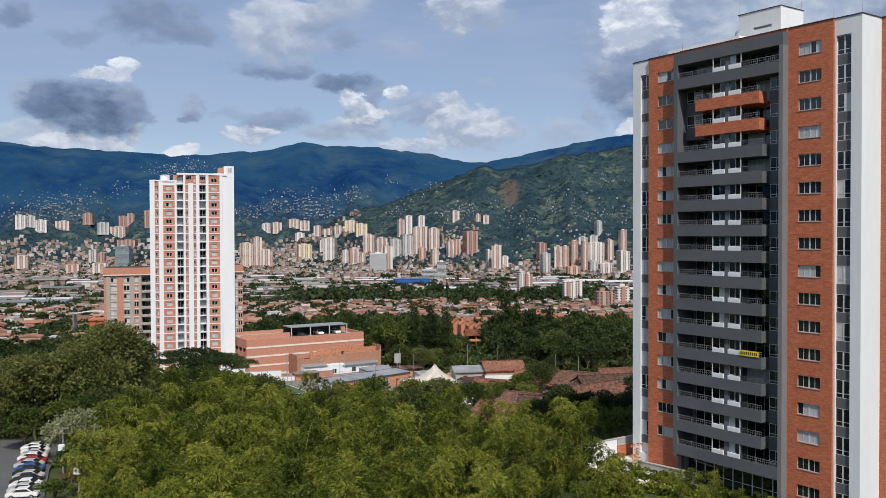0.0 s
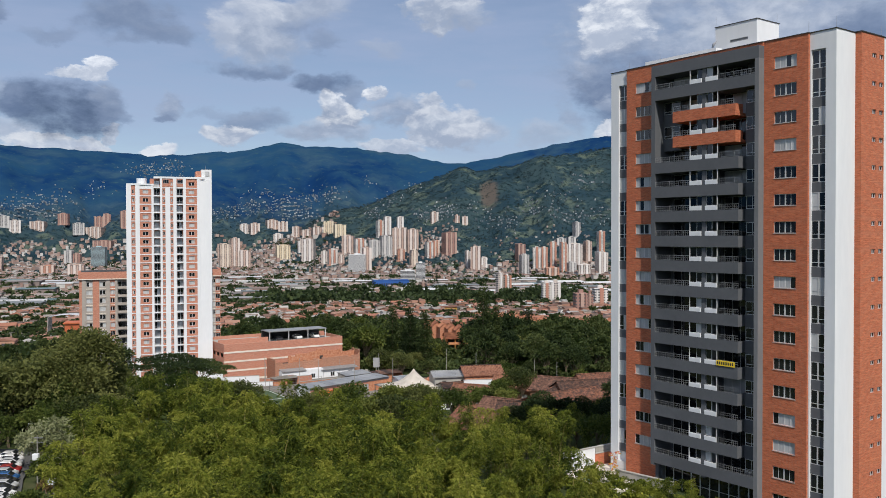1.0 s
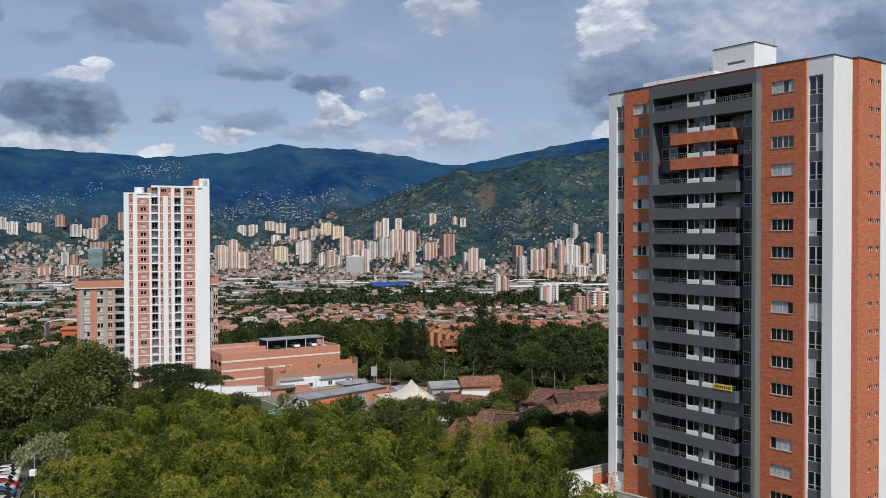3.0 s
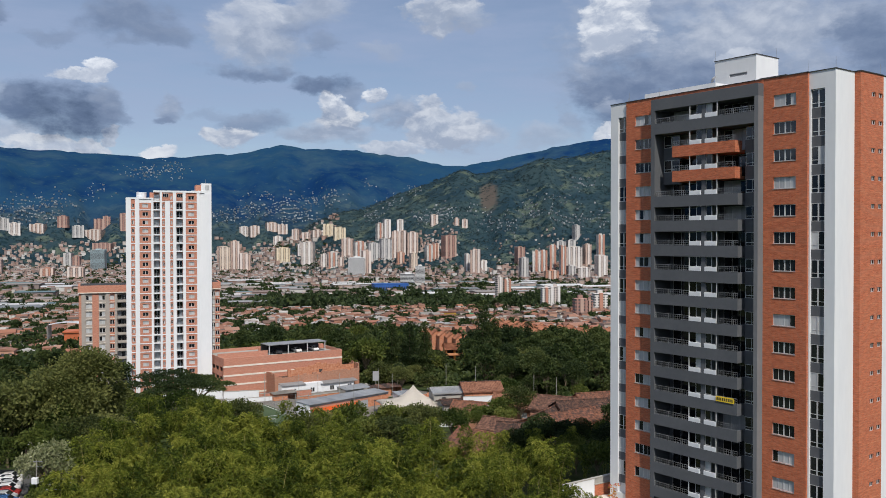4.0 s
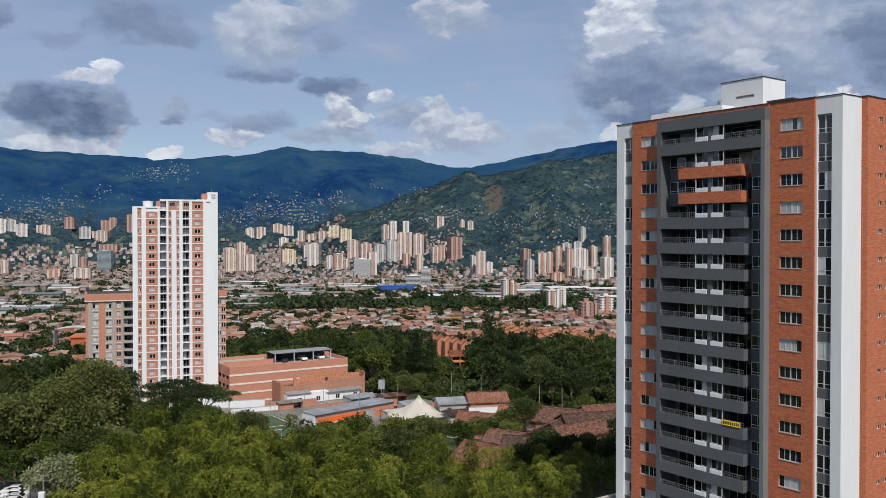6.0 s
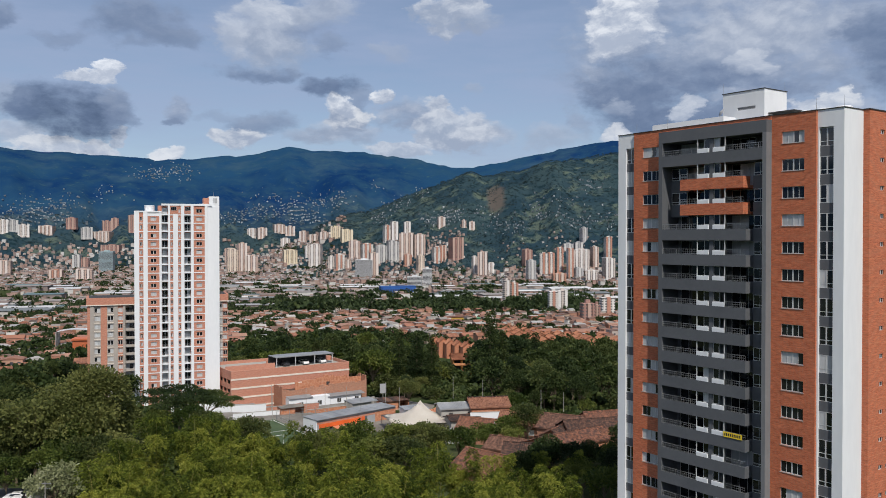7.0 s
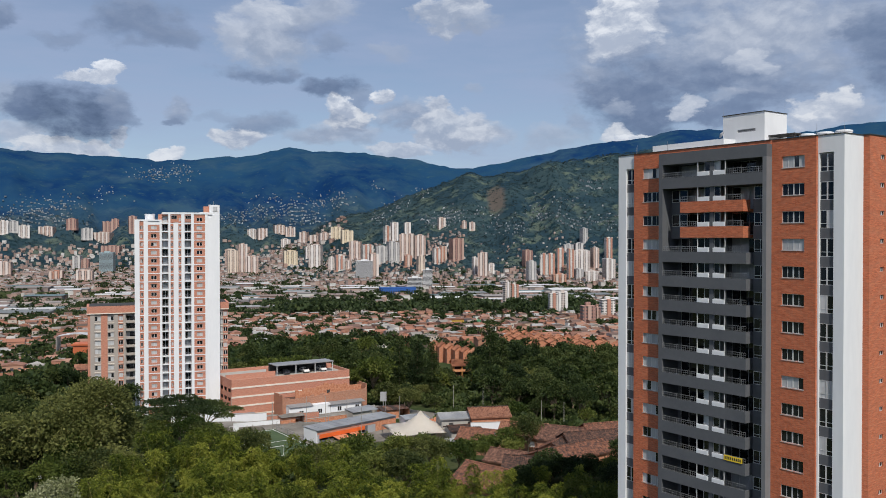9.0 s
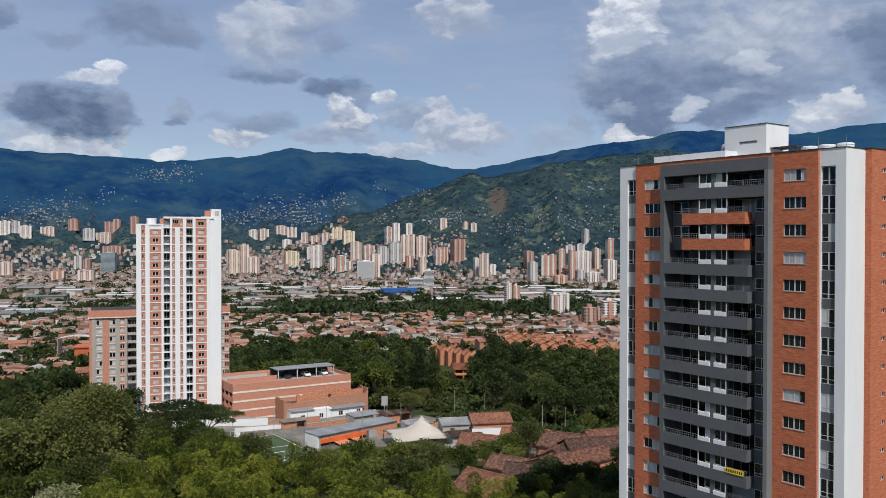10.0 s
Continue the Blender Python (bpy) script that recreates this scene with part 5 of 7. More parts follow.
# ---- parking building with pale bands ----
def make_mall():
    t = thing("parking_building", pose(-63.1, 227.8, 0, 0, 0, 34), "orange brick parking building with pale bands and open roof deck", "building")
    top, base, L, D = -2.8, -15.0, 35.4, 20.0
    part("wall", boxes((0, L, 0.12, 0.4, base, top)), "brick_b", t)
    part("wall", boxes((L - 0.3, L, 0.4, D, base, top), (0.3, L - 0.3, D - 0.3, D, base, top)), "brick_b", t)
    rows = [-5.1, -7.6, -10.1, -12.6]
    for z in rows:
        part("band", boxes((-0.05, L + 0.05, 0.04, 0.5, z - 0.2, z + 0.25)), "canvas", t, "pale concrete band")
    # open left end: parapets, piers, dark bays
    for z in rows:
        part("side_parapet", boxes((0, 0.3, 0.5, D, z - 0.2, z + 1.15)), "brick_b", t)
    part("side_parapet", boxes((0, 0.3, 0.5, D, top - 1.1, top)), "brick_b", t)
    for y in np.arange(0.5, D, 3.2):
        part("pier", boxes((-0.04, 0.34, float(y), float(y) + 0.5, base, top - 1.1)), "brick_b", t)
    for z in rows[:-1]:
        part("deck", boxes((0.3, L - 0.3, 0.4, D - 0.3, z - 0.1, z + 0.1)), "concrete", t)
    part("roof_deck", boxes((0.3, L - 0.3, 0.4, D - 0.3, top - 1.05, top - 0.9)), "concrete", t, "concrete roof deck")
    # lower front step at the left
    part("roof_wall", boxes((-0.02, 14.4, 5.0, 5.3, top - 0.9, top + 0.7)), "brick_b", t)
    part("roof_wall", boxes((14.4, L - 0.4, 12.0, 12.3, top - 0.9, top + 0.5)), "brick_b", t)
    # car shelter on the roof
    part("shelter_roof", boxes((14.8, 33.0, 5.6, 11.5, -0.95, -0.72)), "metal_roof", t, "pale metal shelter roof")
    for x in (15.2, 21.0, 27.0, 32.6):
        part("shelter_post", boxes((x - 0.1, x + 0.1, 5.7, 5.9, top - 0.9, -0.95)), "frame", t)
    # near-black sheet stands in for the shade under the shelter
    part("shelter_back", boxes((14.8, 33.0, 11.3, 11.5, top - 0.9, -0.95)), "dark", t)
    return t


make_mall()
mm = pose(-63.1, 227.8, 0, 0, 0, 34)
for tone, u in (("white", 24.5), ("white", 30.0), ("black", 18.5)):
    q = mm @ Vector((u, 8.0, -3.7))
    park(tone, q.x, q.y, q.z, 124)


sheet("yard", [(-76, 206), (-50, 208), (-40, 187), (-30, 190), (-10, 198), (12, 204), (8, 212), (-22, 214), (-60, 214), (-78, 212)], -10.95, "dirt", "trodden grey yard between the buildings", "pavement", 3.0)
sheet("yard", [(-78, 212.1), (-60, 214.1), (-22, 214.1), (8, 212.1), (8, 224), (-24, 246), (-62, 228), (-80, 226)], -12.9, "dirt", "trodden grey yard before the parking building", "pavement", 3.0)


# ---- half-ruined brick building in front, white yard walls ----
def make_ruin():
    t = thing("ruined_building", pose(-63.1, 227.8, 0, 0, 0, 34), "half-ruined bare brick building with white lower walls and zinc sheets", "building")
    r = random.Random(8)
    x = 12.0
    while x < 37.5:
        w = r.uniform(0.8, 2.2)
        part("wall_piece", boxes((x, min(x + w, 37.8), -6.3, -6.0, -15, -8.3 + (x - 12) * 0.03 + r.uniform(-0.35, 0.35))), "brick_old", t)
        x += w
    y = -6.0
    while y < -1.0:
        w = r.uniform(0.8, 1.6)
        part("wall_piece", boxes((12.0, 12.3, y, min(y + w, -0.1), -15, -7.4 + r.uniform(-0.4, 0.5))), "brick_old", t)
        part("wall_piece", boxes((37.6, 37.9, y, min(y + w, -0.1), -15, -6.6 + r.uniform(-0.4, 0.5))), "brick_old", t)
        y += w
    x = 17.0
    while x < 37.0:
        w = r.uniform(0.7, 1.8)
        part("wall_piece", boxes((x, min(x + w, 37.6), -3.4, -3.1, -9.2, -6.7 + 0.9 * math.sin((x - 17) / 6) + r.uniform(-0.5, 0.4))), "brick_worn", t)
        x += w
    part("window", boxes((26.5, 27.5, -3.46, -3.3, -8.3, -7.4)), "dark", t)
    part("roof", boxes((12.3, 37.6, -6.0, -0.1, -9.2, -9.0)), "tile_dark", t)
    part("front_room", boxes((13.0, 25.2, -8.6, -6.32, -15, -10.2)), "white", t, "white-painted lower wall")
    part("front_room", boxes((25.4, 35.0, -8.4, -6.32, -15, -10.6)), "white", t, "white-painted lower wall")
    for u0, u1, z in ((13.0, 20.0, -9.9), (24.5, 36.0, -10.3)):
        bm = boxes((u0, u1, -9.0, -6.3, z, z + 0.1))
        bmesh.ops.rotate(bm, cent=(u0, -6.3, z), matrix=Matrix.Rotation(radians(9), 3, "X"), verts=bm.verts)
        part("sheet_roof", bm, "metal_roof", t, "zinc roof sheets")
    for u in (16, 21.5, 27.5, 33):
        window(t, pose(u, -8.62 if u < 25 else -8.42, -12.6), 1.2, 1.2, (0.5,), curtain=0.0)
    return t


make_ruin()


def yard_wall(x, y, rot, w, top, base, mat="white", label="whitewashed yard wall"):
    t = thing("yard_wall", pose(x, y, 0, 0, 0, rot), label, "wall", "yard walls")
    part("wall", boxes((0, w, 0, 0.25, base, top)), mat, t)
    part("coping", boxes((-0.05, w + 0.05, -0.05, 0.3, top, top + 0.1)), "concrete", t)
    return t


yard_wall(-67.5, 214.0, 6, 7.6, -8.5, -13), yard_wall(-59.6, 214.0, 18, 9.0, -9.3, -13), yard_wall(-51.0, 217.0, 28, 14, -10.3, -14, "brick_b", "salmon yard wall with pale stripe")
yard_wall(-74.5, 213.0, 3, 7.0, -9.6, -13)


# ---- sports ground, orange-fronted hall, tent ----
def make_pitch():
    m = pose(-31.5, 184.0, 0, 0, 0, 36)
    c = [m @ Vector(p) for p in ((-20, 0, 0), (0, 0, 0), (0, 25, 0), (-20, 25, 0))]
    sheet("sports_pitch", [(p.x, p.y) for p in c], -10.55, "turf", "green artificial turf pitch with white lines", "pitch", 0.6)
    for b in ((-19.5, -0.5, 0.5, 0.65), (-19.5, -0.5, 24.3, 24.45), (-19.5, -19.35, 0.65, 24.3), (-0.65, -0.5, 0.65, 24.3), (-19.35, -0.65, 12.4, 12.55)):
        ob = part("pitch_line", boxes((*b, -10.56, -10.535)), "paint_white", None, m=m)
        tagged(ob, "white line painted on green turf", "line", "pitch lines", "structure")
    bm = bmesh.new()
    tube(bm, [(2.2 * math.cos(a) - 10, 2.2 * math.sin(a) + 12.5, -10.54) for a in np.linspace(0, 2 * math.pi, 25)], [0.06] * 25, 4)
    tagged(part("pitch_line", bm, "paint_white", None, m=m), "white centre circle on green turf", "line", "pitch lines", "structure")
    for y in (0.6, 24.4):
        t = thing("goal", m @ pose(-10, y, -10.54), "white tubular football goal", "goal")
        bm = bmesh.new()
        tube(bm, [(-1.6, 0, 0), (-1.6, 0, 2.0), (1.6, 0, 2.0), (1.6, 0, 0)], [0.06] * 4, 6)
        part("goal_frame", bm, "paint_white", t)


make_pitch()


def make_hall():
    t = thing("sports_hall", pose(-33.7, 191.6, 0, 0, 0, 46), "long low hall with orange front band and grey metal roof", "building")
    E, B, W, D = -8.1, -12.5, 24.0, 5.0
    part("end_wall", boxes((0, 0.22, 0, D, B, E)), "white", t, "whitewashed end wall")
    part("fascia", boxes((0.22, W, 0.0, 0.18, E - 0.5, E)), "grey_light", t)
    part("upper_wall", boxes((0.22, 17.5, 0.02, 0.18, E - 1.05, E - 0.5)), "brick_b", t)
    part("orange_band", boxes((0.8, 14.2, -0.04, 0.18, E - 1.95, E - 1.05)), "orange", t, "bright orange painted band")
    part("wall", boxes((0.22, 0.8, 0.0, 0.18, B, E - 1.05)), "grey_light", t)
    part("wall", boxes((14.2, 15.0, 0.0, 0.18, B, E - 1.05)), "grey", t)
    part("shutter", boxes((15.0, 17.5, 0.04, 0.2, B, E - 1.05)), "grey_light", t, "closed grey metal shutter")
    part("wall", boxes((17.5, W, 0.0, 0.18, B, E - 0.5)), "brick_worn", t)
    # near-black sheet behind the gap below the orange band
    part("counter", boxes((0.8, 14.2, 0.7, 0.9, B, E - 1.95)), "dark", t)
    part("plinth", boxes((0.8, 14.2, -0.02, 0.14, B, E - 2.5)), "grey", t)
    for x in np.arange(3.4, 13.5, 2.6):
        part("post", boxes((float(x), float(x) + 0.15, 0.0, 0.15, E - 2.5, E - 1.95)), "grey", t)
    for x0, x1 in ((4.6, 8.2), (9.4, 12.0)):
        bm = boxes((x0, x1, -2.3, -0.05, 0, 0.07))
        bmesh.ops.rotate(bm, cent=(0, 0, 0), matrix=Matrix.Rotation(radians(9), 3, "X"), verts=bm.verts)
        bmesh.ops.translate(bm, vec=(0, 0, E - 2.05), verts=bm.verts)
        part("awning", bm, "brick_line", t, "faded salmon awning")
        for x in (x0 + 0.1, x1 - 0.2):
            part("awning_post", boxes((x, x + 0.08, -2.2, -2.1, B, E - 2.4)), "rail", t)
    part("back_wall", boxes((0.22, W, D - 0.2, D, B, E + 0.1)), "concrete", t)
    for k in range(12):
        bm = boxes((k * 2.0 - 0.1, 1.95 + k * 2.0 - 0.1, -0.45, D + 0.3, 0, 0.1))
        bmesh.ops.rotate(bm, cent=(0, 0, 0), matrix=Matrix.Rotation(radians(1.5), 3, "X"), verts=bm.verts)
        bmesh.ops.translate(bm, vec=(0, 0, E + 0.02), verts=bm.verts)
        part("roof_sheet", bm, "metal_roof", t)
    return t


make_hall()


def fence(x, y, z, rot, length, h):
    """A tall wire fence: posts, top and middle rail."""
    t = thing("fence", pose(x, y, z, 0, 0, rot), "tall slim wire fence round the sports pitch", "fence")
    n = int(length / 3.2)
    for k in range(n + 1):
        part("post", boxes((length * k / n - 0.04, length * k / n + 0.04, -0.04, 0.04, -0.3, h)), "rail", t)
    for zz in (0.9, h * 0.6, h - 0.06):
        part("rail", boxes((0, length, -0.02, 0.02, zz, zz + 0.04)), "rail", t)


fence(-45.7, 204.6, -10.95, 36, 14.0, 2.2)
fence(-45.7, 204.6, -10.95, -54, 16.0, 1.4)


M["tent_cloth"] = material("pale_tent_cloth", [(0.74, 0.69, 0.62), (0.82, 0.78, 0.72)], scale=3, rough=0.9)


def make_tent():
    t = thing("tent", pose(-10.2, 195.6, 0, 0, 0, 20) @ Matrix.Diagonal((1.25, 1.25, 1.1, 1)), "beige peaked canvas tent on posts", "tent")
    bm = bmesh.new()
    n = 14
    g = {}
    for i in range(n + 1):
        for j in range(n + 1):
            x, y = -1 + 2 * i / n, -1 + 2 * j / n
            r = max(abs(x), abs(y)) * 0.6 + 0.4 * math.hypot(x, y) / 1.41
            z = -3.7 - 3.6 * (1 - (1 - min(1, r)) ** 2.9) + 0.5 * (abs(abs(x) - abs(y)) - 1) * min(1, r) ** 2 * 0.6
            g[i, j] = bm.verts.new((x * 6.2, y * 5.4, z))
    for i in range(n):
        for j in range(n):
            f = bm.faces.new((g[i, j], g[i + 1, j], g[i + 1, j + 1], g[i, j + 1]))
            f.smooth = True
    bmesh.ops.solidify(bm, geom=bm.faces[:], thickness=0.04)
    part("canopy", bm, "tent_cloth", t)
    for x in (-6, 6):
        for y in (-5.2, 5.2):
            pb = bmesh.new()
            tube(pb, [(x, y, -12), (x, y, -7.6)], [0.09, 0.07], 6)
            part("post", pb, "rail", t)
    return t


make_tent()
board = thing("billboard", pose(-23.4, 243, 0, 0, 0, 12), "small blank grey billboard on a post", "sign")
part("panel", boxes((-0.9, 0.9, -0.08, 0.08, -11.2, -8.5)), "grey_light", board)
bm = bmesh.new()
tube(bm, [(0, 0.1, -16), (0, 0.1, -8.6)], [0.12, 0.1], 6)
part("post", bm, "rail", board)


# ---- tiled houses ----
roof_rng = random.Random(17)


def house_model(w, d, h, rise, wall, roof, label, name="house", group="", tiles=0.36, over=0.4, flat=False, simple=False, blank=False):
    """A house: wall with real openings, a pitched roof of ribbed tiles or a flat slab, door and windows. Stands at its middle."""
    t = thing(name, Matrix.Identity(4), label, "house", group)
    x0, x1, y0, y1 = -w / 2, w / 2, -d / 2, d / 2
    nwin = max(1, int(w / 3.2))
    storeys = max(1, int(h / 2.6))
    hs = []
    for s in range(0 if blank else storeys):
        for k in range(nwin):
            c = x0 + (k + 0.5) * w / nwin
            if s == 0 and k == 0:
                hs.append((c - 0.5, c + 0.5, 0.0, 2.1))
            else:
                hs.append((c - 0.6, c + 0.6, s * 2.6 + 0.95, s * 2.6 + 2.1))
    def prism(xa, xb):
        """A solid between two gable ends."""
        bm = bmesh.new()
        sec = [(y0 + (0.0 if simple else 0.2), -3), (y1, -3), (y1, h)] + ([] if flat else [(0, h + rise)]) + [(y0 + (0.0 if simple else 0.2), h)]
        a, b = [bm.verts.new((xa, y, z)) for y, z in sec], [bm.verts.new((xb, y, z)) for y, z in sec]
        bm.faces.new(a[::-1]), bm.faces.new(b)
        for i in range(len(sec)):
            j = (i + 1) % len(sec)
            bm.faces.new((a[i], a[j], b[j], b[i]))
        bmesh.ops.recalc_face_normals(bm, faces=bm.faces[:])
        return bm

    if simple:
        part("wall", prism(x0, x1), wall, t)
        for q in hs:
            part("door" if q[3] - q[2] > 2 else "window", boxes((q[0], q[1], y0 - 0.05, y0 + 0.1, q[2], q[3])), "dark" if q[3] - q[2] > 2 else "glass", t)
    else:
        part("wall", wall_with_holes(x0, x1, -3, h, hs, y0, y0 + 0.2), wall, t)
        part("end_wall", prism(x0, x0 + 0.2), wall, t)
        part("end_wall", prism(x1 - 0.2, x1), wall, t)
        part("back_wall", boxes((x0 + 0.2, x1 - 0.2, y1 - 0.2, y1, -3, h)), wall, t)
        # near-black inner wall stands in for unlit rooms
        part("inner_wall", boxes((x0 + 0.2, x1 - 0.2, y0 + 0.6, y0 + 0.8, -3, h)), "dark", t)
        for q in hs:
            if q[3] - q[2] > 2:
                part("door", boxes((q[0], q[1], y0 + 0.1, y0 + 0.15, q[2], q[3])), "dark", t)
            else:
                window(t, pose(q[0], y0 + 0.1, q[2]), q[1] - q[0], q[3] - q[2], (0.5,), curtain=0.2)
    if flat:
        part("roof", boxes((x0 - 0.1, x1 + 0.1, y0 - 0.1, y1 + 0.1, h - 0.1, h + 0.12)), roof, t)
    else:
        for s in (-1, 1):
            bm = bmesh.new()
            n = int((w + 2 * over) / tiles) * 2
            ye = s * (d / 2 + over)
            ze = h - over * rise / (d / 2)
            rows = 1 if simple else 10
            grid, under = [[] for k in range(rows + 1)], []
            wave = roof_rng.uniform(0, 6)
            for i in range(n + 1):
                x = x0 - over + (w + 2 * over) * i / n
                up = (0.10 if simple else 0.13) if i % 2 else 0.0
                for k in range(rows + 1):
                    q = k / rows
                    sag = 0.0 if simple else roof_rng.uniform(-0.05, 0.05) - 0.22 * math.sin(math.pi * q) * (0.6 + 0.4 * math.sin(x * 0.8 + wave))
                    grid[k].append(bm.verts.new((x, ye * (1 - q), ze + (h + rise - ze) * q + 0.12 + up + sag)))
                under.append(bm.verts.new((x, ye, ze - (0.0 if simple else 0.1))))
            low_r, top_r = grid[0], grid[-1]
            for i in range(n):
                for g0, g1 in zip(grid, grid[1:]):
                    a = (g0[i], g0[i + 1], g1[i + 1], g1[i])
                    bm.faces.new(a if s < 0 else a[::-1])
                b = (under[i], under[i + 1], low_r[i + 1], low_r[i])
                bm.faces.new(b if s < 0 else b[::-1])
            bm.faces.new((under[0], under[-1], top_r[-1], top_r[0]) if s > 0 else (under[-1], under[0], top_r[0], top_r[-1]))
            part("roof_slope", bm, roof, t)
        rb = bmesh.new()
        tube(rb, [(x0 - over, 0, h + rise + 0.16), (x1 + over, 0, h + rise + 0.16)], [0.16, 0.16], 6)
        part("ridge", rb, roof, t)
    return t


def stand(model, x, y, rot, z=None):
    zz = (ground_z(x, y) if z is None else z)
    m = pose(x, y, zz, 0, 0, rot)
    if model not in PLANTED:
        PLANTED.add(model)
        model.matrix_basis = m
        return model
    return copy_thing(model, m)



# old houses between the grove and the wood: x, y, ridge height, turn, width, depth, wall height, rise, blank walls
for x, y, ridge, rot, w, d, h, rise, wall, roof, blank, label in (
        (4.3, 144.2, -3.1, -41, 10.0, 9.0, 2.6, 2.4, "brick_old", "tile", True, "low house with a steep clay tile roof in trees"),
        (11.4, 147.6, -2.4, -14, 8.5, 9.0, 2.6, 2.2, "brick_old", "tile_dark", True, "low house with a weathered dark tile roof"),
        (19.2, 152.0, -1.2, 39, 16.0, 7.4, 4.2, 1.3, "brick_worn", "tile", True, "long house of bare brick with a worn clay tile roof"),
        (25.6, 161.6, -0.9, 16, 14.0, 6.4, 3.0, 1.4, "brick_old", "tile_dark", True, "long house with a patched dark clay tile roof"),
        (28.6, 166.8, -0.5, 18, 11.0, 6.0, 3.4, 1.3, "brick_worn", "tile", False, "bare brick house with a tile roof and blue door"),
        (19.6, 166.0, -1.2, -24, 8.5, 8.0, 2.8, 1.8, "brick_old", "tile_dark", False, "brick house with a sagging dark tile roof"),
        (12.6, 178.5, -3.2, -16, 9.5, 8.0, 3.0, 1.9, "brick_old", "tile", False, "brick house with a clay tile roof beside a tree"),
        (3.4, 185.0, -6.0, -20, 8.5, 7.0, 2.6, 1.7, "brick_old", "tile", False, "small brick house with a clay tile roof"),
        (9.0, 182.6, -6.4, 14, 4.5, 4.5, 2.2, 0.8, "brick_worn", "metal_roof", False, "small brick shed with a zinc roof"),
        (5.4, 198.0, -3.8, 12, 9.0, 7.0, 3.6, 1.5, "brick_worn", "tile", False, "gabled brick house with a clay tile roof"),
        (-1.6, 197.4, -5.0, 14, 9.0, 6.0, 3.0, 0.7, "concrete", "metal_roof", False, "grey shed house with patched zinc roof"),
        (-0.4, 191.4, -6.6, 20, 7.0, 4.6, 2.6, 0.6, "concrete", "tile_dark", False, "low grey house with a dark tile roof"),
        (-2.4, 184.4, -8.2, 12, 3.6, 3.6, 2.0, 0.5, "white", "metal_roof", False, "small white shed with a zinc roof"),
        (17.6, 158.6, -1.9, 60, 6.0, 6.0, 2.4, 1.4, "brick_old", "tile", True, "small brick outhouse with a clay tile roof"),
        (8.2, 157.0, -3.6, -30, 7.0, 6.0, 2.4, 1.5, "brick_old", "tile_dark", True, "small house with a dark tile roof in trees"),
        (-72.0, 268.0, -10.8, 15, 12.0, 9.0, 4.2, 2.0, "brick_old", "tile_dark", False, "brick house with a dark tile roof"),
        (-60.0, 262.0, -9.2, 25, 10.0, 8.0, 4.5, 1.8, "brick_old", "tile", False, "brick house with a clay tile roof")):
    hm = house_model(w, d, h, rise, wall, roof, label, group="old tiled houses", blank=blank)
    stand(hm, x, y, rot, ridge - h - rise)
# plastered foot of the long brick house
foot = pose(19.2, 152.0, -6.7, 0, 0, 39)
tagged(part("plaster_foot", boxes((-7.0, 2.5, -3.92, -3.71, -2.5, 2.3)), "canvas", None, m=foot), "pale crumbling plaster base of a brick house", "wall")
door = tagged_at(part("house_door", boxes((-0.45, 0.45, -0.04, 0.04, 0, 2.0)), "blue_door"), pose(28.6, 166.8, -5.2, 0, 0, 18) @ pose(-5.62, -1.0, 0.9, 0, 0, -90), "bright blue door in a brick house wall", "door")
yard_wall(1.4, 191.0, 10, 8.6, -6.0, -13, "white", "tall whitewashed yard wall beside a gabled house")


def rubble(x, y, z, n, spread_m):
    """A heap of broken bricks."""
    rr = random.Random(31)
    bm = bmesh.new()
    for k in range(n):
        a, q = rr.uniform(0, 6.28), rr.random() ** 0.7
        c = Vector((math.cos(a) * q * spread_m, math.sin(a) * q * spread_m * 0.6, (1 - q) * 1.2 + 0.1))
        b = boxes((-0.3, 0.3, -0.2, 0.2, -0.15, 0.15))
        mt = pose(c.x, c.y, c.z, rr.uniform(0, 90), rr.uniform(0, 90), rr.uniform(0, 180)) @ Matrix.Scale(rr.uniform(0.5, 1.5), 4)
        bmesh.ops.transform(b, matrix=mt, verts=b.verts)
        me = bpy.data.meshes.new("rubble")
        b.to_mesh(me), b.free()
        bm.from_mesh(me)
        bpy.data.meshes.remove(me)
    tagged(part("rubble_heap", bm, "brick_worn", None, m=pose(x, y, z)), "heap of broken orange bricks in a yard", "rubble", kind="stuff")


def yard_shed(x, y, z, rot, w, d, h, wall, roof, label):
    """A low lean-to: three walls, posts and loose roof sheets."""
    t = thing("shed", pose(x, y, z, 0, 0, rot), label, "shed", "yard sheds")
    part("back_wall", boxes((0, w, d - 0.15, d, -2, h + 0.3)), wall, t)
    part("end_wall", boxes((0, 0.15, 0, d - 0.15, -2, h)), wall, t)
    part("end_wall", boxes((w - 0.15, w, 0, d - 0.15, -2, h)), wall, t)
    part("front_wall", boxes((0.15, w * 0.6, 0.0, 0.15, -2, h - 0.2)), wall, t)
    for k in range(int(w / 1.6)):
        bm = boxes((k * 1.6 - 0.1, k * 1.6 + 1.55, -0.5, d + 0.3, 0, 0.06))
        bmesh.ops.rotate(bm, cent=(0, 0, 0), matrix=Matrix.Rotation(radians(4 + (k * 7 % 3) * 0.7), 3, "X"), verts=bm.verts)
        bmesh.ops.translate(bm, vec=(0, 0, h + 0.03 + 0.02 * (k % 2)), verts=bm.verts)
        part("roof_sheet", bm, roof, t)


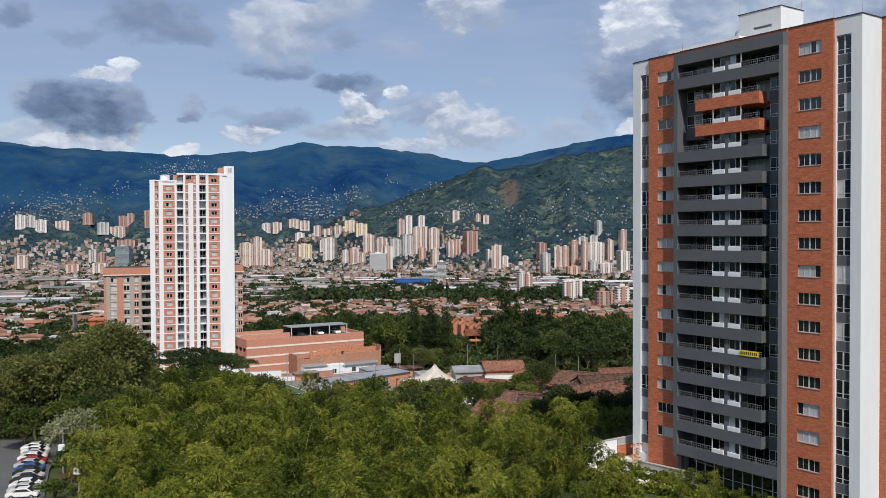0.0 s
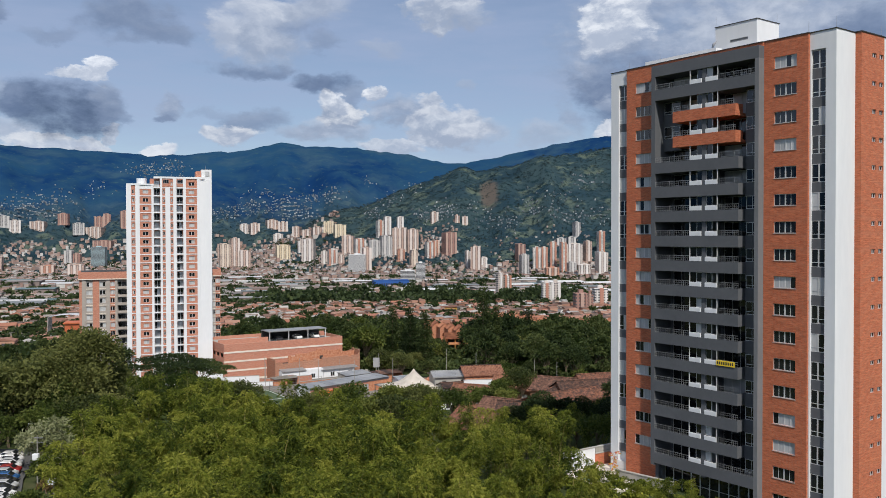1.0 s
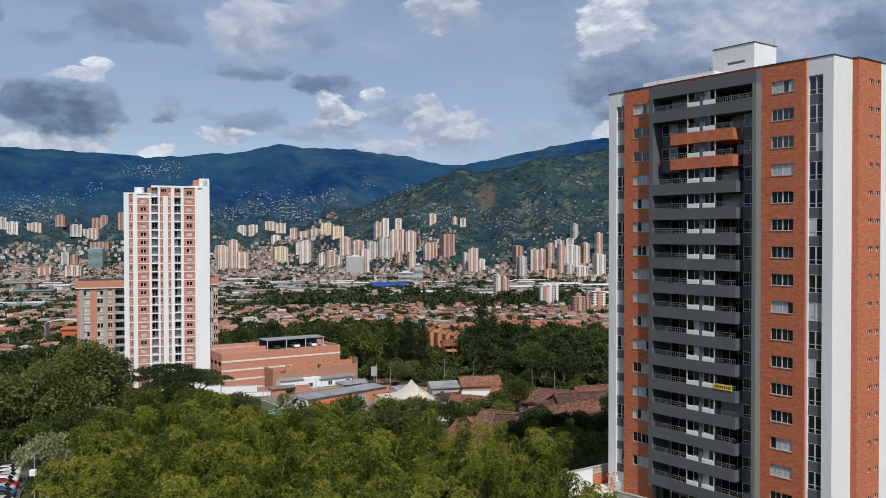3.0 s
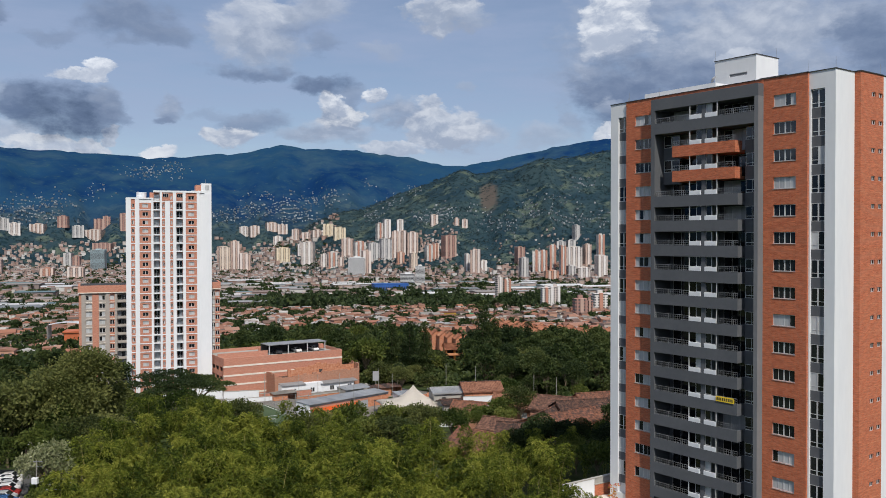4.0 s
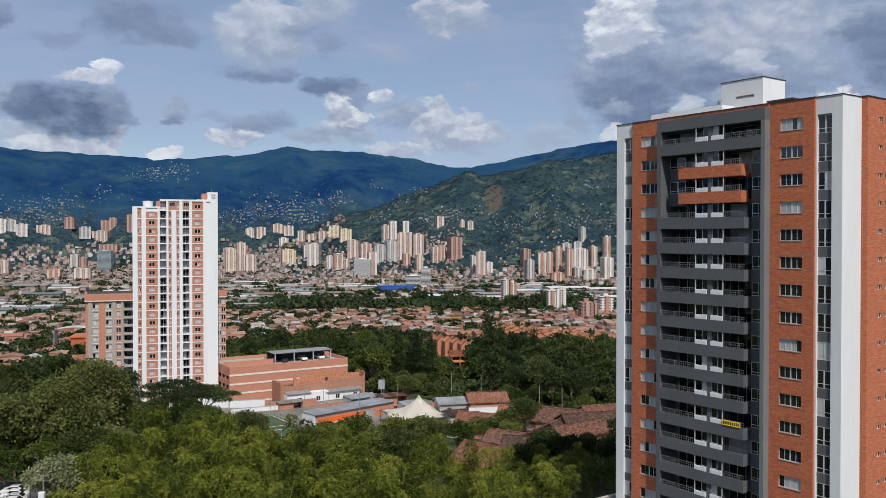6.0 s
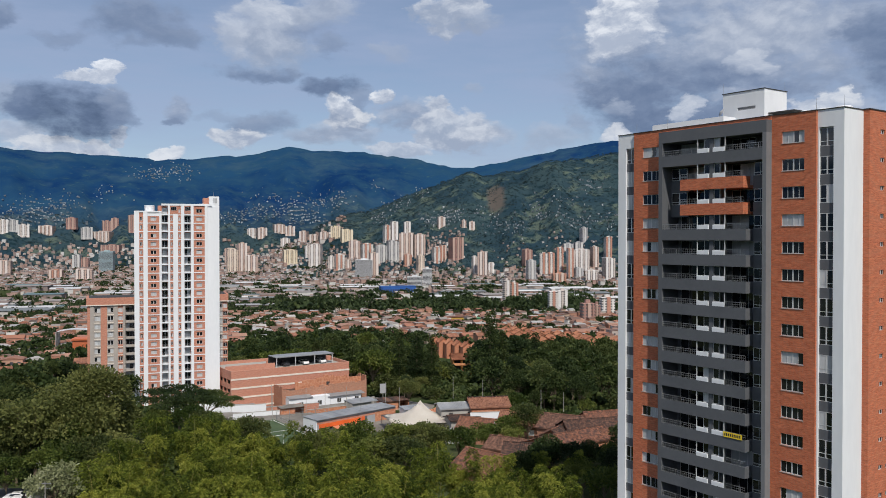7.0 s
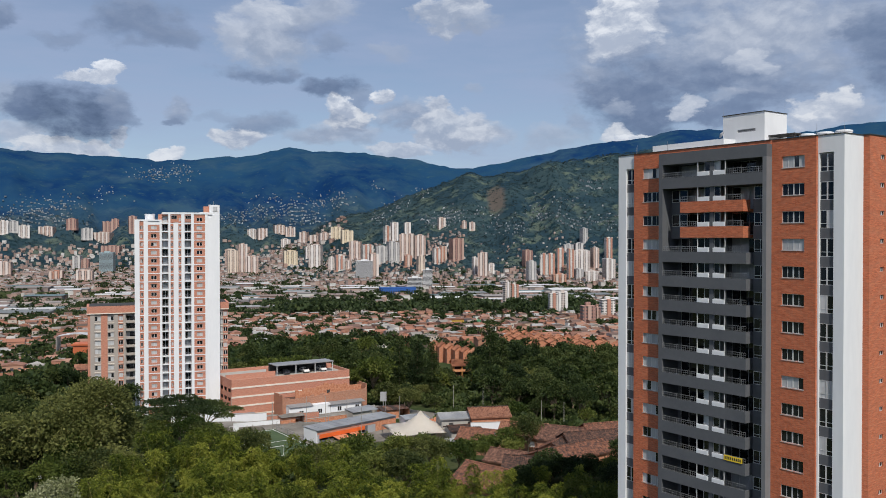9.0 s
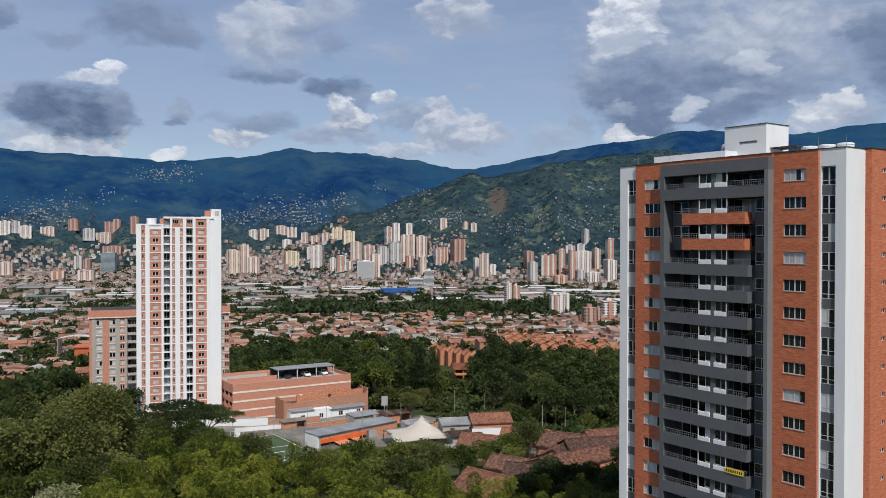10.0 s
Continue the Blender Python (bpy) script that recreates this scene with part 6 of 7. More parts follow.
for a in ((-29.5, 222.5, -12.9, 40, 9.6, 4.0, 2.6, "concrete", "metal_roof", "grey lean-to shed with loose zinc sheets"), (-22.0, 226.0, -12.9, 30, 8.0, 3.6, 2.4, "brick_worn", "tile_dark", "brick lean-to with dark roof tiles"),
          (-46.0, 211.0, -10.95, 34, 6.4, 2.4, 1.6, "brick_worn", "dirt", "low brick lean-to under grey roof sheets"), (-62.0, 217.0, -12.9, 20, 8.0, 3.0, 2.2, "white", "metal_roof", "whitewashed lean-to with zinc roof sheets"), (-14.5, 205.5, -11, 24, 6.4, 3.4, 2.6, "white", "metal_roof", "small whitewashed shed with zinc roof sheets")):
    yard_shed(*a)
for x, y, rot, w, top, mat, label in ((-44.0, 216.0, 34, 17.0, -11.2, "brick_worn", "low bare brick yard wall"), (-36.0, 213.5, 36, 14.0, -11.3, "concrete", "low grey concrete yard wall"), (-57.0, 207.0, 24, 12.0, -9.9, "white", "low whitewashed wall beside the pitch")):
    yard_wall(x, y, rot, w, top, -14, mat, label)
rubble(-6.4, 203.5, -8.9, 130, 3.4)

# ---- pool yard beside the brick tower ----
yard_wall(11.9, 94.3, 36, 4.75, 2.45, -4, "white", "white garden wall beside a pool terrace")
yard_wall(15.75, 97.1, 36, 3.0, 1.7, -4, "brick", "low brick garden wall")
yard_wall(15.85, 97.35, 36, 3.0, 2.4, -4, "concrete", "grey concrete garden wall")
sheet("pool_terrace", [(11.8, 94.1), (13.5, 89.8), (18.2, 86.8), (20.5, 90.4), (17.2, 95.6), (17.8, 98.2), (15.7, 97.0)], 0.42, "canvas", "pale paved pool terrace", "pavement", 2.5)
M["pool"] = material("pool_water", [(0.08, 0.30, 0.30), (0.14, 0.40, 0.38)], scale=2, rough=0.08)
sheet("pool", [(12.9, 92.9), (13.9, 90.6), (15.6, 91.6), (14.6, 94.0)], 0.45, "pool", "small turquoise swimming pool", "pool", 0.3)
gp = A_POSE @ Vector((-20.9, -2.2, 0))
yard_wall(gp.x, gp.y, -52.79 + 8, 7.0, 1.2, -4, "concrete", "grey concrete garden wall before the tower")
bp = A_POSE
ban = thing("banner", bp @ pose(-8.98, -0.90, 14.02), "yellow sale banner on a balcony rail", "banner")
part("cloth", boxes((0, 2.1, -0.02, 0.0, 0, 0.52)), "yellow", ban)
for i in range(9):
    part("bar", boxes((0.12 + 0.21 * i, 0.25 + 0.21 * i, -0.026, -0.02, 0.12, 0.40)), "black", ban)

# ---- the town ----
def palette(name, tones, rough=0.85, noise_scale=0.2):
    """One flat tone per piece out of a palette, with weathering over it."""
    mat = material(name, [(0.75, 0.75, 0.75), (1.0, 1.0, 1.0)], scale=1 / noise_scale, rough=rough, spread=0.5)
    nt = mat.node_tree
    N, L = nt.nodes.new, nt.links.new
    bsdf = nt.nodes["Principled BSDF"]
    old = bsdf.inputs["Base Color"].links[0].from_socket
    ramp = N("ShaderNodeValToRGB")
    ramp.color_ramp.interpolation = "CONSTANT"
    els = ramp.color_ramp.elements
    while len(els) < len(tones):
        els.new(0.5)
    for k, c in enumerate(tones):
        els[k].position, els[k].color = k / len(tones), (*c, 1)
    L(N("ShaderNodeNewGeometry").outputs["Random Per Island"], ramp.inputs[0])
    mx = N("ShaderNodeMix")
    mx.data_type, mx.blend_type = "RGBA", "MULTIPLY"
    mx.inputs[0].default_value = 1.0
    L(ramp.outputs[0], mx.inputs[6]), L(old, mx.inputs[7]), L(mx.outputs[2], bsdf.inputs["Base Color"])
    return mat


M["tower_glass"] = material("tower_windows", [(0.035, 0.04, 0.05), (0.10, 0.10, 0.11)], scale=6, rough=0.35, rnd=0.5)
M["town_wall"] = palette("town_walls", [(0.70, 0.68, 0.64), (0.30, 0.14, 0.09), (0.46, 0.40, 0.36), (0.40, 0.19, 0.13), (0.36, 0.16, 0.10), (0.48, 0.28, 0.20), (0.55, 0.48, 0.42), (0.44, 0.22, 0.15), (0.62, 0.60, 0.57), (0.38, 0.20, 0.14), (0.50, 0.36, 0.28)])
M["town_roof"] = palette("town_roofs", [(0.12, 0.085, 0.07), (0.34, 0.15, 0.095), (0.33, 0.33, 0.33), (0.27, 0.13, 0.088), (0.19, 0.095, 0.068), (0.32, 0.17, 0.12), (0.26, 0.24, 0.22), (0.29, 0.145, 0.10), (0.16, 0.10, 0.08), (0.35, 0.20, 0.145), (0.42, 0.40, 0.38), (0.22, 0.12, 0.085)])
# town tones with less saturation: distance haze worked into the far palettes
M["far_wall_hazed"] = palette("hazed_far_walls", [(0.38, 0.26, 0.22), (0.30, 0.20, 0.17), (0.46, 0.38, 0.35), (0.52, 0.49, 0.47), (0.40, 0.29, 0.25), (0.58, 0.57, 0.56), (0.26, 0.21, 0.20), (0.42, 0.33, 0.29)])
M["far_roof_hazed"] = palette("hazed_far_roofs", [(0.27, 0.16, 0.125), (0.20, 0.135, 0.11), (0.31, 0.21, 0.175), (0.25, 0.25, 0.25), (0.17, 0.15, 0.14), (0.42, 0.41, 0.40), (0.29, 0.18, 0.145)])
M["shed_roof"] = palette("shed_roofs", [(0.30, 0.31, 0.32), (0.50, 0.51, 0.52), (0.22, 0.17, 0.15), (0.27, 0.25, 0.24), (0.60, 0.61, 0.62), (0.17, 0.19, 0.20), (0.33, 0.28, 0.25), (0.13, 0.20, 0.22)])
# blue-grey instead of plaster tones: the haze before the slopes is painted in
M["hill_house_hazed"] = palette("hazed_hill_houses", [(0.17, 0.20, 0.23), (0.10, 0.125, 0.15), (0.40, 0.43, 0.46), (0.09, 0.115, 0.14), (0.13, 0.155, 0.18), (0.24, 0.27, 0.30)])


def scattered(name, spots, mats, label, category, skirt=6.0, glazed=False):
    """Many far buildings in one mesh: each a body with a low pitched roof. spots: x, y, z, width, depth, height, turn, rise."""
    V, F, MI = [], [], []
    for x, y, z, w, d, h, rot, rise in spots:
        c, s = math.cos(rot), math.sin(rot)
        o = len(V)
        for lx, ly, lz in ((-w, -d, -skirt), (w, -d, -skirt), (w, d, -skirt), (-w, d, -skirt), (-w, -d, h), (w, -d, h), (w, d, h), (-w, d, h)):
            V.append((x + (lx * c - ly * s) / 2, y + (lx * s + ly * c) / 2, z + lz))
        for q in ((0, 1, 5, 4), (1, 2, 6, 5), (2, 3, 7, 6), (3, 0, 4, 7)):
            F.append([o + i for i in q]), MI.append(0)
        if glazed:
            # a few dark windows and doors on the walls that face the valley
            for face in (0, 1):
                span = w if face == 0 else d
                for col in range(max(1, int(span / 2.7))):
                    u = -span / 2 + (col + 0.5) * span / max(1, int(span / 2.7))
                    for row in range(max(1, int(h / 2.7))):
                        if town.random() < 0.3:
                            continue
                        o = len(V)
                        z0 = row * 2.7 + 0.9
                        for du, dz in ((-0.6, 0), (0.6, 0), (0.6, 1.25), (-0.6, 1.25)):
                            lx, ly = (u + du, -d / 2 - 0.05) if face == 0 else ((w / 2 + 0.05) * (1 if c > 0 else -1), u + du)
                            V.append((x + lx * c - ly * s, y + lx * s + ly * c, z + z0 + dz))
                        F.append([o, o + 1, o + 2, o + 3]), MI.append(2)
        o = len(V)
        e = 1.06
        for lx, ly, lz in ((-w * e, -d * e, h - 0.1), (w * e, -d * e, h - 0.1), (w * e, d * e, h - 0.1), (-w * e, d * e, h - 0.1), (-w * e, 0, h + rise), (w * e, 0, h + rise)):
            V.append((x + (lx * c - ly * s) / 2, y + (lx * s + ly * c) / 2, z + lz))
        for q in ((0, 1, 5, 4), (2, 3, 4, 5), (1, 2, 5), (3, 0, 4), (3, 2, 1, 0)):
            F.append([o + i for i in q]), MI.append(1)
    me = bpy.data.meshes.new(name)
    me.from_pydata(V, [], F)
    for m in mats:
        me.materials.append(M[m])
    me.polygons.foreach_set("material_index", MI)
    return tagged(new(name, me), label, category, kind="stuff")


town = random.Random(21)


def polar(az, d):
    return d * math.sin(radians(az)), d * math.cos(radians(az))


def spread(n, a0, a1, d0, d1, size, height, rise, power=1.0):
    out = []
    for i in range(n):
        az, d = town.uniform(a0, a1), d0 + (d1 - d0) * town.random() ** power
        x, y = polar(az, d)
        w = town.uniform(*size)
        out.append((x, y, ground_z(x, y), w, w * town.uniform(0.6, 1.3), town.uniform(*height), radians(town.choice((20, 20, 28, 110, 115)) + town.uniform(-5, 5)), town.uniform(*rise)))
    return out


M["brick_row"] = brick_material("row_house_brick", (0.40, 0.14, 0.07), (0.50, 0.20, 0.11), (0.45, 0.28, 0.20))
# houses that stand near enough to be told apart
KINDS = []
for i, (w, d, h, rise, wall, roof, flat) in enumerate(((7, 9, 5.2, 1.6, "brick_old", "tile_town", False), (8, 8, 5.2, 1.4, "brick_b", "tile_town", False), (6, 9, 7.8, 1.2, "brick_old", "tile_town", False), (7, 8, 5.2, 0, "white", "concrete", True),
                                                       (9, 8, 5.4, 1.8, "canvas", "tile_town", False), (6, 8, 7.8, 0, "brick_old", "concrete", True))):
    KINDS.append(house_model(w, d, h, rise, wall, roof, ("two-storey brick town house under a clay tile roof", "salmon brick town house under a clay tile roof", "narrow three-storey brick house with a tile roof", "white flat-roofed town house",
                                                         "pale town house under a clay tile roof", "bare brick house with a flat concrete roof")[i], "town_house", "town houses", tiles=0.9, flat=flat, simple=True))
for i in range(66):
    az, d = town.uniform(-13.5, 12.5), town.uniform(500, 820)
    x, y = polar(az, d)
    stand(town.choice(KINDS), x, y, town.choice((20, 24, 110)) + town.uniform(-5, 5))
for i in range(42):
    az, d = town.uniform(-30, -18.5), town.uniform(330, 620)
    x, y = polar(az, d)
    stand(town.choice(KINDS), x, y, town.choice((20, 24, 110)) + town.uniform(-5, 5))
# terraces of orange row houses
ROW = house_model(6.5, 9, 7.4, 2.2, "brick_row", "tile_orange", "orange row house with a pitched clay roof", "row_house", "orange row houses", tiles=0.7, simple=True)
TERRACE = house_model(6.8, 5.0, 7.2, 1.9, "brick_row", "tile_orange", "narrow orange terraced house with a gabled clay roof", "row_house", "orange row houses", tiles=0.7, simple=True)
for k in range(6):
    stand(TERRACE, -15.0 + 4.0 * k, 434 - 6.3 * k, 102, -26.0)
for n, x0, y0, z0, rot in ((10, 26, 520, -33, 12), (11, 30, 556, -36, 12), (12, 30, 600, -39, 12), (9, 34, 640, -42, 12), (6, 38, 430, -25, 15), (5, 72, 395, -22, 15)):
    for k in range(n):
        c, s = math.cos(radians(rot)), math.sin(radians(rot))
        stand(ROW, x0 + 6.7 * k * c, y0 + 6.7 * k * s, rot + 90, z0 - 0.35 * k)


def balcony_house(x, y, z, rot):
    """A narrow ochre house of three storeys with open balconies under a clay roof."""
    t = thing("balcony_house", pose(x, y, z, 0, 0, rot), "ochre and orange three-storey house with open balconies", "house")
    M["ochre"] = material("ochre_render", [(0.50, 0.24, 0.06), (0.60, 0.32, 0.10)], scale=3, rough=0.85)
    part("wall", boxes((-3.6, 3.6, 0, 7, -4, 6.6)), "ochre", t)
    for k in range(3):
        f = 2.3 * k - 0.4
        part("balcony", boxes((-3.5, 3.5, -1.3, 0, f, f + 0.16), (-3.5, 3.5, -1.3, -1.2, f + 0.16, f + 0.85)), "orange_pale" if k else "white", t)
        for u in (-2.9, 0.3):
            # a near-black box replaces each doorway, its shade given as colour
            part("opening", boxes((u, u + 2.4, -0.06, 0.1, f + 0.2, f + 1.95)), "dark", t)
        for u in (-3.5, -0.2, 3.3):
            part("post", boxes((u, u + 0.22, -1.28, -1.1, f + 0.85, f + 2.3)), "ochre", t)
    for s in (-1, 1):
        bm = bmesh.new()
        ye = 3.2 + s * 5.0
        q = [bm.verts.new(p) for p in ((-4.1, ye, 6.3), (4.1, ye, 6.3), (4.1, 3.2, 8.3), (-4.1, 3.2, 8.3))]
        bm.faces.new(q if s < 0 else q[::-1])
        bmesh.ops.solidify(bm, geom=bm.faces[:], thickness=0.22)
        part("roof_slope", bm, "tile_orange", t)


M["orange_pale"] = material("apricot_render", [(0.52, 0.22, 0.10), (0.62, 0.30, 0.16)], scale=3, rough=0.85)
balcony_house(-0.9, 319, -18.6, 8)

scattered("town_houses", spread(190, -17.5, -13.5, 520, 1120, (5, 10), (4.5, 9), (0.15, 1.7)) + spread(1150, -14, 13, 560, 1120, (5, 10), (4, 10), (0.15, 1.8)) + spread(950, -31, -17, 380, 1300, (5, 10.5), (4, 9), (0.15, 1.7)), ("town_wall", "town_roof", "tower_glass"), "dense low brick town houses with clay roofs", "houses", glazed=True)
scattered("valley_houses", spread(900, -31, 14, 1300, 2300, (8, 16), (5, 10), (0.2, 1.5)) + spread(900, -31, -8, 3050, 3450, (8, 14), (5, 12), (0.2, 1.5)) + spread(3000, -31, -12, 2350, 3150, (7, 13), (5, 11), (0.2, 1.5), 0.8) + spread(900, -12, 14, 2350, 2640, (8, 16), (5, 14), (0.2, 1.5)) + spread(620, -12, 0, 2640, 3000, (5, 9), (4, 7), (0.2, 1.5)) + spread(150, 0, 14, 2640, 2860, (4, 7), (3, 4.5), (0.2, 1.2)), ("far_wall_hazed", "far_roof_hazed"), "far low houses of brick and plaster", "houses", 2.5)
sheds = spread(60, -13, 13.5, 1500, 2250, (35, 95), (7, 11), (0.6, 2.5)) + spread(50, -31, -13, 1250, 2450, (35, 90), (7, 12), (0.6, 2.5))
scattered("warehouses", [(x, y, z, w, d * 0.6, h, radians(12) + r * 0.05, rise) for x, y, z, w, d, h, r, rise in sheds if not (-7 < math.degrees(math.atan2(x, y)) < -2.5 and y < 1850)], ("far_wall_hazed", "shed_roof"), "long pale warehouse roofs on the valley floor", "warehouses")
# clusters of houses up the slopes: azimuth, height angle, how many, spread
@functools.lru_cache(None)
def slope_profile(tenth):
    """Points up the slope along one azimuth, given in tenths of a degree."""
    rows = []
    for d in range(2500, 4700, 25):
        x, y = polar(tenth / 10, d)
        rows.append((x, y, ground_z(x, y), d))
    return rows


def slope_point(az, el):
    k = math.tan(radians(el))
    for x, y, z, d in slope_profile(round(az * 10)):
        if z >= 37 + d * k:
            a = town.uniform(-6, 6)
            return x + a, y, z
    return None


hill = []
VILLAGES = [(-20.0, 3.93, 60, 0.9), (-18.6, 4.2, 36, 0.7), (-27.8, 1.6, 60, 1.2), (-25.6, 1.95, 50, 1.1), (-23.3, 2.7, 14, 1.0), (-28.4, 0.8, 50, 1.2), (-26.2, 0.95, 60, 1.2), (-14.7, 1.3, 60, 1.0), (-12.1, 1.5, 70, 1.2), (-9.9, 2.1, 50, 1.0),
            (-8.8, 2.6, 30, 0.7), (-12.8, 2.4, 30, 1.2), (-10.6, 1.2, 60, 1.0), (-5.7, 1.2, 26, 0.6), (-1.9, 1.0, 70, 0.7), (-0.8, 1.35, 50, 0.6), (-3.1, 2.9, 12, 0.5), (-4.6, 2.1, 24, 0.7), (3.0, 0.5, 40, 1.0), (8.3, 3.2, 24, 0.7), (5.3, 1.5, 36, 0.9), (10.1, 0.9, 40, 0.9), (-6.1, 3.3, 8, 0.3), (1.2, 1.4, 16, 1.0), (6.5, 2.4, 20, 1.2), (7.5, 0.8, 40, 0.8)]
for az, el, n, wide in VILLAGES:
    for k in range(int(n * 1.7)):
        e = max(-0.4, el + town.gauss(0, 0.16 + 0.12 * wide) )
        q = slope_point(az + town.gauss(0, wide * 0.8), e)
        if q:
            w = town.uniform(2.0, 4.6) if az < -7 else town.uniform(1.6, 3.4)
            hill.append((*q, w * town.uniform(1.0, 2.0), w, town.uniform(2.5, 4.5), town.uniform(-0.5, 0.5), 0.8))
scattered("hillside_houses", hill, ("hill_house_hazed", "hill_house_hazed"), "scattered pale houses on the mountain slopes", "houses", 1.5)
for name, x, y, w, d, h, roof, label in (("blue_hall", -145, 1830, 76, 28, 19, "blue_roof", "long bright blue warehouse among trees"), ("green_hall", 22, 905, 22, 14, 6, "green_roof", "hall with a green sheet roof"), ("yellow_house", -9, 850, 20, 12, 9, "yellow_wall", "yellow three-storey house in the town"),
                                         ("long_hall", -470, 2050, 130, 18, 10, "shed_white", "long low white hall"), ("orange_hall", -178, 395, 11, 9, 13, "orange_wall", "tall orange rendered block"), ("white_hall", -262, 640, 34, 20, 9, "shed_white", "white hall with a pale curved roof")):
    tones = {"blue_roof": (0.02, 0.10, 0.36), "green_roof": (0.10, 0.32, 0.17), "yellow_wall": (0.55, 0.34, 0.06), "shed_white": (0.62, 0.63, 0.63), "orange_wall": (0.50, 0.13, 0.05)}
    if roof not in M:
        c = tones[roof]
        M[roof] = material(roof, [tuple(v * 0.85 for v in c), c], scale=8, rough=0.6)
    t = thing(name, pose(x, y, ground_z(x, y), 0, 0, 14), label, "building")
    part("wall", boxes((-w / 2, w / 2, -d / 2, d / 2, -5, h)), roof, t)
    part("roof", boxes((-w / 2 - 0.6, w / 2 + 0.6, -d / 2 - 0.6, d / 2 + 0.6, h, h + 0.7)), "tile" if "house" in name else roof, t)
    for k in range(int(w / 5)):
        # near-black boxes on the wall: inner shade painted, nothing cut out
        part("opening", boxes((-w / 2 + 5 * k + 1.2, -w / 2 + 5 * k + 3.6, -d / 2 - 0.15, -d / 2 + 0.05, h * 0.35, h * 0.7)), "dark", t)

# two small arched white roofs in the left town
for x, y, w, z in ((-206, 445, 19, -17), (-172, 430, 11, -22)):
    t = thing("arched_shelter", pose(x, y, z, 0, 0, 14), "open shelter with a white arched roof", "shelter")
    bm = bmesh.new()
    rows = [[bm.verts.new((-w / 2 + w * i / 10, yy, 2.2 * math.sin(math.pi * (0.15 + 0.7 * i / 10)))) for i in range(11)] for yy in (-5, 5)]
    for i in range(10):
        bm.faces.new((rows[0][i], rows[0][i + 1], rows[1][i + 1], rows[1][i]))
    bmesh.ops.solidify(bm, geom=bm.faces[:], thickness=0.2)
    part("roof", bm, "white", t)
    for xx in (-w / 2, w / 2 - 0.3):
        part("post", boxes((xx, xx + 0.3, -5, 5, -10, 1)), "concrete", t)


# ---- far woods ----
def far_woods(name, spots, mat, label, leaves=26, size=1.0):
    r = np.random.default_rng(77 + len(spots))
    S = np.array(spots)
    n = len(S) * leaves
    b = np.repeat(S, leaves, axis=0)
    u = r.normal(size=(n, 3))
    u /= np.linalg.norm(u, axis=1)[:, None]
    u[:, 2] = np.abs(u[:, 2]) * 1.0 - 0.15
    pts = b[:, :3] + u * (b[:, 3] * r.uniform(0.55, 1.0, n))[:, None] * np.array([1, 1, 0.85]) + np.stack([np.zeros(n), np.zeros(n), b[:, 3] * 0.55], 1)
    d = u + r.normal(size=(n, 3)) * 0.8
    d /= np.linalg.norm(d, axis=1)[:, None]
    side = np.cross(d, r.normal(size=(n, 3)))
    side /= np.linalg.norm(side, axis=1)[:, None] + 1e-9
    ln = (b[:, 3] * size * r.uniform(0.35, 0.75, n))[:, None]
    v = np.stack([pts - d * ln * 0.5, pts + side * ln * 0.42, pts + d * ln * 0.5, pts - side * ln * 0.42], 1).reshape(-1, 3)
    me = bpy.data.meshes.new(name)
    me.from_pydata(v.tolist(), [], np.arange(4 * n).reshape(-1, 4).tolist())
    me.materials.append(M[mat])
    return tagged(new(name, me), label, "trees", kind="stuff")


def tree_spots(n, a0, a1, d0, d1, r0, r1):
    out = []
    for i in range(n):
        az, d = town.uniform(a0, a1), town.uniform(d0, d1)
        x, y = polar(az, d)
        out.append((x, y, ground_z(x, y), town.uniform(r0, r1)))
    return out


def clumped(n, a0, a1, d0, d1, r0, r1):
    """Trees in groups of up to nine, with open streets between."""
    out = []
    while len(out) < n:
        az, d = town.uniform(a0, a1), town.uniform(d0, d1)
        for k in range(town.randint(1, 9)):
            x, y = polar(az + town.gauss(0, 500 / d), d + town.gauss(0, 9))
            out.append((x, y, ground_z(x, y) + town.uniform(1, 4), town.uniform(r0, r1)))
    return out


far_woods("town_trees", clumped(150, -18, -13, 480, 1100, 3.5, 6.5) + clumped(640, -14, 13, 480, 1080, 3.0, 6.5) + clumped(560, -31, -17, 340, 1250, 3.0, 6.5) + tree_spots(180, -31, -20, 300, 420, 4, 6.5) + tree_spots(170, -15.5, -11, 330, 640, 4, 7), "leaf_dark", "leafy trees scattered among town houses", 110, 0.6)
far_woods("undergrowth", tree_spots(520, -15.5, 14, 250, 345, 1.6, 3.4) + tree_spots(300, -31, -19, 180, 330, 1.8, 3.6) + tree_spots(130, -25, -6, 158, 182, 1.5, 2.6) + tree_spots(330, -1.5, 13, 200, 262, 1.6, 3.4), "leaf_dark", "dense green undergrowth beneath the trees", 120, 0.7)
garden = []
for i in range(200):
    q = A_POSE @ Vector((town.uniform(-31, -2), town.uniform(-14, -1.4), 0))
    if math.hypot(q.x - 14.8, q.y - 94.5) > 3.6:
        garden.append((q.x, q.y, ground_z(q.x, q.y) - 0.3, town.uniform(0.5, 1.1)))
far_woods("garden_plants", garden, "bamboo", "dense garden plants at the foot of the tower", 110, 0.7)
flowers = []
for i in range(10):
    q = A_POSE @ Vector((-22.3 + town.uniform(-0.5, 0.5), -0.9 + town.uniform(-0.3, 0.3), 0))
    flowers.append((q.x, q.y, 0.6 + 0.2 * i, town.uniform(0.25, 0.45)))
far_woods("climbing_flowers", flowers, "flower", "red and yellow climbing flowers on the tower's corner", 40, 0.7)
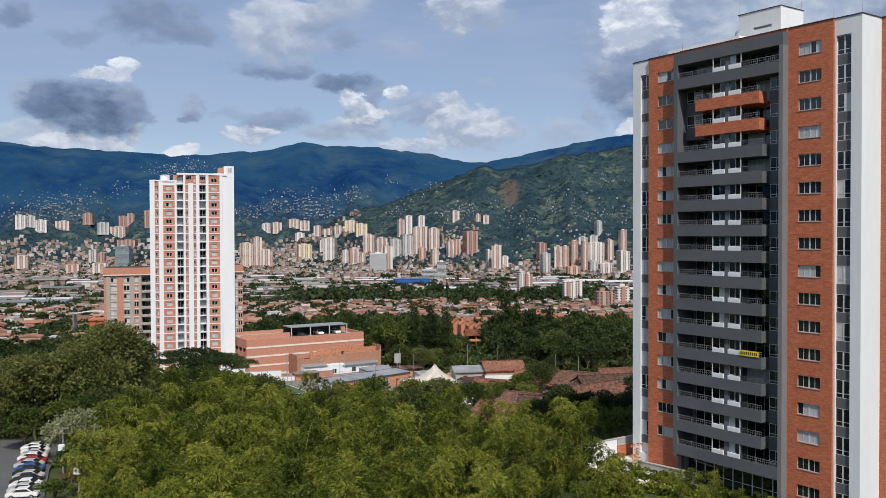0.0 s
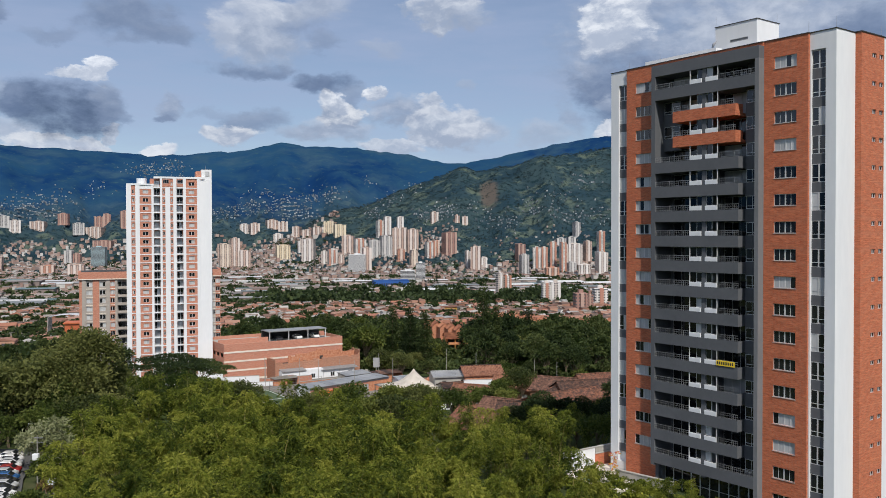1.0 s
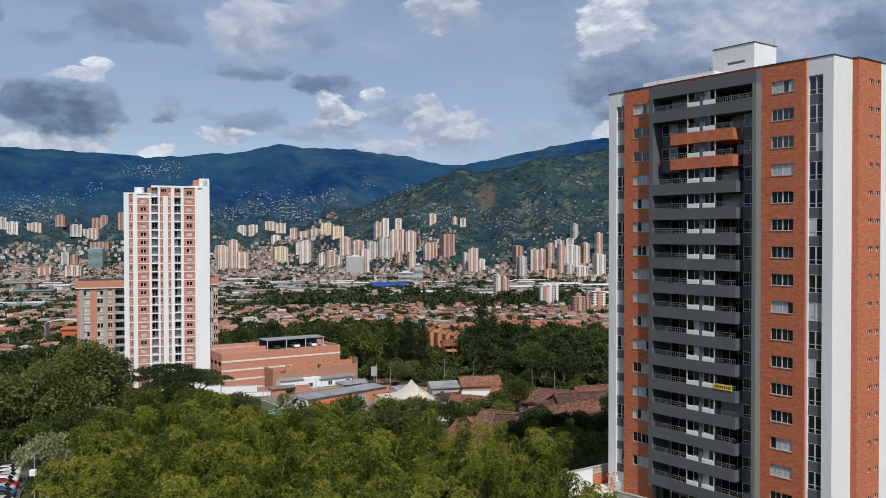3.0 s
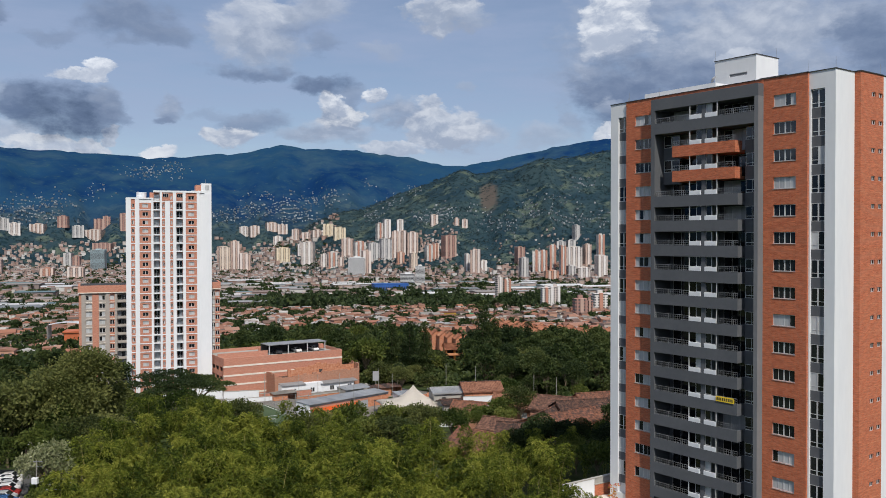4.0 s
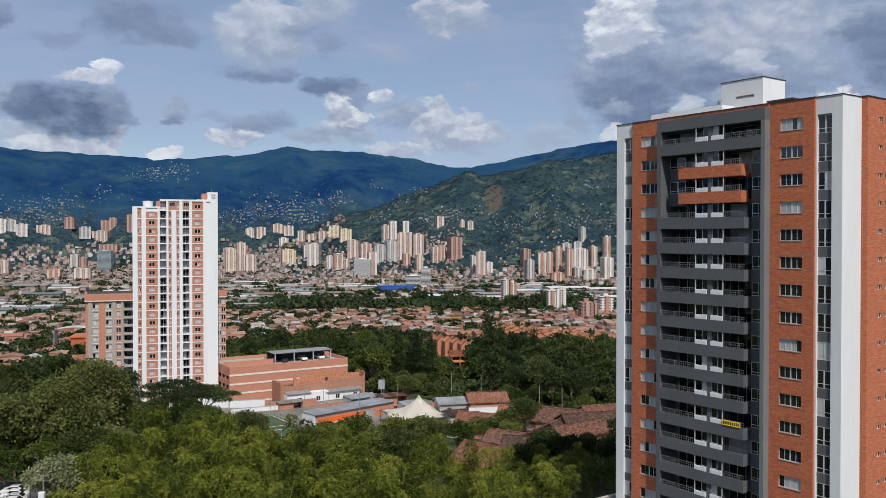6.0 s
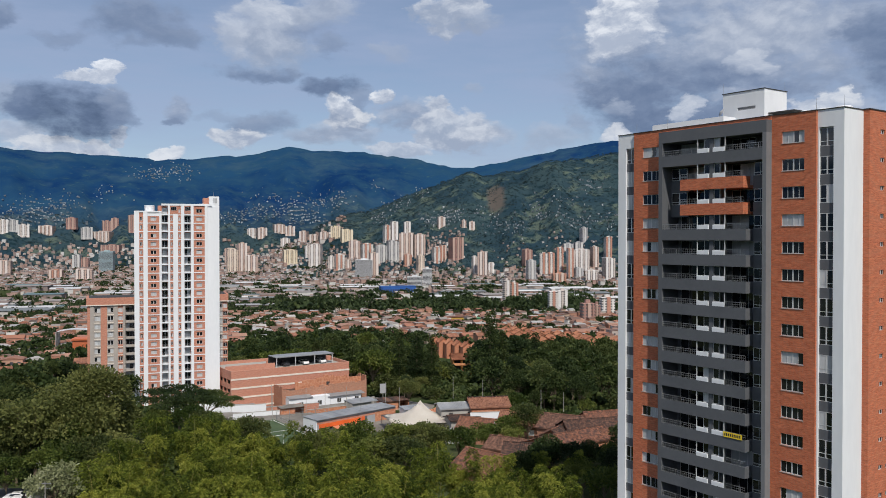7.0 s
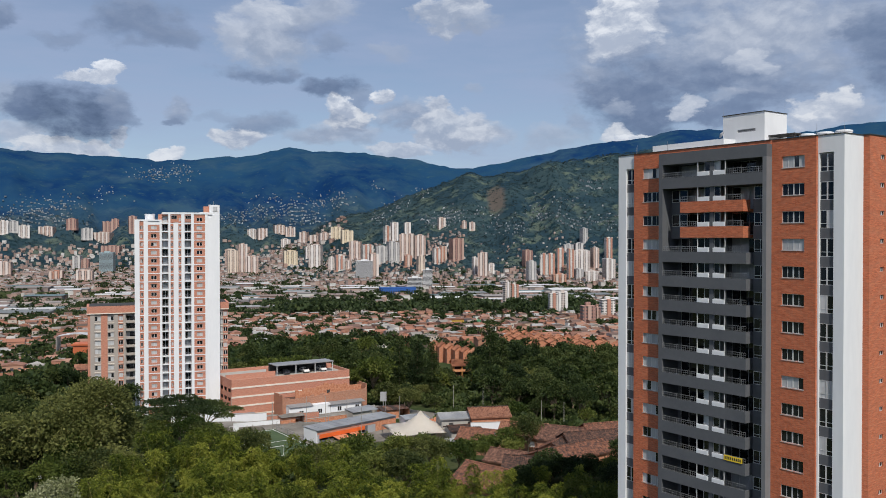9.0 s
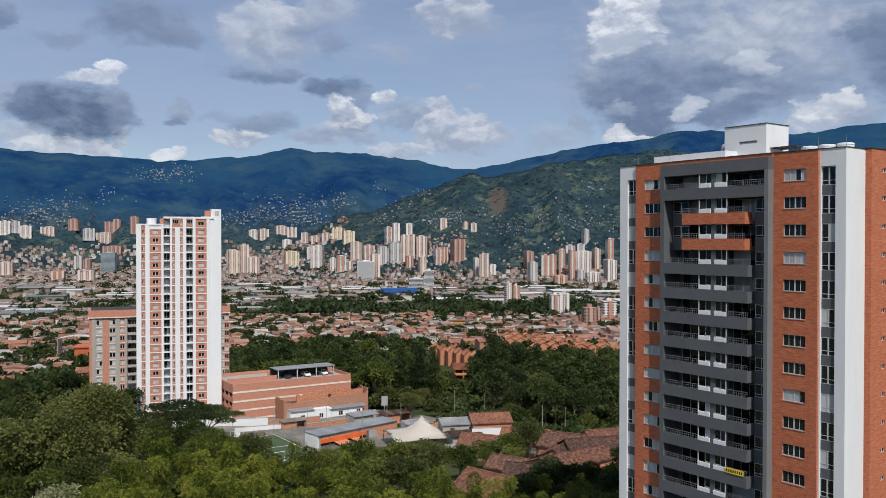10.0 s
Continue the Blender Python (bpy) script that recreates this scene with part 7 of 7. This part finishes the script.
far_woods("park_trees", tree_spots(620, -14, 13, 1060, 1480, 5, 12) + clumped(260, -14, 13, 1060, 1500, 7, 15) + tree_spots(420, -31, -14, 1150, 1800, 5, 10), "leaf_park", "belt of dark park trees in the valley", 60, 0.7)
far_woods("valley_trees", clumped(1300, -31, 14, 1450, 2400, 5, 10) + clumped(1500, -31, -9, 2350, 3250, 4, 9) + clumped(900, -9, 14, 2350, 2660, 4, 8), "leaf_dark", "far dark trees between the houses", 18)
# leaf tones here carry painted distance haze
far_woods("hillside_trees", clumped(4200, -10, 14, 2600, 3650, 2.5, 5) + tree_spots(6500, -10, 14, 2600, 3650, 2.5, 5.5) + tree_spots(2200, -31, -8, 2950, 3700, 4, 8), "leaf_hill_hazed", "wooded clumps on the mountain slopes", 9)


# ---- far high-rise blocks ----
TOWER_TONES = {0: (0.55, 0.49, 0.46), 1: (0.46, 0.24, 0.17), 2: (0.48, 0.36, 0.31), 3: (0.40, 0.40, 0.41), 4: (0.62, 0.52, 0.38), 5: (0.34, 0.46, 0.50), 6: (0.55, 0.45, 0.38), 7: (0.64, 0.62, 0.60), 8: (0.64, 0.66, 0.68), 9: (0.34, 0.20, 0.17)}
PIER_TONES = {7: (0.44, 0.22, 0.16), 0: (0.72, 0.70, 0.69), 2: (0.66, 0.60, 0.57), 9: (0.46, 0.32, 0.27), 1: (0.60, 0.50, 0.45), 3: (0.56, 0.55, 0.54), 4: (0.70, 0.62, 0.48), 6: (0.66, 0.58, 0.50)}
for k, c in TOWER_TONES.items():
    M["tower%d" % k] = material("tower_wall", [tuple(v * 0.9 for v in c), c], scale=30, rough=0.8, rnd=0.6)
    c2 = PIER_TONES.get(k, tuple(v * 0.92 for v in c))
    M["pier%d" % k] = material("tower_pier", [tuple(v * 0.9 for v in c2), c2], scale=30, rough=0.8, rnd=0.6)


def high_rise(x, y, w, h, style):
    label = {0: "pale far high-rise apartment block", 1: "orange brick far apartment block", 2: "pinkish beige far high-rise block", 3: "grey concrete far high-rise block", 4: "cream yellow far apartment block", 5: "far tower with a teal glass front",
             6: "tan far apartment block", 7: "white far tower with orange brick stripes", 8: "white far office block with dark window bands", 9: "brown brick far apartment block"}[style]
    t = thing("high_rise", pose(x, y, ground_z(x, y), 0, 0, town.uniform(-8, 30)), label, "building", "far high-rise blocks")
    d = w * town.uniform(0.6, 0.95)
    floors = int(h / 2.9)
    band = 1.55 if style not in (5, 8) else 1.1
    bm = bmesh.new()
    rings = [(0.0, -8.0)]
    for i in range(floors):
        z = i * h / floors
        rings += [(0.0, z + band), (0.4, z + band), (0.4, (i + 1) * h / floors), (0.0, (i + 1) * h / floors)]
    rings.append((0.0, h + 0.6))
    vs = [[bm.verts.new((sx * (w / 2 - e), sy * (d / 2 - e), z)) for sx, sy in ((-1, -1), (1, -1), (1, 1), (-1, 1))] for e, z in rings]
    for (e0, z0), (e1, z1), r0, r1 in zip(rings, rings[1:], vs, vs[1:]):
        for j in range(4):
            f = bm.faces.new((r0[j], r0[(j + 1) % 4], r1[(j + 1) % 4], r1[j]))
            f.material_index = 1 if e0 == e1 == 0.4 else 0
    bm.faces.new(vs[-1]), bm.faces.new(vs[0][::-1])
    part("wall", bm, "tower%d" % style, t).data.materials.append(M["tower_glass"])
    if style not in (5, 8):
        n = max(3, int(w / 7))
        pale = town.randint(0, 1)
        for i in range(n):
            c = -w / 2 + (i + 0.5) * w / n
            half = w / n * (0.40 if i % 2 == pale else 0.20)
            part("pier", boxes((c - half, c + half, -d / 2 - (1.6 if i % 2 == pale else 0.7), d / 2 + 0.7, -8, h + (town.uniform(0.5, 3.0) if i % 2 == pale else town.uniform(-2.0, 0.5)))), "pier%d" % style if i % 2 == pale else "tower%d" % style, t)
    part("roof_house", boxes((-w * 0.18, w * 0.18, -d * 0.2, d * 0.2, h + 0.6, h + 4.0)), "tower%d" % style, t)


# x, y, width, height, style
LEFT = [(-1196, 2808, 45, 69, 5), (-1325, 2868, 27, 52, 3), (-1303, 2880, 27, 43, 9), (-1120, 2472, 46, 37, 2), (-1257, 2580, 38, 35, 1), (-1425, 3348, 36, 44, 9), (-1398, 3360, 29, 40, 9), (-1314, 3324, 31, 63, 9), (-1304, 3108, 66, 29, 9), (-1516, 3240, 38, 36, 9), (-1411, 3276, 67, 39, 2), (-1454, 3228, 42, 37, 3), (-1596, 3204, 53, 30, 2), (-1650, 3132, 41, 39, 0), (-1702, 3084, 35, 44, 0), (-1677, 3108, 37, 37, 3), (-1465, 2664, 41, 45, 2)]
MIDDLE = [(-747, 2712, 35, 79, 6), (-718, 2724, 28, 96, 2), (-885, 3156, 24, 58, 2), (-682, 2712, 34, 59, 2), (-872, 3468, 38, 32, 0), (-826, 3444, 37, 38, 2), (-768, 3492, 44, 30, 2), (-721, 3492, 40, 31, 2), (-705, 3324, 38, 35, 0), (-585, 2832, 46, 44, 4), (-543, 2916, 16, 37, 0), (-493, 2796, 41, 73, 0), (-627, 3300, 30, 36, 2), (-572, 3216, 33, 37, 2), (-519, 3144, 40, 36, 2), (-463, 3048, 36, 39, 4), (-416, 2988, 40, 38, 4), (-426, 2712, 22, 39, 0)]
MIDDLE_MORE = [(-396, 2688, 29, 46, 7), (-369, 2688, 20, 26, 2), (-363, 2808, 39, 56, 2), (-323, 2796, 37, 56, 7), (-277, 2580, 26, 77, 2)]
CENTRE = [(-303, 2556, 50, 57, 8), (-273, 2976, 23, 55, 7), (-247, 2976, 24, 62, 0), (-204, 3012, 23, 42, 0), (-274, 2784, 39, 53, 3), (-236, 2784, 37, 60, 3), (-205, 2796, 23, 85, 2), (-181, 2808, 27, 74, 2), (-148, 2796, 37, 70, 2), (-183, 2736, 25, 34, 1), (-136, 2628, 22, 56, 6), (-119, 2028, 34, 34, 8), (-96, 2196, 25, 48, 8)]
HILLFOOT = [(-89, 2748, 28, 49, 7), (-67, 2760, 16, 46, 1), (-27, 2748, 41, 65, 9), (-83, 3048, 26, 34, 2), (27, 2988, 21, 23, 2), (-2, 2988, 17, 23, 2), (32, 2616, 16, 54, 0), (55, 2568, 30, 77, 2), (80, 2628, 20, 30, 0), (197, 2664, 28, 52, 9), (193, 2460, 26, 65, 3), (241, 2580, 25, 67, 7), (263, 2580, 20, 67, 7), (290, 2580, 20, 77, 7)]
RIGHT = [(313, 2520, 17, 91, 7), (355, 2592, 50, 70, 0), (335, 2748, 32, 25, 3), (369, 2760, 27, 30, 3), (400, 2616, 22, 64, 2), (451, 2676, 22, 66, 7), (427, 2520, 33, 59, 0), (364, 2436, 36, 37, 0), (393, 2808, 21, 47, 3), (262, 2352, 38, 31, 1), (337, 2520, 26, 33, 3)]
NEARER = [(68, 1375, 11, 43, 0), (80, 1380, 12, 38, 7), (117, 1120, 12, 30, 7), (129, 1120, 13, 31, 0), (123, 850, 13, 23, 9), (134, 860, 7, 21, 9), (171, 1020, 16, 25, 7)]
for x, y, w, h, style in LEFT + MIDDLE + MIDDLE_MORE + CENTRE + HILLFOOT + RIGHT + NEARER:
    high_rise(x, y, w, h, style)
